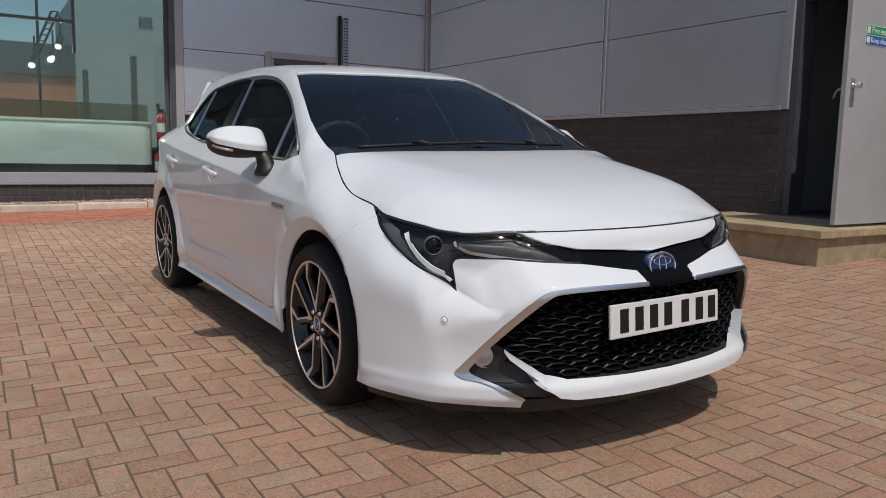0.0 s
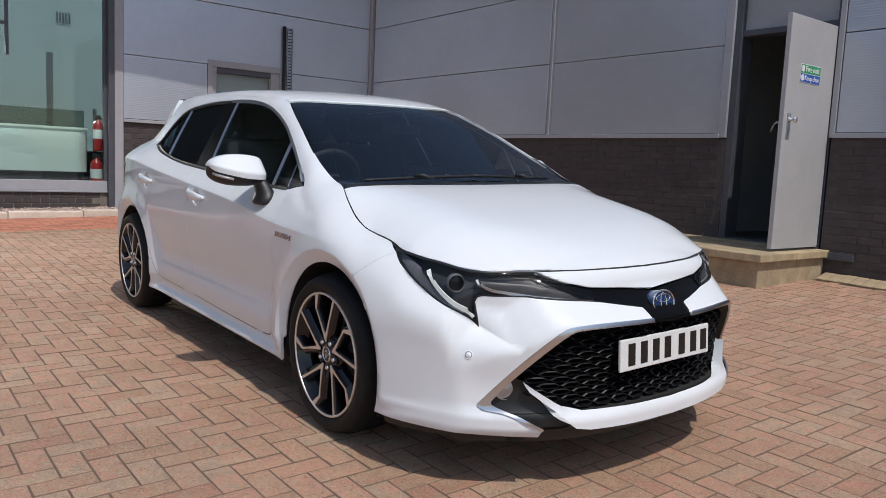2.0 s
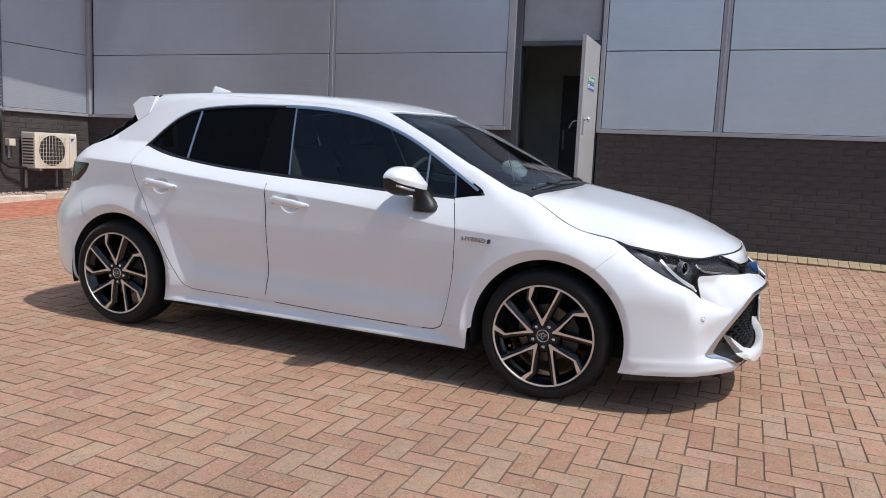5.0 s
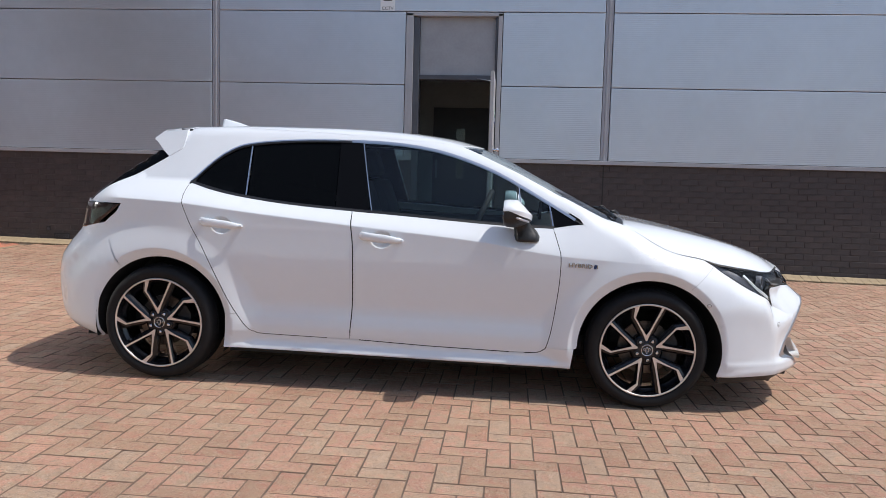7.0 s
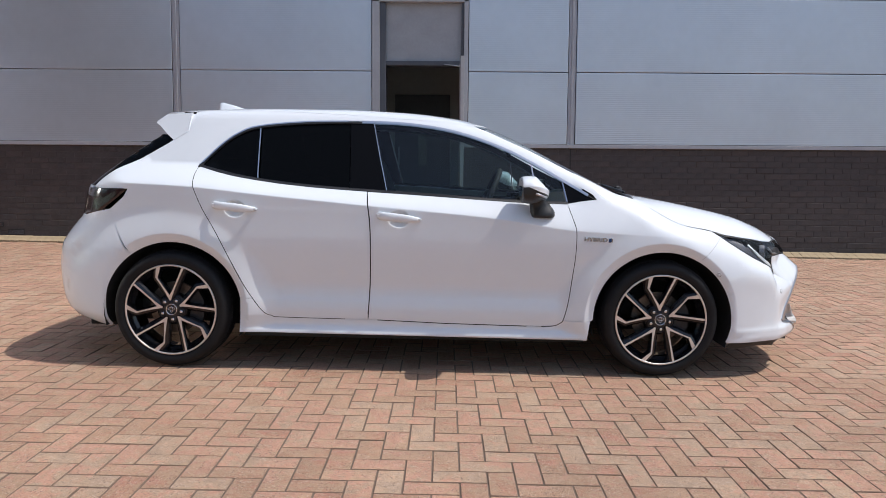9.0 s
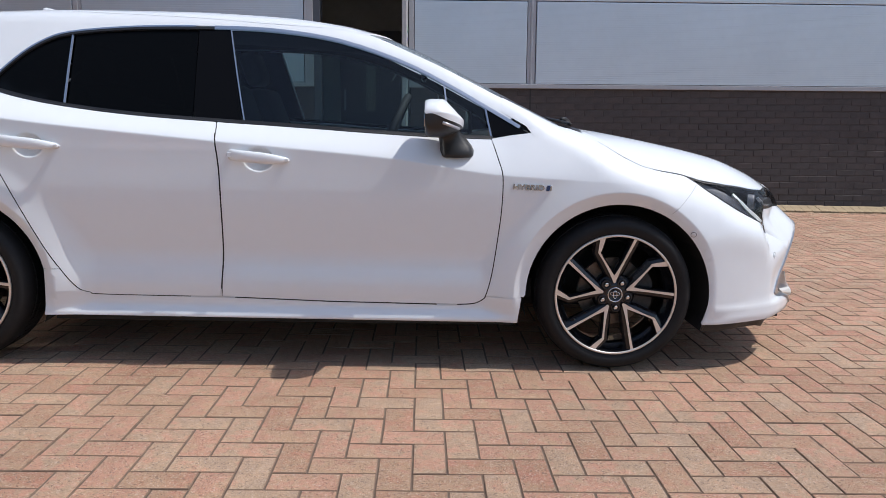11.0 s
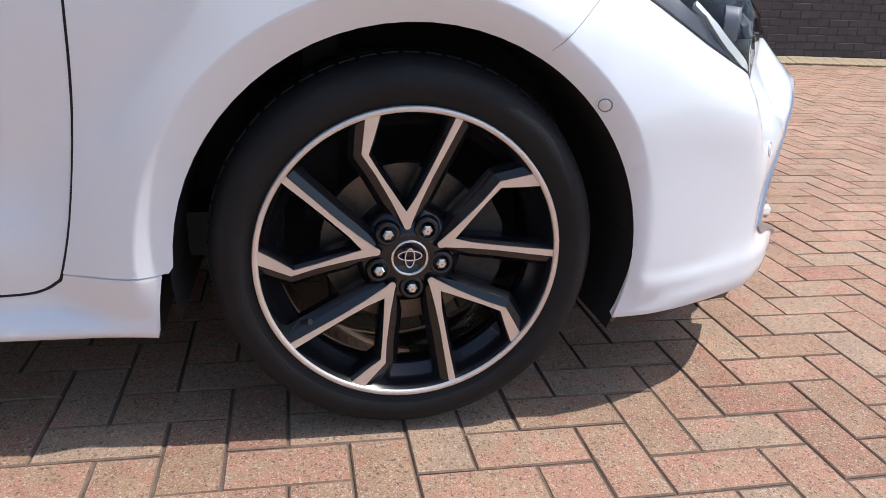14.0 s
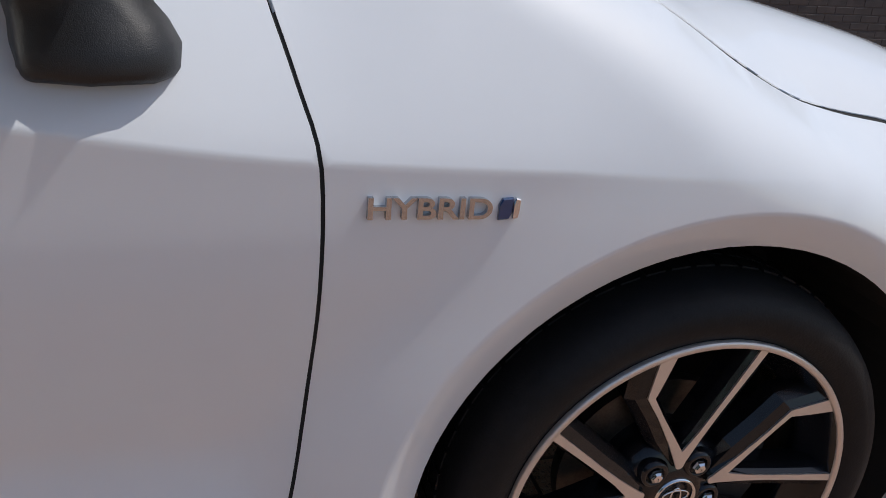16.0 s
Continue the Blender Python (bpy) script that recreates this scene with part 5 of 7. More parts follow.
LAMP_LOW = [lamp_tip] + bend([lamp_joint, (64.5, 0.735), (61.8, 0.707), (59.3, 0.682), (56.8, 0.659), (54.5, 0.639), (52.2, 0.621), (49.9, 0.605), (47.6, 0.587), (45.6, 0.566), (44.3, 0.548)], 3)
LAMP_IN = [(44.3, 0.548), (45.3, 0.632), (44.9, 0.646), (43.9, 0.651), (34.8, 0.652), (19.9, 0.635)]
lamp_up = seen_from(ROUND_NOSE, on_skin(FROM_ABOVE, LAMP_TOP))
CHROME_OUT = bend([(6.6, 0.572), (16.0, 0.574), (24.4, 0.571), (28.6, 0.553), (34.6, 0.467), (40.6, 0.362), (43.6, 0.308)], 4) + bend([(43.6, 0.308), (43.9, 0.298), (42.6, 0.283), (39.0, 0.274), (35.7, 0.2545), (31.7, 0.2195)], 4)[1:]
CHROME_IN = bend([(6.4, 0.559), (16.0, 0.560), (23.6, 0.557), (27.0, 0.545), (31.6, 0.484), (37.5, 0.387), (40.6, 0.328)], 4) + bend([(40.6, 0.328), (41.3, 0.312), (41.0, 0.299), (38.9, 0.283), (35.4, 0.2625), (31.4, 0.2265)], 4)[1:]
panel("front_bumper", ROUND_NOSE, bumper_line[::-1] + LAMP_LOW[2:] + LAMP_IN[1:] + [(18.2, 0.632), (7.6, 0.606)] + CHROME_OUT + [(32.0, 0.190), (44.4, 0.200), (55.9, 0.200)]
      + seen_from(ROUND_NOSE, on_skin(FROM_SIDE, arch(0, -18, 61)[:-1])), WHITE_PAINT, step=0.02, lines=[seen_from(ROUND_NOSE, on_skin(FROM_SIDE, [q for q in l if q[0] > 0.1])) for l in ring_lines(0)] + FOLDS, gap=0.0007)
panel("chrome_surround", ROUND_NOSE, CHROME_OUT + CHROME_IN[::-1], SATIN_CHROME, lift=0.005, rim=0.007, step=0.02, gap=0.0)
panel("grille_frame", ROUND_NOSE, CHROME_OUT + CHROME_IN[::-1], BLACK_SATIN, lift=-0.003, rim=0.06, step=0.02, gap=0.0005)
GRILLE_HALF = [(0.0, 0.566), (6.4, 0.559)] + [q for q in CHROME_IN[:25]] + [(37.5, 0.387), (35.4, 0.371), (27.9, 0.299), (23.7, 0.279), (12.0, 0.274), (0.0, 0.272)]
panel("grille_back", ROUND_NOSE, [(0.0, 0.60)] + GRILLE_HALF[1:], BLACK_DULL, lift=-0.08, rim=0, step=0.04, gap=-0.03)
panel("lower_lip", ROUND_NOSE, [(35.2, 0.371), (27.9, 0.300), (23.7, 0.280), (12.0, 0.275), (0.0, 0.273), (-12.0, 0.275), (-23.7, 0.280), (-27.9, 0.300), (-35.2, 0.371), (-34.2, 0.345), (-25.2, 0.226), (-22.0, 0.217), (-13.6, 0.214), (0.0, 0.213),
      (13.6, 0.214), (22.0, 0.217), (25.2, 0.226), (34.2, 0.345)], WHITE_PAINT, both=False, lift=0.008, rim=0.04, step=0.025, label="white lower lip of the bumper")
panel("fog_recess", ROUND_NOSE, [(37.5, 0.387), (35.4, 0.371), (34.2, 0.345), (25.2, 0.226), (31.4, 0.2245), (35.4, 0.2605), (38.9, 0.281), (41.0, 0.297), (41.3, 0.312), (40.6, 0.328)], BLACK_SATIN, lift=-0.03, rim=0, step=0.03, gap=-0.002)
panel("valance", ROUND_NOSE, [(66.0, 0.205), (44.4, 0.204), (31.6, 0.215), (25.0, 0.228), (13.0, 0.216), (0.0, 0.215), (0.0, 0.15), (30, 0.15), (66.0, 0.15)], BLACK_SATIN, lift=-0.02, rim=0, step=0.05)
panel("bonnet_lip", ROUND_NOSE, whole(seen_from(ROUND_NOSE, on_skin(FROM_ABOVE, BONNET_FRONT)), [(0.0, 0.652), (8.8, 0.663), (19.9, 0.674), (26.0, 0.695)]), WHITE_PAINT, both=False, step=0.03, gap=0.004)
# a black strip put into the bonnet's front gap for the shade there
gap_line = np.array(BONNET_FRONT + [(u, -v) for u, v in BONNET_FRONT[::-1][1:]])
panel("bonnet_gap_shade", FROM_ABOVE, [(u + 0.006, v) for u, v in gap_line] + [(u - 0.006, v) for u, v in gap_line[::-1]], BLACK_DULL, both=False, lift=-0.004, rim=0, step=0.02, gap=0)
panel("nose_band", ROUND_NOSE, mirrored([(33.0, 0.710), (26.0, 0.693), (19.9, 0.672), (8.8, 0.661), (0.0, 0.650)], [(0.0, 0.552), (6.4, 0.556), (7.4, 0.604), (18.2, 0.630), (19.9, 0.633)]), PIANO_BLACK, both=False, lift=-0.006, rim=0, step=0.03, gap=0)

# headlamps: dark bowl, projector, light guide, marker strip, clear lens
def bridged(line):
    """A way to lay outlines on a smooth film that spans a closed line on the nose, as a lamp's lens does."""
    q = np.array(line, float)
    rim = on_skin(ROUND_NOSE, q)
    at, r = q * (0.0155, 1), np.hypot(rim[:, 0], rim[:, 1])
    kernel = lambda d: np.where(d > 1e-9, d * d * np.log(np.maximum(d, 1e-9)), 0.0)  # noqa: E731
    n = len(at)
    grid = np.zeros((n + 3, n + 3))
    grid[:n, :n] = kernel(np.linalg.norm(at[:, None] - at[None], axis=2)) + np.eye(n) * 4e-5
    grid[:n, n:], grid[n:, :n] = np.c_[np.ones(n), at], np.c_[np.ones(n), at].T
    weight = np.linalg.solve(grid, np.r_[r, 0, 0, 0])

    def film(u, v):
        x = np.stack([np.asarray(u, float) * 0.0155, np.asarray(v, float)], -1)
        far = kernel(np.linalg.norm(x[:, None] - at[None], axis=2)) @ weight[:n] + weight[n] + x @ weight[n + 1 :]
        edge_gap = np.min(np.linalg.norm(x[:, None] - at[None], axis=2), axis=1)
        far = far + 0.018 * (1 - np.exp(-((edge_gap / 0.035) ** 2)))
        return np.stack(ROUND_NOSE[0](np.asarray(u, float), np.asarray(v, float), far), -1)

    return (*ROUND_NOSE, film)


lamp_line = lamp_up[1:] + [(26.0, 0.694), (19.9, 0.672), (18.6, 0.652)] + LAMP_IN[::-1] + LAMP_LOW[::-1][1:]
def close_set(line, step):
    """A closed line in points no further apart than a step."""
    out = []
    for a, b in zip(line, line[1:] + line[:1]):
        m = max(1, math.ceil(math.hypot((b[0] - a[0]) * 0.0155, b[1] - a[1]) / step))
        out += [(a[0] + (b[0] - a[0]) * i / m, a[1] + (b[1] - a[1]) * i / m) for i in range(m)]
    return out


LENS = bridged(close_set(lamp_line, 0.012))
for flip in (False, True):
    lamp = thing("headlamp", "", "")
    lamp.parent = car
    p, f = skin_mesh(LENS, lamp_line, lift=-0.035, rim=0, step=0.03, gap=0.0)
    place_mesh("bowl", p, f, LAMP_BOWL, lamp, "", flip, False)
    p, f = skin_mesh(LENS, lamp_line, lift=0.0, rim=0.03, step=0.03, gap=0.0018)
    lens = place_mesh("lens", p, f, LENS_GLASS, lamp, "clear headlamp lens", flip, False)
    lens.visible_shadow = False
    guide = bend([(56.4, 0.728), (55.2, 0.696), (53.4, 0.664), (51.2, 0.637), (48.7, 0.614), (46.6, 0.597), (45.4, 0.580)], 5)
    width = 0.014
    q = np.array(guide)
    d = np.gradient(q * (0.0155, 1), axis=0)
    nn = np.stack([-d[:, 1] / 0.0155, d[:, 0]], -1) / np.linalg.norm(d, axis=1)[:, None] * width / 2
    p, f = skin_mesh(LENS, [tuple(a) for a in q + nn] + [tuple(a) for a in (q - nn)[::-1]], lift=-0.009, rim=0.008, step=0.008, gap=0)
    place_mesh("light_guide", p, f, LAMP_WHITE, lamp, "pale running light guide", flip, False)
    p, f = skin_mesh(LENS, [(44.6, 0.710), (33.0, 0.702), (21.9, 0.673), (21.6, 0.646), (42.0, 0.668), (43.6, 0.676)], lift=-0.020, rim=0.014, step=0.02, gap=0)
    place_mesh("marker_strip", p, f, LAMP_SMOKE, lamp, "smoked marker lens", flip, False)
    for name, line, width, mat in (("marker_guide", [(45.3, 0.711), (44.3, 0.684), (42.4, 0.668), (38.0, 0.661), (22.0, 0.641)], 0.0075, LAMP_SILVER), ("lamp_trim", [(64.5, 0.742), (61.8, 0.714), (59.3, 0.689), (56.8, 0.666), (54.5, 0.646), (52.2, 0.628), (49.9, 0.612), (47.6, 0.594)], 0.004, LAMP_SILVER)):
        q = np.array(bend(line, 4))
        d = np.gradient(q * (0.0155, 1), axis=0)
        nn = np.stack([-d[:, 1] / 0.0155, d[:, 0]], -1) / np.linalg.norm(d, axis=1)[:, None] * width / 2
        p, f = skin_mesh(LENS, [tuple(a) for a in q + nn] + [tuple(a) for a in (q - nn)[::-1]], lift=-0.014, rim=0.012, step=0.02, gap=0)
        place_mesh(name, p, f, mat, lamp, "", flip, False)
    p, f = skin_mesh(LENS, [(68.5, 0.786), (62.0, 0.757), (58.5, 0.735), (56.8, 0.699), (54.7, 0.664), (52.4, 0.637), (49.6, 0.6135), (48.2, 0.5965), (49.9, 0.610), (52.2, 0.626), (54.5, 0.644), (56.8, 0.664), (59.3, 0.687), (61.8, 0.712), (64.5, 0.740), (67.0, 0.766)], lift=-0.014, rim=0, step=0.025, gap=0)
    place_mesh("side_bezel", p, f, LAMP_GREY, lamp, "grey inner bezel", flip, False)
    up = [q for q in lamp_up if q[0] < 69] + [(26.0, 0.694)]
    p, f = skin_mesh(LENS, up + [(u, v - (0.002 if u > 66 else 0.004)) for u, v in up[::-1]], lift=0.001, rim=0.004, step=0.03, gap=0)
    place_mesh("top_band", p, f, BLACK_SATIN, lamp, "black upper edge", flip, False)
    for border in (LAMP_LOW[1:], LAMP_IN):
        q = np.array([a for k in range(len(border) - 1) for a in ((np.array(border[k]) * (4 - i) + np.array(border[k + 1]) * i) / 4 for i in range(4))] + [border[-1]])
        d = np.gradient(q * (0.0155, 1), axis=0)
        nn = np.stack([-d[:, 1] / 0.0155, d[:, 0]], -1) / np.linalg.norm(d, axis=1)[:, None]
        p, f = skin_mesh(LENS, [tuple(a) for a in q - nn * 0.0008] + [tuple(a) for a in (q - nn * 0.0052)[::-1]], lift=-0.001, rim=0.026, step=0.012, gap=0)
        place_mesh("lens_border", p, f, BLACK_SATIN, lamp, "black border of the lens", flip, False)
    c, nrm = LENS[4]([49.1], [0.687])[0], np.array((0.86, -0.5, 0.0))
    r = 0.030
    s = -1 if flip else 1
    spot, way = Vector(c - nrm * 0.024), Vector((0.90, -0.42, 0.0))
    spot.y, way.y = spot.y * s, way.y * s
    turn = Matrix.Translation(spot) @ way.to_track_quat("Z", "Y").to_matrix().to_4x4()
    part("projector", lathe([(0.001, -0.006), (r * 0.88, -0.006), (r * 0.92, 0.006), (r * 0.97, 0.007), (r * 1.0, 0.0), (r * 1.05, -0.02)], 32, axis="Z"), LAMP_GREY, lamp, "round projector surround", smooth=True).matrix_local = turn
    bm = bmesh.new()
    bmesh.ops.create_uvsphere(bm, u_segments=20, v_segments=10, radius=r * 0.86)
    part("projector_glass", bm, BLACK_GLOSS, lamp, "dark projector lens", smooth=True).matrix_local = turn @ Matrix.Diagonal((1, 1, 0.35, 1))


# honeycomb grille: long hexagon cells
def honeycomb():
    bm = bmesh.new()
    poly = [(u * 0.0155, v) for u, v in GRILLE_HALF]
    w, h = 0.080, 0.0217
    for row in range(-1, 15):
        for col in range(-9, 10):
            y, z = (col + (row % 2) * 0.5) * w, 0.268 + row * h
            x = float(NOSE(z)) - float(NOSE_DROP(abs(y)))
            u = math.degrees(math.atan2(abs(y), x))
            if not inside(np.array([u * 0.0155]), np.array([z]), poly)[0]:
                continue
            rings = []
            for scale_, deep in ((1.0, 0.0), (1.0, 0.03), (0.86, 0.034), (0.8, 0.0)):
                hw, hh = w * 0.5 * scale_ + (0 if scale_ == 1 else -0.001), h * 0.64 * (1 if scale_ == 1 else 0.72 if scale_ > 0.83 else 0.66)
                ring = []
                for du, dv in ((-1.0, 0.0), (-0.55, 0.78), (0.55, 0.78), (1.0, 0.0), (0.55, -0.78), (-0.55, -0.78)):
                    yy, zz = y + du * hw, z + dv * hh
                    xx = float(NOSE(zz)) - float(NOSE_DROP(abs(yy))) - 0.064 + deep
                    ring.append(bm.verts.new((xx, yy, zz)))
                rings.append(ring)
            for a, b in zip(rings, rings[1:]):
                for k in range(6):
                    bm.faces.new((a[k], a[(k + 1) % 6], b[(k + 1) % 6], b[k]))
    bmesh.ops.recalc_face_normals(bm, faces=bm.faces[:])
    return bm


tagged(part("grille_mesh", honeycomb(), GRILLE_BLACK, car, "gloss black honeycomb grille"), kind="stuff")
for s in (1, -1):
    bm = lathe([(0.001, 0.012), (0.02, 0.01), (0.034, 0.002), (0.038, 0.006), (0.042, -0.02)], 24, axis="X")
    fog = part("fog_lamp", bm, LAMP_SILVER, car, "small round fog lamp", smooth=True)
    fog.location = (0.757, -0.606 * s, 0.347)
    fog.rotation_euler = (0, 0, radians(-25 * s))
    for u, v in ((45.9, 0.467), (71.3, 0.570)):
        c, nrm = on_skin(ROUND_NOSE, [(u, v)]), slope(on_skin(ROUND_NOSE, [(u, v)]))
        spot, way = Vector(c[0]), Vector(nrm[0])
        spot.y, way.y = spot.y * s, way.y * s
        ob = part("parking_sensor", lathe([(0.001, 0.0012), (0.0092, 0.0012), (0.0100, -0.0012), (0.0112, -0.0012), (0.0120, 0.0016), (0.0142, 0.0014), (0.0150, -0.001)], 24, axis="Z"), WHITE_PAINT, car, smooth=True)
        # a grey ring in the groove, coloured for its shade
        part("groove_shade", lathe([(0.0095, 0.0004), (0.0117, 0.0004)], 24, axis="Z"), SEAM_GREY, ob, "grey ring for the shade in the sensor's groove")
        ob.matrix_local = Matrix.Translation(spot) @ way.to_track_quat("Z", "Y").to_matrix().to_4x4()

# badge and number plate (its characters are plain bars)
badge = thing("nose_badge", "", "")
badge.parent = car
badge.matrix_local = pose(0.919, 0, 0.611, 0, -12, 0)
oval = lambda a, b, n=36: [(a * math.cos(2 * math.pi * k / n), b * math.sin(2 * math.pi * k / n)) for k in range(n)]  # noqa: E731
part("disc", slab(oval(0.062, 0.044), -0.05, 0.004, lambda u, v, w: (w, u, v), 0.004), BADGE_BLUE, badge, "deep blue enamel disc")


def hoop(a, b, r, dy=0.0, dz=0.0, bm=None):
    bm = bm or bmesh.new()
    ring = [Vector((0.006, dy + u, dz + v)) for u, v in oval(a, b, 40)]
    loops = []
    for i, p in enumerate(ring):
        out = Vector((0, p.y - dy, p.z - dz)).normalized()
        loops.append([bm.verts.new(p + out * r * math.cos(t) + Vector((r * math.sin(t), 0, 0))) for t in (2 * math.pi * k / 8 for k in range(8))])
    for i in range(len(ring)):
        for k in range(8):
            bm.faces.new((loops[i][k], loops[(i + 1) % 40][k], loops[(i + 1) % 40][(k + 1) % 8], loops[i][(k + 1) % 8]))
    bmesh.ops.recalc_face_normals(bm, faces=bm.faces[:])
    return bm


part("ring", hoop(0.060, 0.042, 0.004), CHROME, badge, "chrome ring", smooth=True)
part("inner_shape", hoop(0.040, 0.014, 0.003, 0, 0.014), CHROME, badge, smooth=True)
part("inner_shape", hoop(0.016, 0.034, 0.003), CHROME, badge, smooth=True)
plate = thing("number_plate", "", "")
plate.parent = car
plate.matrix_local = pose(0.948, 0.008, 0.449, 0, -4, 0)
part("plate", box(-0.012, 0.0, -0.26, 0.26, -0.056, 0.056, 0.004), PLATE_WHITE, plate, "white number plate")
for i, y in enumerate((-0.2, -0.132, -0.064, 0.004, 0.088, 0.160, 0.224)):
    part("character_bar", box(0.0, 0.0015, y - 0.019, y + 0.019, -0.039, 0.039, 0.0006), PLATE_BLACK, plate)
part("plate_holder", box(-0.05, -0.012, -0.2, 0.2, -0.05, 0.05, 0.006), BLACK_SATIN, plate)


# ---- wheels ----
def make_wheel():
    """Outer face towards -y, hub at the origin."""
    w = thing("wheel", "", "")
    F = -0.112
    prof = [(0.236, F + 0.006), (0.245, F + 0.002), (0.256, F - 0.006), (0.276, F - 0.012), (0.294, F - 0.008), (0.305, F + 0.006), (0.3115, F + 0.022), (0.3165, F + 0.05), (0.318, F + 0.1), (0.318, F + 0.125), (0.3165, F + 0.17), (0.308, F + 0.205), (0.28, F + 0.225), (0.245, F + 0.22), (0.236, F + 0.215)]
    tyre = part("tyre", lathe(prof, 96), RUBBER, w, "black low-profile tyre", smooth=True)
    tread = bmesh.new()
    for k in range(60):
        a = 2 * math.pi * k / 60
        for y0, y1 in ((F + 0.056, F + 0.085), (F + 0.090, F + 0.128), (F + 0.132, F + 0.165)):
            box(-0.0125, 0.0125, y0, y1, 0.3085, 0.3192 if y0 > F + 0.03 else 0.3165, bm=tread, m=Matrix.Rotation(a, 4, "Y"))
    tagged(part("tread", tread, RUBBER, w), kind="stuff")
    rim = part("rim", lathe([(0.2475, F - 0.001), (0.2470, F - 0.0062), (0.2455, F - 0.0080), (0.2390, F - 0.0080), (0.2378, F - 0.0055), (0.2372, F - 0.002)], 96), MACHINED, w, "machined rim edge", smooth=True)
    part("barrel", lathe([(0.2375, F - 0.004), (0.229, F + 0.010), (0.225, F + 0.030), (0.212, F + 0.036), (0.208, F + 0.048), (0.209, F + 0.075), (0.215, F + 0.085), (0.219, F + 0.16), (0.23, F + 0.2), (0.236, F + 0.215)], 72), RIM_BLACK, w, "gloss black wheel barrel", smooth=True)
    place = lambda u, v, y: (u, y, v)  # noqa: E731

    def dish(r):
        return F - 0.004 + 0.012 * max(0.0, 1 - r / 0.24) ** 1.0

    # each arm: (radius, turn) pairs down its two edges
    arms = (
        ([(0.060, 7), (0.10, 12.8), (0.15, 16.8), (0.190, 19.3), (0.214, 15.8), (0.2385, 13.0)], [(0.079, 0), (0.105, 7.2), (0.149, 13.4), (0.184, 15.8), (0.208, 10.6), (0.2385, 6.2)]),
        ([(0.079, 0), (0.105, -9.6), (0.145, -15.4), (0.19, -18.8), (0.2385, -20.8)], [(0.060, -7), (0.10, -15.0), (0.14, -19.2), (0.19, -22.4), (0.2385, -24.2)]),
        ([(0.0495, 3), (0.052, 5.5), (0.060, 7), (0.079, 0)], [(0.0495, -3), (0.052, -5.5), (0.060, -7), (0.079, -0.1)]),
    )

    def spot(r, turn, depth):
        return (r * math.cos(turn), dish(r) + depth, r * math.sin(turn))

    def loft(rings, bm):
        n = len(rings[0])
        for p, q in zip(rings, rings[1:]):
            for k in range(n):
                bm.faces.new((p[k], p[(k + 1) % n], q[(k + 1) % n], q[k]))
        bm.faces.new(rings[0]), bm.faces.new(rings[-1])

    def face_arm(rows, bm):
        """The machined face of one arm, a thin plate."""
        loft([[bm.verts.new(spot(r, radians(a0 + d), w)) for (r, d), w in ((a, 0.0), (b, 0.0), (b, 0.003), (a, 0.003))] for a, b in ((np.array(p) * (1 - k) + np.array(q) * k, np.array(q) * (1 - k) + np.array(p) * k) for p, q in zip(*rows) for k in (0.09 * min(1.0, max(0.0, (p[0] - 0.085) / 0.05)),))], bm)

    def body_arm(rows, bm):
        """The painted body of one arm, whose flanks fall away on both sides of the face."""
        rings = []
        for a, b in zip(*rows):
            wide = 1.25 * min(1.0, (a[0] - 0.04) / 0.06)
            wider = {1: 1.0 if a[1] > 0 else 0.35, -1: 0.35 if a[1] > 0 else 1.0}  # the flank towards the next pair of arms is the broad one
            pts = []
            for (r, d), side, order in ((a, 1, 1), (b, -1, -1)):
                run = [(0.0, 0.0026), (wide * 0.55, 0.008), (wide, 0.020), (wide * 0.9, 0.046)]
                edge = [bm.verts.new(spot(r, radians(a0 + d + side * w / max(r, 0.06)), depth)) for w, depth in ((u * wider[side], v) for u, v in run)]
                pts += edge[::-1] if order > 0 else edge
            rings.append(pts)
        loft(rings, bm)

    for i in range(5):
        a0 = 96 + 72 * i
        for name, build, mat, label in (("spoke", body_arm, RIM_BLACK, "gloss black spoke"), ("spoke_face", face_arm, MACHINED, "machined spoke face")):
            bm = bmesh.new()
            for rows in arms:
                build(rows, bm)
            bmesh.ops.recalc_face_normals(bm, faces=bm.faces[:])
            part(name, bm, mat, w, label)
    part("hub", lathe([(0.001, F + 0.012), (0.03, F + 0.010), (0.034, F + 0.006), (0.042, F + 0.012), (0.07, F + 0.018), (0.085, F + 0.03), (0.085, F + 0.08)], 40), RIM_BLACK, w, smooth=True)
    part("cap_ring", lathe([(0.0262, F + 0.008), (0.0275, F + 0.0045), (0.0298, F + 0.0045), (0.031, F + 0.009)], 40), CHROME, w, "chrome cap ring", smooth=True)
    part("cap_mark", hoop(0.019, 0.008, 0.0016, 0, 0.004), CHROME, w, smooth=True).matrix_local = Matrix.Translation((0, F + 0.012, 0)) @ pose(0, 0, 0, 0, 0, -90)
    part("cap_mark", hoop(0.0075, 0.016, 0.0016), CHROME, w, smooth=True).matrix_local = Matrix.Translation((0, F + 0.012, 0)) @ pose(0, 0, 0, 0, 0, -90)
    for i in range(5):
        a = radians(60 + 72 * i)
        socket = part("nut_socket", lathe([(0.0118, F + 0.022), (0.0125, F + 0.010), (0.0145, F + 0.0075), (0.0185, F + 0.0085), (0.0215, F + 0.014), (0.0225, F + 0.024)], 24), RIM_BLACK, w, smooth=True)
        nut = part("wheel_nut", lathe([(0.001, F + 0.0015), (0.0062, F + 0.002), (0.0090, F + 0.0045), (0.0104, F + 0.008), (0.0108, F + 0.020)], 6), CHROME, w, "chrome wheel nut")
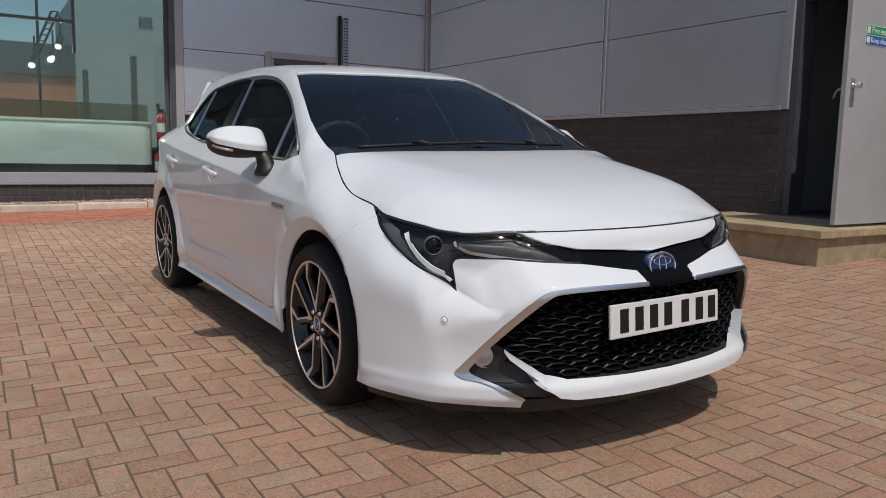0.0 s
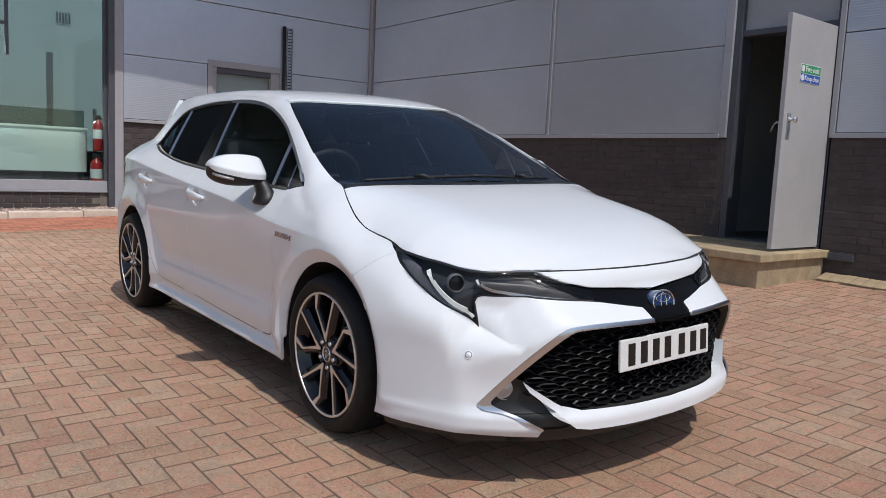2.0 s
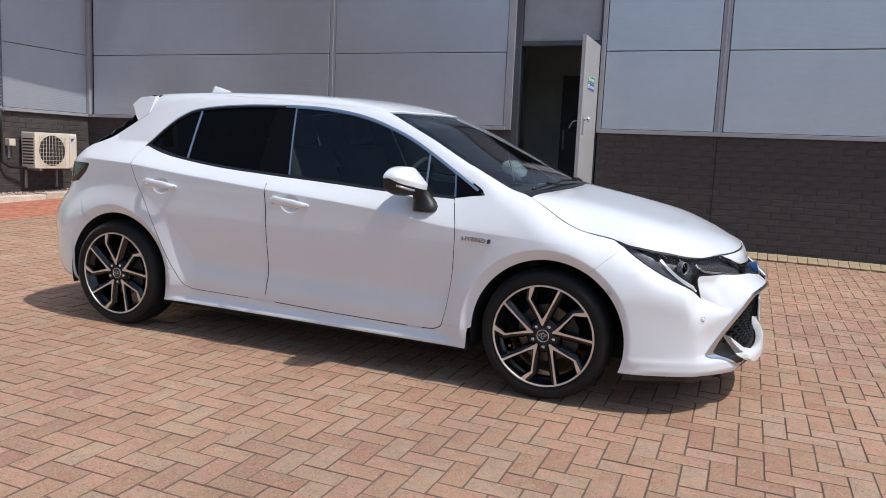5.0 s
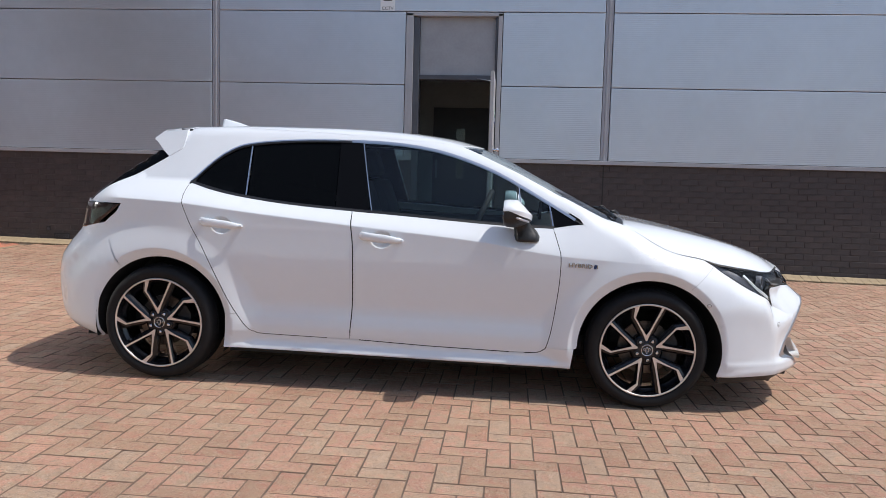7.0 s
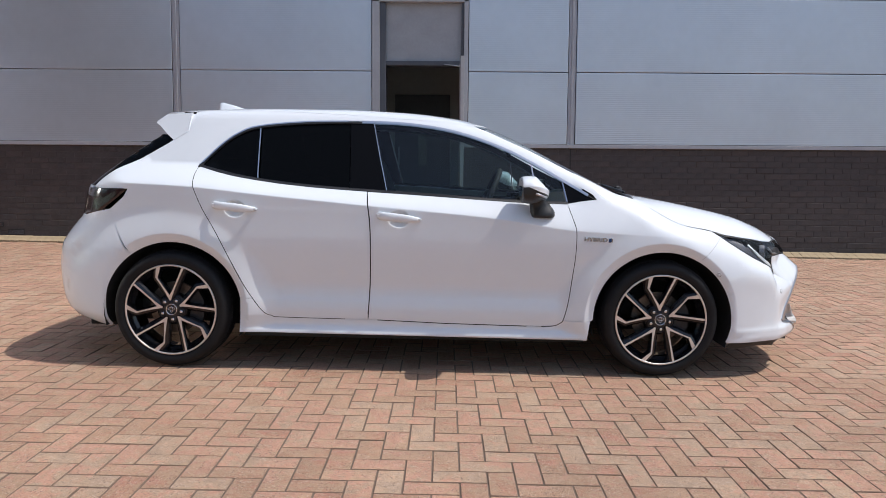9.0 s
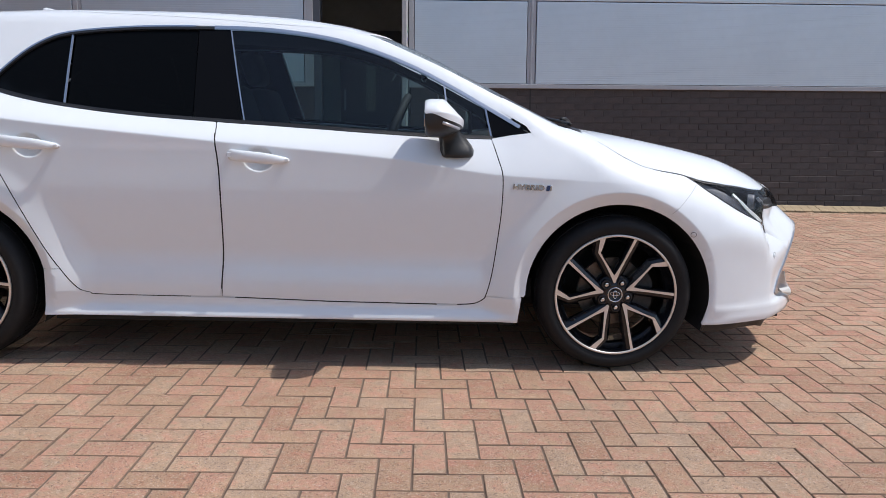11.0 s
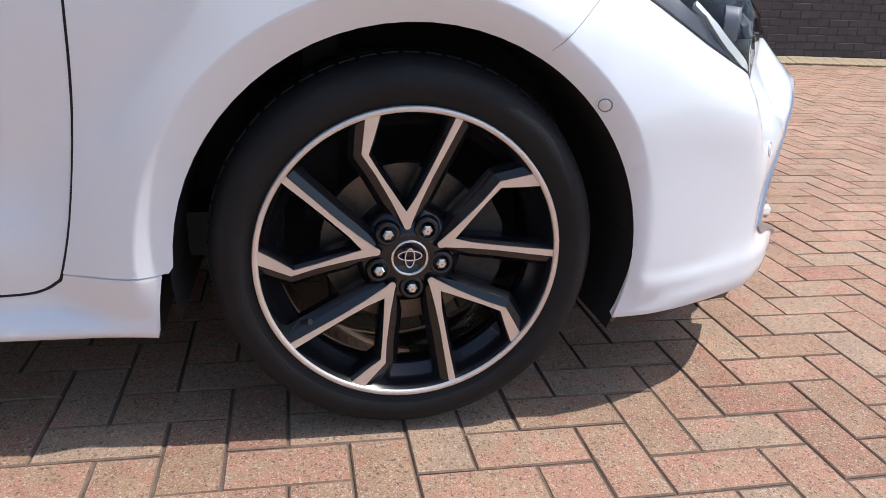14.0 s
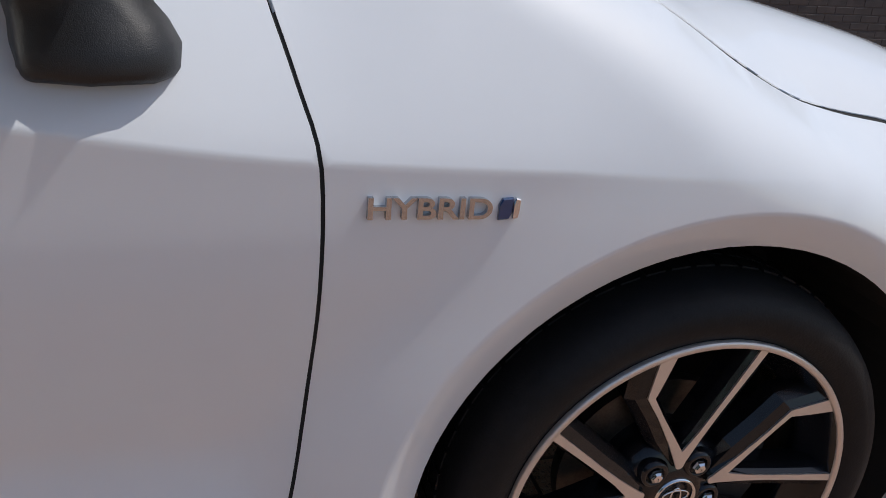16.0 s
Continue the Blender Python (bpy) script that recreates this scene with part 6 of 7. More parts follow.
        socket.location = nut.location = (0.0535 * math.cos(a), 0, 0.0535 * math.sin(a))
    part("valve", rod((0.205 * math.cos(radians(213)), F + 0.015, 0.205 * math.sin(radians(213))), (0.19 * math.cos(radians(213)), F + 0.0, 0.19 * math.sin(radians(213))), 0.005), BLACK_SATIN, w)
    disc = part("brake_disc", lathe([(0.07, F + 0.075), (0.14, F + 0.075), (0.14, F + 0.095), (0.07, F + 0.095)], 48), STEEL, w, "worn steel brake disc", smooth=False)
    part("caliper", slab([(r * math.cos(radians(a)), r * math.sin(radians(a))) for r, a in ((0.165, -35), (0.168, -15), (0.168, 15), (0.165, 38), (0.10, 40), (0.095, 0), (0.10, -38))], F + 0.05, F + 0.11, place, 0.006), CALIPER, w, "cast brake caliper")
    return w


wheel = make_wheel()
wheel.parent = car
wheel.matrix_local = pose(0, -0.757, WHEEL_Z)
for x, s in ((-2.64, 1), (0, -1), (-2.64, -1)):
    copy_thing(wheel, pose(x, -0.757 * s, WHEEL_Z, 0, 0, 0 if s > 0 else 180))
for ax in AXLES:
    for s in (1, -1):
        bm = bmesh.new()
        rings = []
        for y in (0.855, 0.84, 0.55):
            rr = 0.378 if y > 0.8 else 0.370
            rings.append([bm.verts.new((ax + 0.008 + rr * math.cos(radians(a)), -y * s, 0.312 + rr * math.sin(radians(a)))) for a in range(-22, 203, 9)])
        for a, b in zip(rings, rings[1:]):
            for k in range(len(a) - 1):
                bm.faces.new((a[k], a[k + 1], b[k + 1], b[k]))
        bm.faces.new(rings[-1])
        part("wheel_arch_liner", bm, BLACK_DULL, car, smooth=False)
under = bmesh.new()
for a, b in ((-2.26, -0.40), (-3.2, -3.02), (0.40, 0.80)):
    w = 0.80 if a > -3 and a < 0 else 0.6
    box(a, b, -w, w, 0.17, 0.24, bm=under)
box(-3.1, 0.6, -0.52, 0.52, 0.19, 0.26, bm=under)
part("underbody", under, BLACK_DULL, car)
# unseen black boxes added under the bonnet to stop sun leaking through
bay = box(-0.15, 0.70, -0.50, 0.50, 0.24, 0.66)
box(0.40, 0.80, -0.42, 0.42, 0.24, 0.60, bm=bay)
part("bay_light_block", bay, BLACK_DULL, car)
# black plate added inside the bumper, to keep leaking sun out of the car's shadow
tray_half = [(float(NOSE(0.45)) - float(NOSE_DROP(y)) - 0.025, y) for y in np.linspace(0, 0.76, 12)] + [(0.385, 0.78)]
part("nose_light_block", slab([(x, y) for x, y in tray_half] + [(x, -y) for x, y in tray_half[::-1]], 0.224, 0.268, lambda u, v, w: (u, v, w)), BLACK_DULL, car)
# black sheet added behind wing and doors so that the panel gaps stay dark
panel("gap_backing", FROM_SIDE, [(-2.5, 0.98), (-2.44, 0.70), (-2.25, 0.36), (-2.1, 0.24), (-0.42, 0.23), (-0.40, 0.45), (-0.33, 0.60), (-0.2, 0.70), (0.0, 0.735), (0.12, 0.71), (0.12, 0.80), (0.0, 0.84), (-0.35, 0.92), (-1.0, 0.925), (-1.6, 0.955), (-2.1, 0.99)], BLACK_DULL, lift=-0.048, rim=0, step=0.08)

# ---- tail: hatch, glass, lamps, bumper, spoiler ----
panel("hatch", ROUND_TAIL, [(57, 0.975), (0, 0.985), (-57, 0.975), (-52, 0.80), (-35, 0.72), (0, 0.70), (35, 0.72), (52, 0.80)], WHITE_PAINT, both=False, step=0.05)
glass_half = [(0, 0.99)] + seen_from(ROUND_TAIL, on_skin(FROM_SIDE, TAIL_EDGE[4:][::-1])) + [(0, 1.30)]
panel("hatch_glass", ROUND_TAIL, glass_half + [(-u, v) for u, v in glass_half[::-1]], PRIVACY, both=False, lift=-0.004, rim=0, step=0.05)
panel("tail_lamp", ROUND_TAIL, [(73, 0.958), (60, 0.962), (40, 0.955), (22, 0.945), (22, 0.87), (40, 0.835), (53, 0.812), (62, 0.84), (70, 0.92)], RED_LENS, lift=0.004, rim=0.03, step=0.03, label="dark red wrap-round tail lamp")
rear_half = [(0, 0.69), (35, 0.71), (52, 0.805), (60, 0.832)] + seen_from(ROUND_TAIL, on_skin(FROM_SIDE, REAR_LINE)) + seen_from(ROUND_TAIL, on_skin(FROM_SIDE, arch(-2.64, 126, 196)[1:])) + [(52, 0.225), (35, 0.30), (0, 0.32)]
panel("rear_bumper", ROUND_TAIL, rear_half + [(-u, v) for u, v in rear_half[::-1]],
      WHITE_PAINT, both=False, step=0.04)
panel("rear_valance", ROUND_TAIL, [(61, 0.245), (52, 0.24), (35, 0.305), (0, 0.325), (-35, 0.305), (-52, 0.24), (-61, 0.245), (-55, 0.18), (0, 0.18), (55, 0.18)], BLACK_SATIN, both=False, lift=-0.01, rim=0, step=0.06)
bm = bmesh.new()
rows = []
for k in np.linspace(-1, 1, 25):
    tip = -2.852 + 0.03 * abs(k) ** 3
    ring = []
    for x, z in ((-2.615, None), (-2.70, None), (-2.77, None), (tip, 1.364), (tip - 0.004, 1.352), (tip + 0.02, 1.338), (tip + 0.08, 1.290), (-2.70, 1.262), (-2.62, 1.31)):
        half = float(side_of(np.array([x]), np.array([(z or 1.39) - 0.03]))[0]) + 0.003
        y = k * half
        flush = float(top_of(np.array([x]), np.array([y]))[0]) + 0.0015 - 0.012 * abs(k) ** 8
        ring.append(bm.verts.new((x, y, flush if z is None else z - 0.085 * y * y - (0.003 * abs(k) ** 8 if z > 1.35 else 0))))
    rows.append(ring)
for a, b in zip(rows, rows[1:]):
    for k in range(9):
        bm.faces.new((a[k], b[k], b[(k + 1) % 9], a[(k + 1) % 9]))
bm.faces.new(rows[0][::-1]), bm.faces.new(rows[-1])
bmesh.ops.recalc_face_normals(bm, faces=bm.faces[:])
part("spoiler", bm, WHITE_PAINT, car, "white roof spoiler", smooth=True).data.set_sharp_from_angle(angle=radians(40))
bm = bmesh.new()
rows = []
for x, w, h in ((-2.615, 0.028, 0.062), (-2.60, 0.03, 0.066), (-2.555, 0.03, 0.056), (-2.495, 0.027, 0.040), (-2.435, 0.02, 0.020), (-2.40, 0.006, 0.006)):
    rows.append([bm.verts.new((x, w * math.cos(t) * (0.45 if math.sin(t) > 0.7 else 1), 1.418 + max(0, math.sin(t)) * h)) for t in (math.pi * k / 8 for k in range(9))])
for a, b in zip(rows, rows[1:]):
    for k in range(8):
        bm.faces.new((a[k], b[k], b[k + 1], a[k + 1]))
bm.faces.new(rows[0])
bmesh.ops.recalc_face_normals(bm, faces=bm.faces[:])
part("antenna_fin", bm, WHITE_PAINT, car, "white shark-fin aerial", smooth=True)


# ---- the car's fittings: door mirrors, handles, lettering, wipers, and the cabin ----
def mirror_ring(y, x_front, top, low):
    """One slice of a mirror shell: upright behind, flat on top, drawn to a low point ahead."""
    xb = -0.780
    d = x_front - xb
    z6 = max(0.966, low + 0.010) + 0.030 * min(1.0, max(0.0, (abs(y) - 0.90) / 0.13))
    z5 = z6 + min(0.026, (top - z6) * 0.5)
    z0 = max(z6 + 0.012, 1.004)
    z0 = min(z0, top - 0.01)
    return [(x, y, z) for x, z in ((xb, z0), (xb - 0.002, (z0 + top) / 2), (xb, top - 0.008), (xb + 0.14 * d, top), (xb + 0.5 * d, top - 0.003), (xb + 0.72 * d, top - 0.45 * (top - z5)), (x_front, z5), (x_front - 0.004, z6),
                                   (x_front - 0.32 * d, min(z6, low + 0.012)), (xb + 0.4 * d, low), (xb + 0.08 * d, low + 0.004), (xb, low + 0.016))]


def door_mirror(side):
    """A door mirror: white cap over a black housing, stalk, glass and side repeater."""
    m = thing("door_mirror", "", "")
    m.parent = car
    rows = ((0.797, -0.720, 1.020, 0.965), (0.802, -0.680, 1.046, 0.948), (0.822, -0.640, 1.066, 0.936), (0.86, -0.628, 1.075, 0.931), (0.92, -0.628, 1.079, 0.930), (0.97, -0.640, 1.077, 0.934),
            (1.012, -0.664, 1.066, 0.945), (1.038, -0.692, 1.052, 0.960), (1.048, -0.726, 1.038, 0.975), (1.050, -0.750, 1.028, 0.985))
    rings = [mirror_ring(-y * side, xf, top, low) for y, xf, top, low in rows]
    for name, first, last, mat in (("mirror_cap", 0, 7, WHITE_PAINT), ("mirror_housing", 7, 12, BLACK_SATIN)):
        bm = bmesh.new()
        vs = [[bm.verts.new(r[k % 12]) for k in range(first, last + 1)] for r in rings]
        for a, b in zip(vs, vs[1:]):
            for k in range(last - first):
                bm.faces.new((a[k], a[k + 1], b[k + 1], b[k]))
        bm.faces.new(vs[0]), bm.faces.new(vs[-1])
        hard = bm.edges.layers.float.new("crease_edge")
        for a, b in zip(vs, vs[1:]):
            for k in range(last - first + 1):
                if first == 0 and k in (2, 4, 6):
                    bm.edges.get((a[k], b[k]))[hard] = 0.55
        bmesh.ops.recalc_face_normals(bm, faces=bm.faces[:])
        ob = part(name, bm, mat, m, "white mirror cap" if name == "mirror_cap" else "black mirror housing", smooth=True)
        soft = ob.modifiers.new("rounding", "SUBSURF")
        soft.levels = soft.render_levels = 2
    part("mirror_glass", slab([(-0.83 * 1, 0.965), (-0.99, 0.975), (-1.015, 1.0), (-1.005, 1.04), (-0.95, 1.055), (-0.85, 1.045), (-0.82, 1.0)], -0.7765, -0.781, lambda u, v, w: (w, u * side, v)), CHROME, m)
    bm = bmesh.new()
    loops = []
    for y, z, x0, x1, t in ((0.842, 0.857, -0.702, -0.598, 0.024), (0.838, 0.866, -0.706, -0.590, 0.030), (0.828, 0.90, -0.708, -0.600, 0.028), (0.828, 0.935, -0.716, -0.632, 0.026), (0.845, 0.965, -0.735, -0.655, 0.03), (0.875, 0.985, -0.75, -0.67, 0.045)):
        loops.append([bm.verts.new((x, -(y + d) * side, z)) for x, d in ((x0, -t), (x0, t * 0.7), (x0 + 0.012, t), (x1 - 0.02, t), (x1, t * 0.3), (x1, -t))])
    for a, b in zip(loops, loops[1:]):
        for k in range(6):
            bm.faces.new((a[k], a[(k + 1) % 6], b[(k + 1) % 6], b[k]))
    bm.faces.new(loops[0]), bm.faces.new(loops[-1])
    bmesh.ops.recalc_face_normals(bm, faces=bm.faces[:])
    bmesh.ops.subdivide_edges(bm, edges=bm.edges[:], cuts=1, use_grid_fill=True, smooth=0.6)
    stalk = part("stalk", bm, BLACK_SATIN, m, "black mirror stalk", smooth=True)
    rep = tube([(-0.715, -1.040 * side, 0.990), (-0.690, -1.026 * side, 0.982), (-0.668, -1.0 * side, 0.974), (-0.652, -0.97 * side, 0.968)], 0.006, 8)
    part("side_repeater", rep, LAMP_SILVER, m, "clear side repeater", smooth=True)


def door_handle(hx, hz, side, lock):
    h = thing("door_handle", "", "")
    h.parent = car
    rows = []
    bm = bmesh.new()
    base = float(side_of(np.array([hx]), np.array([hz + 0.05]))[0])
    for i in range(15):
        u = -0.122 + 0.244 * i / 14
        e = abs(u) / 0.122
        out = 0.030 * (1 - e**4) + 0.004
        half = 0.0215 * (1 - 0.66 * max(0, u / 0.122) ** 2) * (1 - max(0, e - 0.9) * 5)
        thick = 0.008
        zc = hz + 0.0035 - 0.010 * (u / 0.122)
        y = base + out - 0.008
        rows.append([bm.verts.new((hx + u, -(y + d) * side, zc + v)) for v, d in ((half, -thick), (half, 0.0), (half * 0.5, 0.004), (0, 0.0055), (-half * 0.5, 0.004), (-half, 0), (-half, -thick))])
    for a, b in zip(rows, rows[1:]):
        for k in range(7):
            bm.faces.new((a[k], a[(k + 1) % 7], b[(k + 1) % 7], b[k]))
    bm.faces.new(rows[0]), bm.faces.new(rows[-1])
    bmesh.ops.recalc_face_normals(bm, faces=bm.faces[:])
    part("grip", bm, WHITE_PAINT, h, "white pull handle", smooth=True)
    for u in (-0.104, 0.104):
        zc = hz + 0.0035 - 0.010 * (u / 0.122)
        part("mount", box(hx + u - 0.014, hx + u + 0.014, -side * (base - 0.01) if side < 0 else -(base + 0.016), -side * (base + 0.016) if side < 0 else -(base - 0.01), zc - (0.010 if u < 0 else 0.006), zc + (0.010 if u < 0 else 0.006), 0.003), WHITE_PAINT, h)
    if lock:
        part("lock_barrel", lathe([(0.001, 0.0), (0.0065, 0.0), (0.008, 0.001), (0.008, 0.004)], 16), BLACK_GLOSS, h).matrix_local = Matrix.Translation((hx - 0.098, -(base + 0.0145) * side, hz + 0.0115)) @ pose(0, 0, 0, 0, 0, 0 if side > 0 else 180)


for s in (1, -1):
    door_mirror(s)
    for (hx, hz), lock in zip(HANDLES, (True, False)):
        door_handle(hx, hz, s, lock and s > 0)

# raised lettering on the wing, with a blue lozenge after it
wing_badge = thing("wing_lettering", "", "")
wing_badge.parent = car
wing_badge.matrix_local = pose(-0.369, -0.8765, 0.7455, 90 - 2.0, 1.6, 0)
words("lettering", "HYBRID", 0.0292, Matrix.Diagonal((1.22, 1, 1, 1)), DARK_CHROME, wing_badge, 0.0045, "chrome letters", 0.0006)
part("lozenge", slab([(0.069, -0.0115), (0.080, -0.0105), (0.083, -0.004), (0.083, 0.0115), (0.072, 0.0105), (0.069, 0.004)], -0.002, 0.0026, lambda u, v, w: (u, v, w), 0.0012), BADGE_BLUE, wing_badge, "blue lozenge")
part("lozenge", slab([(0.0835, -0.0105), (0.089, -0.0095), (0.0905, -0.004), (0.0905, 0.0105), (0.0855, 0.0115), (0.0835, 0.006)], -0.002, 0.003, lambda u, v, w: (u, v, w), 0.0012), CHROME, wing_badge)

# scuttle and wipers
panel("scuttle", FROM_ABOVE, both_ways([(u + 0.002, v * 0.985) for u, v in COWL[::-1]] + [(u - 0.035, v * 0.97) for u, v in COWL])[:-1], BLACK_SATIN, both=False, lift=0.001, rim=0.02, step=0.05)
for pts, arm_at in (([(-0.165, -0.60), (-0.16, -0.35), (-0.155, -0.08), (-0.17, 0.02)], (-0.11, -0.28)), ([(-0.16, -0.02), (-0.155, 0.25), (-0.165, 0.48)], (-0.11, 0.30))):
    blade = on_skin(FROM_ABOVE, bend(pts, 5)) + np.array((0, 0, 0.014))
    part("wiper_blade", tube(blade.tolist(), 0.007, 8), BLACK_SATIN, car, smooth=True)
    a, b = on_skin(FROM_ABOVE, [arm_at, pts[1]]) + np.array((0, 0, 0.024))
    part("wiper_arm", tube([a, (a + b) / 2 + np.array((0, 0, 0.008)), b], 0.008, 8), BLACK_SATIN, car, smooth=True)

# cabin
part("cabin_floor", box(-2.9, -0.2, -0.68, 0.68, 0.26, 0.34), CABIN, car)
part("bulkhead", box(-0.16, -0.10, -0.62, 0.62, 0.3, 0.90), CABIN, car)
bm = bmesh.new()
rows = []
for y in np.linspace(-0.68, 0.68, 15):
    rows.append([bm.verts.new(q) for q in ((-0.16, y, 0.93), (-0.30, y, 0.955 - 0.02 * abs(y)), (-0.50, y, 0.945 - 0.03 * abs(y)), (-0.60, y, 0.91), (-0.62, y, 0.84), (-0.55, y, 0.66), (-0.2, y, 0.55))])
for a, b in zip(rows, rows[1:]):
    for k in range(6):
        bm.faces.new((a[k], b[k], b[k + 1], a[k + 1]))
part("dashboard", bm, CABIN, car, "dark dashboard", smooth=True)
part("screen_display", box(-0.57, -0.55, -0.13, 0.13, 0.93, 1.04, 0.006), BLACK_GLOSS, car)
wheel_ring = bmesh.new()
ring = [(0.185 * math.cos(2 * math.pi * k / 40), 0.185 * math.sin(2 * math.pi * k / 40), 0) for k in range(41)]
tube(ring, 0.016, 10, wheel_ring)
steer = part("steering_wheel", wheel_ring, CABIN, car, "black steering wheel", smooth=True)
steer.matrix_local = pose(-0.93, -0.36, 0.925, 0, -66, 0)
hub = part("steering_hub", box(-0.06, 0.06, -0.07, 0.07, -0.02, 0.02, 0.012), CABIN, car)
box(-0.015, 0.015, -0.175, 0.175, -0.01, 0.006, 0.004, bm=(sp := bmesh.new()))
spokes = part("steering_spokes", sp, SATIN_CHROME, car)
hub.matrix_local = spokes.matrix_local = pose(-0.935, -0.36, 0.925, 0, -66, 0)


def car_seat(x, y, width=0.5):
    seat = thing("seat", "", "")
    seat.parent = car
    part("cushion", box(x - 0.05, x + 0.48, y - width / 2, y + width / 2, 0.46, 0.60, 0.05, 3), SEAT_CLOTH, seat, smooth=True)
    back = part("backrest", box(-0.07, 0.07, -width / 2, width / 2, 0.0, 0.60, 0.05, 3), SEAT_CLOTH, seat, smooth=True)
    back.matrix_local = pose(x - 0.02, y, 0.56, 0, -20, 0)
    head = part("headrest", box(-0.045, 0.045, -0.13, 0.13, 0.62, 0.80, 0.035, 3), SEAT_CLOTH, seat, smooth=True)
    head.matrix_local = pose(x - 0.02, y, 0.56, 0, -18, 0)


for y in (-0.36, 0.36):
    car_seat(-1.45, y)
    car_seat(-2.25, y, 0.6)
bm = bmesh.new()
for y0 in (-0.70, 0.66):
    box(-2.3, -0.55, y0, y0 + 0.04, 0.34, 0.90, 0.01, bm=bm)
part("door_cards", bm, CABIN, car)
p, f = skin_mesh(FROM_ABOVE, both_ways(SCREEN_TOP[::-1] + ROOF_SIDE[1:] + [(-2.70, -0.3), (-2.72, 0.0)])[:-1], lift=-0.03, rim=0, step=0.08)
place_mesh("headlining", p, [q[::-1] for q in f], HEADLINING, car, "grey headlining", true_shade=False)
part("rear_view_mirror", box(-0.80, -0.77, -0.12, 0.12, 1.18, 1.245, 0.012), BLACK_GLOSS, car)
part("rear_shelf", box(-2.95, -2.45, -0.6, 0.6, 0.93, 0.96), CABIN, car)
part("rear_panel", box(-3.1, -3.05, -0.6, 0.6, 0.3, 0.95), CABIN, car)
panel("roof_frame", FROM_ABOVE, [(-1.02, -0.55), (-1.9, -0.565), (-2.70, -0.515), (-2.72, 0.0), (-2.70, 0.515), (-1.9, 0.565), (-1.02, 0.55), (-0.96, 0.0)], CABIN, both=False, lift=-0.014, rim=0, step=0.06)
part("rear_header", box(-2.665, -2.60, -0.52, 0.52, 1.25, 1.3925), CABIN, car)


# ---- edging, kerb, gravel, and the bricks of the plinths ----
def piece_mesh(name, mat, l, w, h, b=0.003):
    bm = box(-l / 2, l / 2, -w / 2, w / 2, -h / 2, h / 2, 0)
    bmesh.ops.bevel(bm, geom=[e for e in bm.edges if all(v.co.y < 0 for v in e.verts)], offset=b, segments=1, affect="EDGES")
    me = bpy.data.meshes.new(name)
    bm.to_mesh(me)
    bm.free()
    me.materials.append(mat)
    return me


BL, BH, JOINT = 0.215, 0.065, 0.010  # a clay brick and its mortar
brick = piece_mesh("brick", BRICK_DARK, BL, 0.06, BH)


def stacked(mesh_like, spots, name, mat, parent):
    """Many bricks in one mesh; spots are (place, turn about z)."""
    pv = np.array([v.co[:] for v in mesh_like.vertices])
    pf = [list(p.vertices) for p in mesh_like.polygons]
    verts, faces = [], []
    for (x, y, z), turn in spots:
        c, s = math.cos(turn), math.sin(turn)
        base = len(verts)
        verts += np.stack([x + pv[:, 0] * c - pv[:, 1] * s, y + pv[:, 0] * s + pv[:, 1] * c, z + pv[:, 2]], -1).tolist()
        faces += [[base + k for k in f] for f in pf]
    me = bpy.data.meshes.new(name)
    me.from_pydata(verts, [], faces)
    me.materials.append(mat)
    ob = new(name, me)
    ob.parent = parent
    return tagged(ob, kind="stuff")


rnd = random.Random(7)
singles, rest = [], []
for row in range(19):
    z = 0.155 + row * (BH + JOINT)
    shift = (row % 2) * (BL + JOINT) / 2
    for a, b in ((WALL_X + 0.02, DOOR_L - 0.08), (DOOR_R + 0.03, 9.0)):
        n = int((b - a) / (BL + JOINT)) + 1
        for i in range(n):
            x = a + shift + i * (BL + JOINT) + BL / 2
            if x + BL / 2 > b:
                continue
            spot = ((x, WALL_Y + 0.022 + rnd.uniform(-0.002, 0.002), z + rnd.uniform(-0.001, 0.001)), 0.0)
            (singles if 0.2 < x < 3.8 else rest).append(spot)
for (x, y, z), turn in singles[:300]:
    ob = new("brick", brick)
    ob.parent = wall_north
    ob.location = (x, y, z)
stacked(brick, rest + singles[300:], "further_bricks", BRICK_DARK_FAR, wall_north)
west = []
for row in range(19):
    z = 0.155 + row * (BH + JOINT)
    shift = (row % 2) * (BL + JOINT) / 2
    y = WEST_END + 0.02 + BL / 2 + shift
    while y + BL / 2 < WALL_Y:
        west.append((WALL_X - 0.022 + rnd.uniform(-0.002, 0.002), y, z + rnd.uniform(-0.001, 0.001)))
        y += BL + JOINT
for x, y, z in west[:300]:
    ob = new("brick", brick)
    ob.parent = wall_west
    ob.matrix_local = Matrix.Translation((x, y, z)) @ Matrix.Rotation(math.pi / 2, 4, "Z")
stacked(brick, [(p, math.pi / 2) for p in west[300:]], "further_bricks", BRICK_DARK_FAR, wall_west)
shop_bricks = []
for row in range(3):
    y = WEST_END - 0.3 - (row % 2) * 0.1125
    while y > -7:
        shop_bricks.append(((GX + 0.0, y - BL / 2, 0.235 + row * (BH + JOINT)), math.pi / 2))
        y -= BL + JOINT
for (x, y, z), turn in shop_bricks:
    ob = new("brick", brick)
    ob.parent = shop
    ob.matrix_local = Matrix.Translation((x, y, z)) @ Matrix.Rotation(turn, 4, "Z")

# buff edging along the foot of the long wall, tilted up to it
edge_row = thing("edging", "row of buff edging blocks along the wall foot", "edging", kind="structure")
eb = piece_mesh("edging_block", EDGE_BLOCK, 0.098, 0.19, 0.06, 0.004)
x = WALL_X + 1.2
i = 0
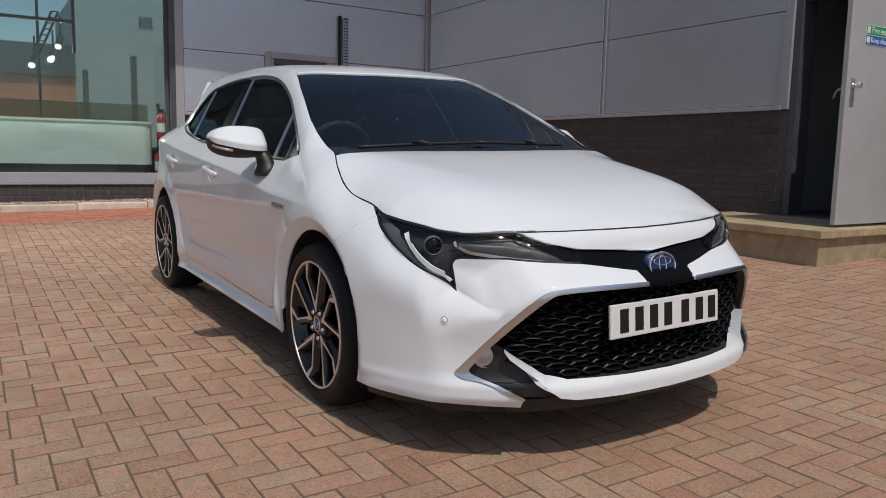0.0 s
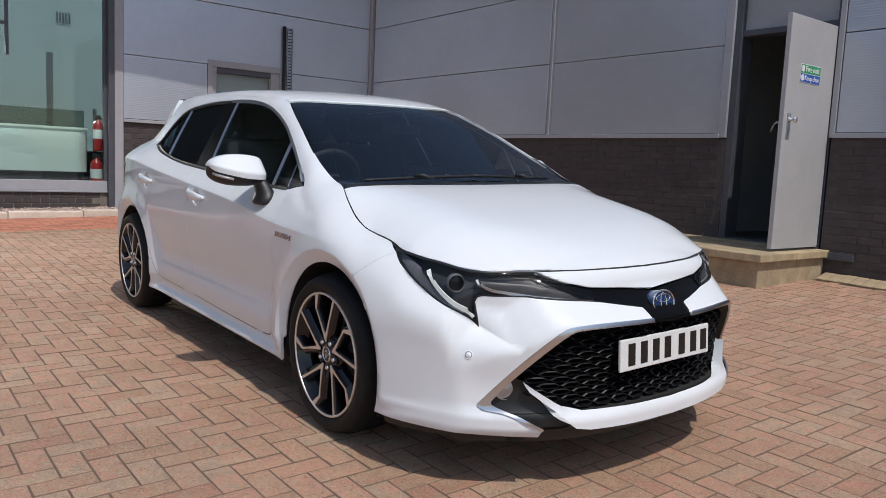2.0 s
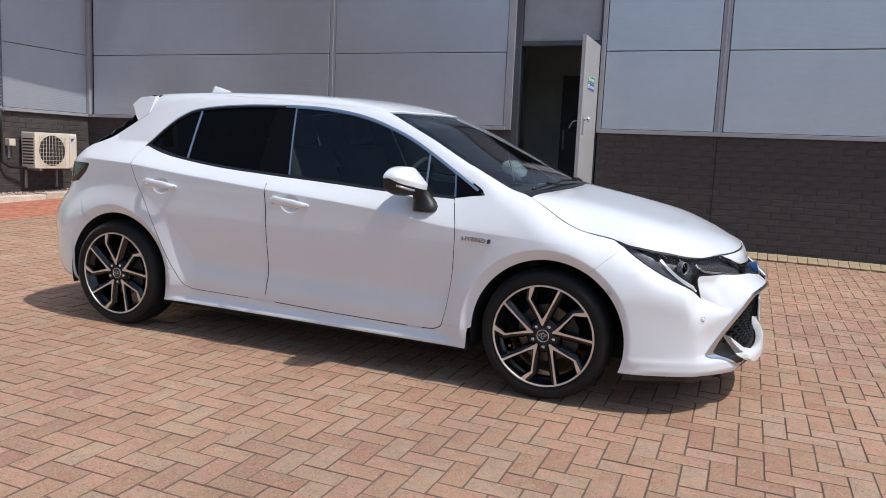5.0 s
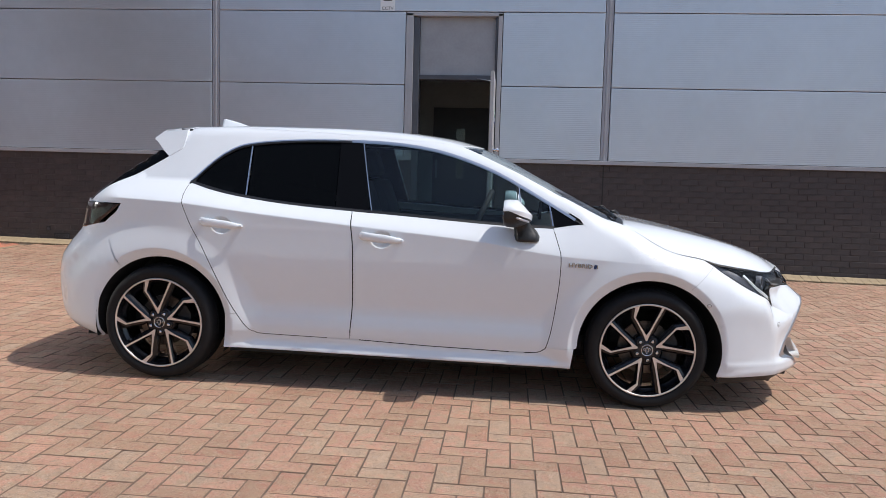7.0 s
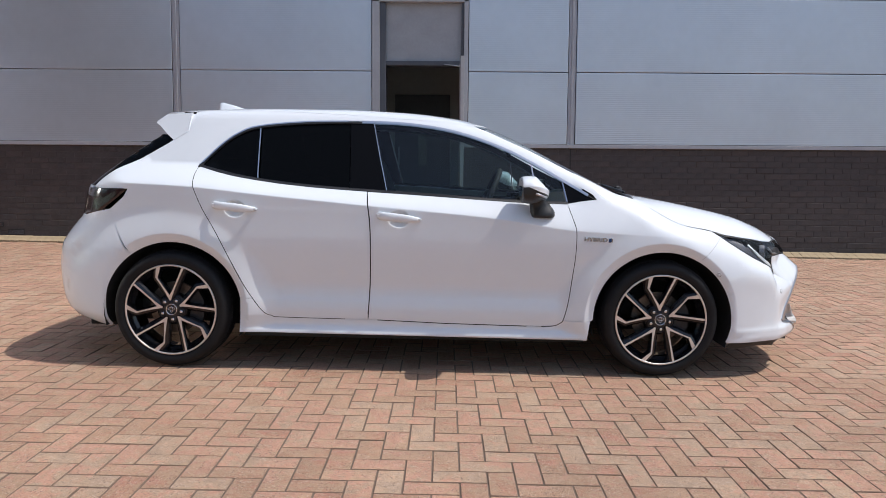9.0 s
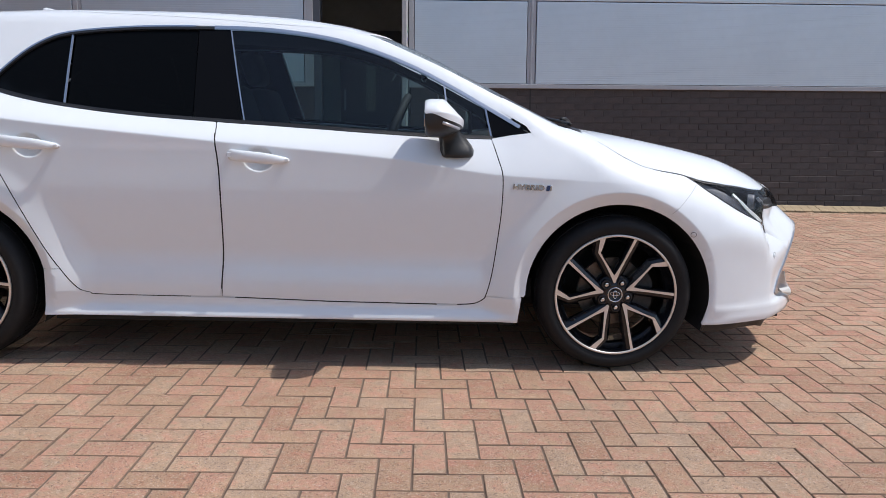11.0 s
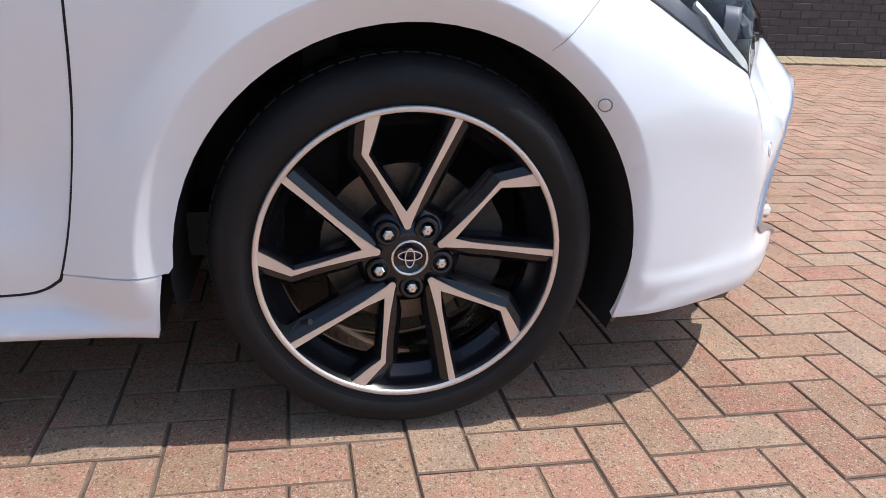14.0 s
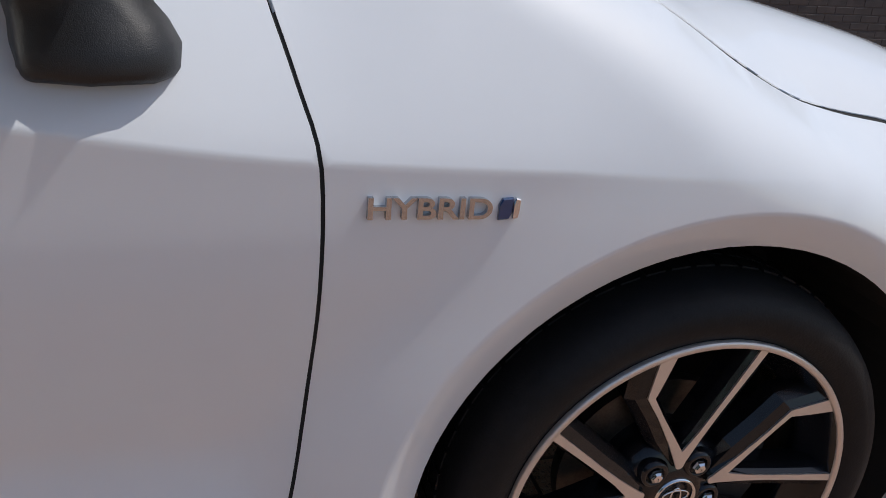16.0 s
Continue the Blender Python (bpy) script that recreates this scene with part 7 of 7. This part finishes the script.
while x < 8.0:
    if not -2.65 < x < -0.80:
        ob = new("edging_block", eb)
        ob.parent = edge_row
        ob.matrix_local = Matrix.Translation((x, WALL_Y - 0.105, float(ground_z(x, 4.93)) + 0.012 + rnd.uniform(-0.002, 0.002))) @ Euler((radians(15), radians(0.785), rnd.uniform(-0.02, 0.02))).to_matrix().to_4x4()
    x += 0.103

# kerb, gravel bed and red strip in front of the short wall
KX = -8.72
kerb_row = thing("kerb", "pale concrete kerb stones in front of the gravel", "kerb", kind="structure")
y = -9.0
while y < WALL_Y - 0.3:
    z = float(ground_z(KX, y + 0.45))
    ob = part("kerb_stone", box(KX - 0.125, KX, y + 0.004, y + 0.911, z - 0.1, z + 0.085, 0.014), KERB, kerb_row)
    y += 0.915
gravel_bed = thing("gravel_bed", "pinkish gravel strip at the foot of the walls", "gravel", kind="stuff")
verts, faces = [], []
for _ in range(9000):
    gy, gx = rnd.uniform(-7, WALL_Y - 0.02), rnd.uniform(GX + 0.01 if rnd.random() < 0.5 else WALL_X - 0.02, KX - 0.13)
    z = float(ground_z(KX, gy)) + 0.062 + rnd.uniform(-0.008, 0.008) + max(0, (KX - gx - 0.2)) * 0.08
    r = rnd.uniform(0.008, 0.019)
    base = len(verts)
    for d in ((1, 0, 0), (-1, 0, 0), (0, 1, 0), (0, -1, 0), (0, 0, 1), (0, 0, -1)):
        k = r * rnd.uniform(0.7, 1.2)
        verts.append((gx + d[0] * k + rnd.uniform(-0.003, 0.003), gy + d[1] * k, z + d[2] * k * 0.7))
    faces += [[base + q for q in f] for f in ((0, 2, 4), (2, 1, 4), (1, 3, 4), (3, 0, 4), (2, 0, 5), (1, 2, 5), (3, 1, 5), (0, 3, 5))]
me = bpy.data.meshes.new("pebbles")
me.from_pydata(verts, [], faces)
me.materials.append(GRAVEL)
tagged(new("pebbles", me), kind="stuff").parent = gravel_bed
bm = bmesh.new()
for y0 in np.arange(-9, WALL_Y, 1.0):
    z0, z1 = float(ground_z(KX, y0)) + 0.05, float(ground_z(KX, y0 + 1)) + 0.05
    bm.faces.new([bm.verts.new(q) for q in ((GX - 0.05, y0, z0 + 0.02), (KX - 0.1, y0, z0), (KX - 0.1, min(y0 + 1, WALL_Y), z1), (GX - 0.05, min(y0 + 1, WALL_Y), z1 + 0.02))])
part("gravel_base", bm, JOINT_SAND, gravel_bed)


# small things on the long wall: a sealant joint and two air vents
part("movement_joint", box(0.457, 0.473, WALL_Y - 0.0112, WALL_Y - 0.002, 0.12, TRIM_Z - 0.046), CABLE, wall_north, "dark sealant joint")
for x0, z0, w, h in ((-6.95, 0.30, 0.225, 0.075), (-7.06, 0.40, 0.06, 0.065)):
    vent = thing("air_brick", "dark slotted air brick low in the brick plinth", "vent", group="air bricks")
    part("frame", box(x0, x0 + w, WALL_Y - 0.016, WALL_Y - 0.004, z0, z0 + h, 0.003), CABLE, vent)
    for k in range(4):
        z = z0 + 0.010 + k * (h - 0.02) / 4
        part("slat", box(x0 + 0.012, x0 + w - 0.012, WALL_Y - 0.021, WALL_Y - 0.0165, z, z + 0.006), FRAME_DARK, vent)


# ---- paving: clay blocks in a herringbone, joints open by a few millimetres ----
L, W, GAP = 0.2, 0.1, 0.0034


def block_mesh(name, mat, l, w, h=0.03, b=0.0025):
    bm = box(-l / 2, l / 2, -w / 2, w / 2, -h, 0, 0)
    top = [e for e in bm.edges if all(v.co.z > -0.001 for v in e.verts)]
    bmesh.ops.bevel(bm, geom=top, offset=b, segments=1, affect="EDGES")
    for f in bm.faces:
        f.material_index = 0 if f.normal.z > 0.95 else 1  # the bevelled edge and the sides have a darker brown
    me = bpy.data.meshes.new(name)
    bm.to_mesh(me)
    bm.free()
    me.materials.append(mat)
    me.materials.append(EDGE_DARK)
    return me


def herringbone(x0, x1, y0, y1):
    """Centres and turns of the blocks of a 90 degree herringbone that fills a rectangle."""
    n = int(max(x1 - x0, y1 - y0) / W) + 8
    for i in range(-n, n):
        for j in range(-n, n):
            # one lying and one standing block repeat along (W, W) and (4 W, 0)
            ox, oy = x0 + (i + 4 * j) * W, y0 + i * W
            for cx, cy, turn in ((ox + W, oy + W / 2, 0), (ox + 3.5 * W, oy + W, 90)):
                if x0 <= cx <= x1 and y0 <= cy <= y1:
                    yield cx, cy, turn


pavement = thing("pavement", "herringbone clay block paving in mixed reds and buffs", "pavement", kind="structure")
block = block_mesh("paver", PAVER, L - GAP, W - GAP)
near, far = [], []
rnd = random.Random(4)
for cx, cy, turn in herringbone(-7.1, 9.0, -9.0, 4.83):
    (near if -1.9 < cx < 1.7 and -2.15 < cy < -0.95 else far).append((cx, cy, turn))
for cx, cy, turn in near[:320]:
    ob = new("paver", block)
    ob.parent = pavement
    z = float(ground_z(cx, cy))
    ob.matrix_local = Matrix.Translation((cx, cy, z + rnd.uniform(-0.0015, 0.0015))) @ Euler((radians(1.09) + rnd.uniform(-0.005, 0.005), radians(0.785) + rnd.uniform(-0.005, 0.005), 0)).to_matrix().to_4x4() @ Matrix.Rotation(radians(turn) + rnd.uniform(-0.008, 0.008), 4, "Z")


def joined(name, mesh_like, rows, mat, parent, label=""):
    """Many alike pieces in one mesh."""
    pv = np.array([v.co[:] for v in mesh_like.vertices])
    pf = [list(p.vertices) for p in mesh_like.polygons]
    verts, faces = [], []
    for cx, cy, cz, turn in rows:
        c, s = math.cos(radians(turn)), math.sin(radians(turn))
        q = np.stack([cx + pv[:, 0] * c - pv[:, 1] * s, cy + pv[:, 0] * s + pv[:, 1] * c, pv[:, 2]], -1)
        q[:, 2] += ground_z(q[:, 0], q[:, 1]) + cz
        base = len(verts)
        verts += q.tolist()
        faces += [[base + k for k in f] for f in pf]
    me = bpy.data.meshes.new(name)
    me.from_pydata(verts, [], faces)
    me.materials.append(mat)
    me.materials.append(EDGE_DARK)
    me.polygons.foreach_set("material_index", [p.material_index for p in mesh_like.polygons] * len(rows))
    ob = new(name, me)
    ob.parent = parent
    return tagged(ob, label, kind="stuff")


joined("further_pavers", block, [(cx, cy, rnd.uniform(-0.0015, 0.0015), t + rnd.uniform(-0.5, 0.5)) for cx, cy, t in far + near[320:]], PAVER_FAR, pavement)
# the red strip by the kerb, edged with pale blocks
strip_rows = []
x = KX + 0.055
while x < -7.25:
    y, odd = -8.0, int((x - KX) / 0.1) % 2
    while y < 4.75:
        strip_rows.append((x, y + odd * 0.1, rnd.uniform(-0.001, 0.001), 90))
        y += 0.2
    x += 0.1
joined("red_strip_pavers", block, strip_rows, RED_PAVER, pavement)
pale_rows, y = [], -8.0
while y < 4.75:
    pale_rows.append((-7.17, y, 0.0, 90))
    y += 0.2
joined("pale_edge_pavers", block, pale_rows, EDGE_BLOCK, pavement)
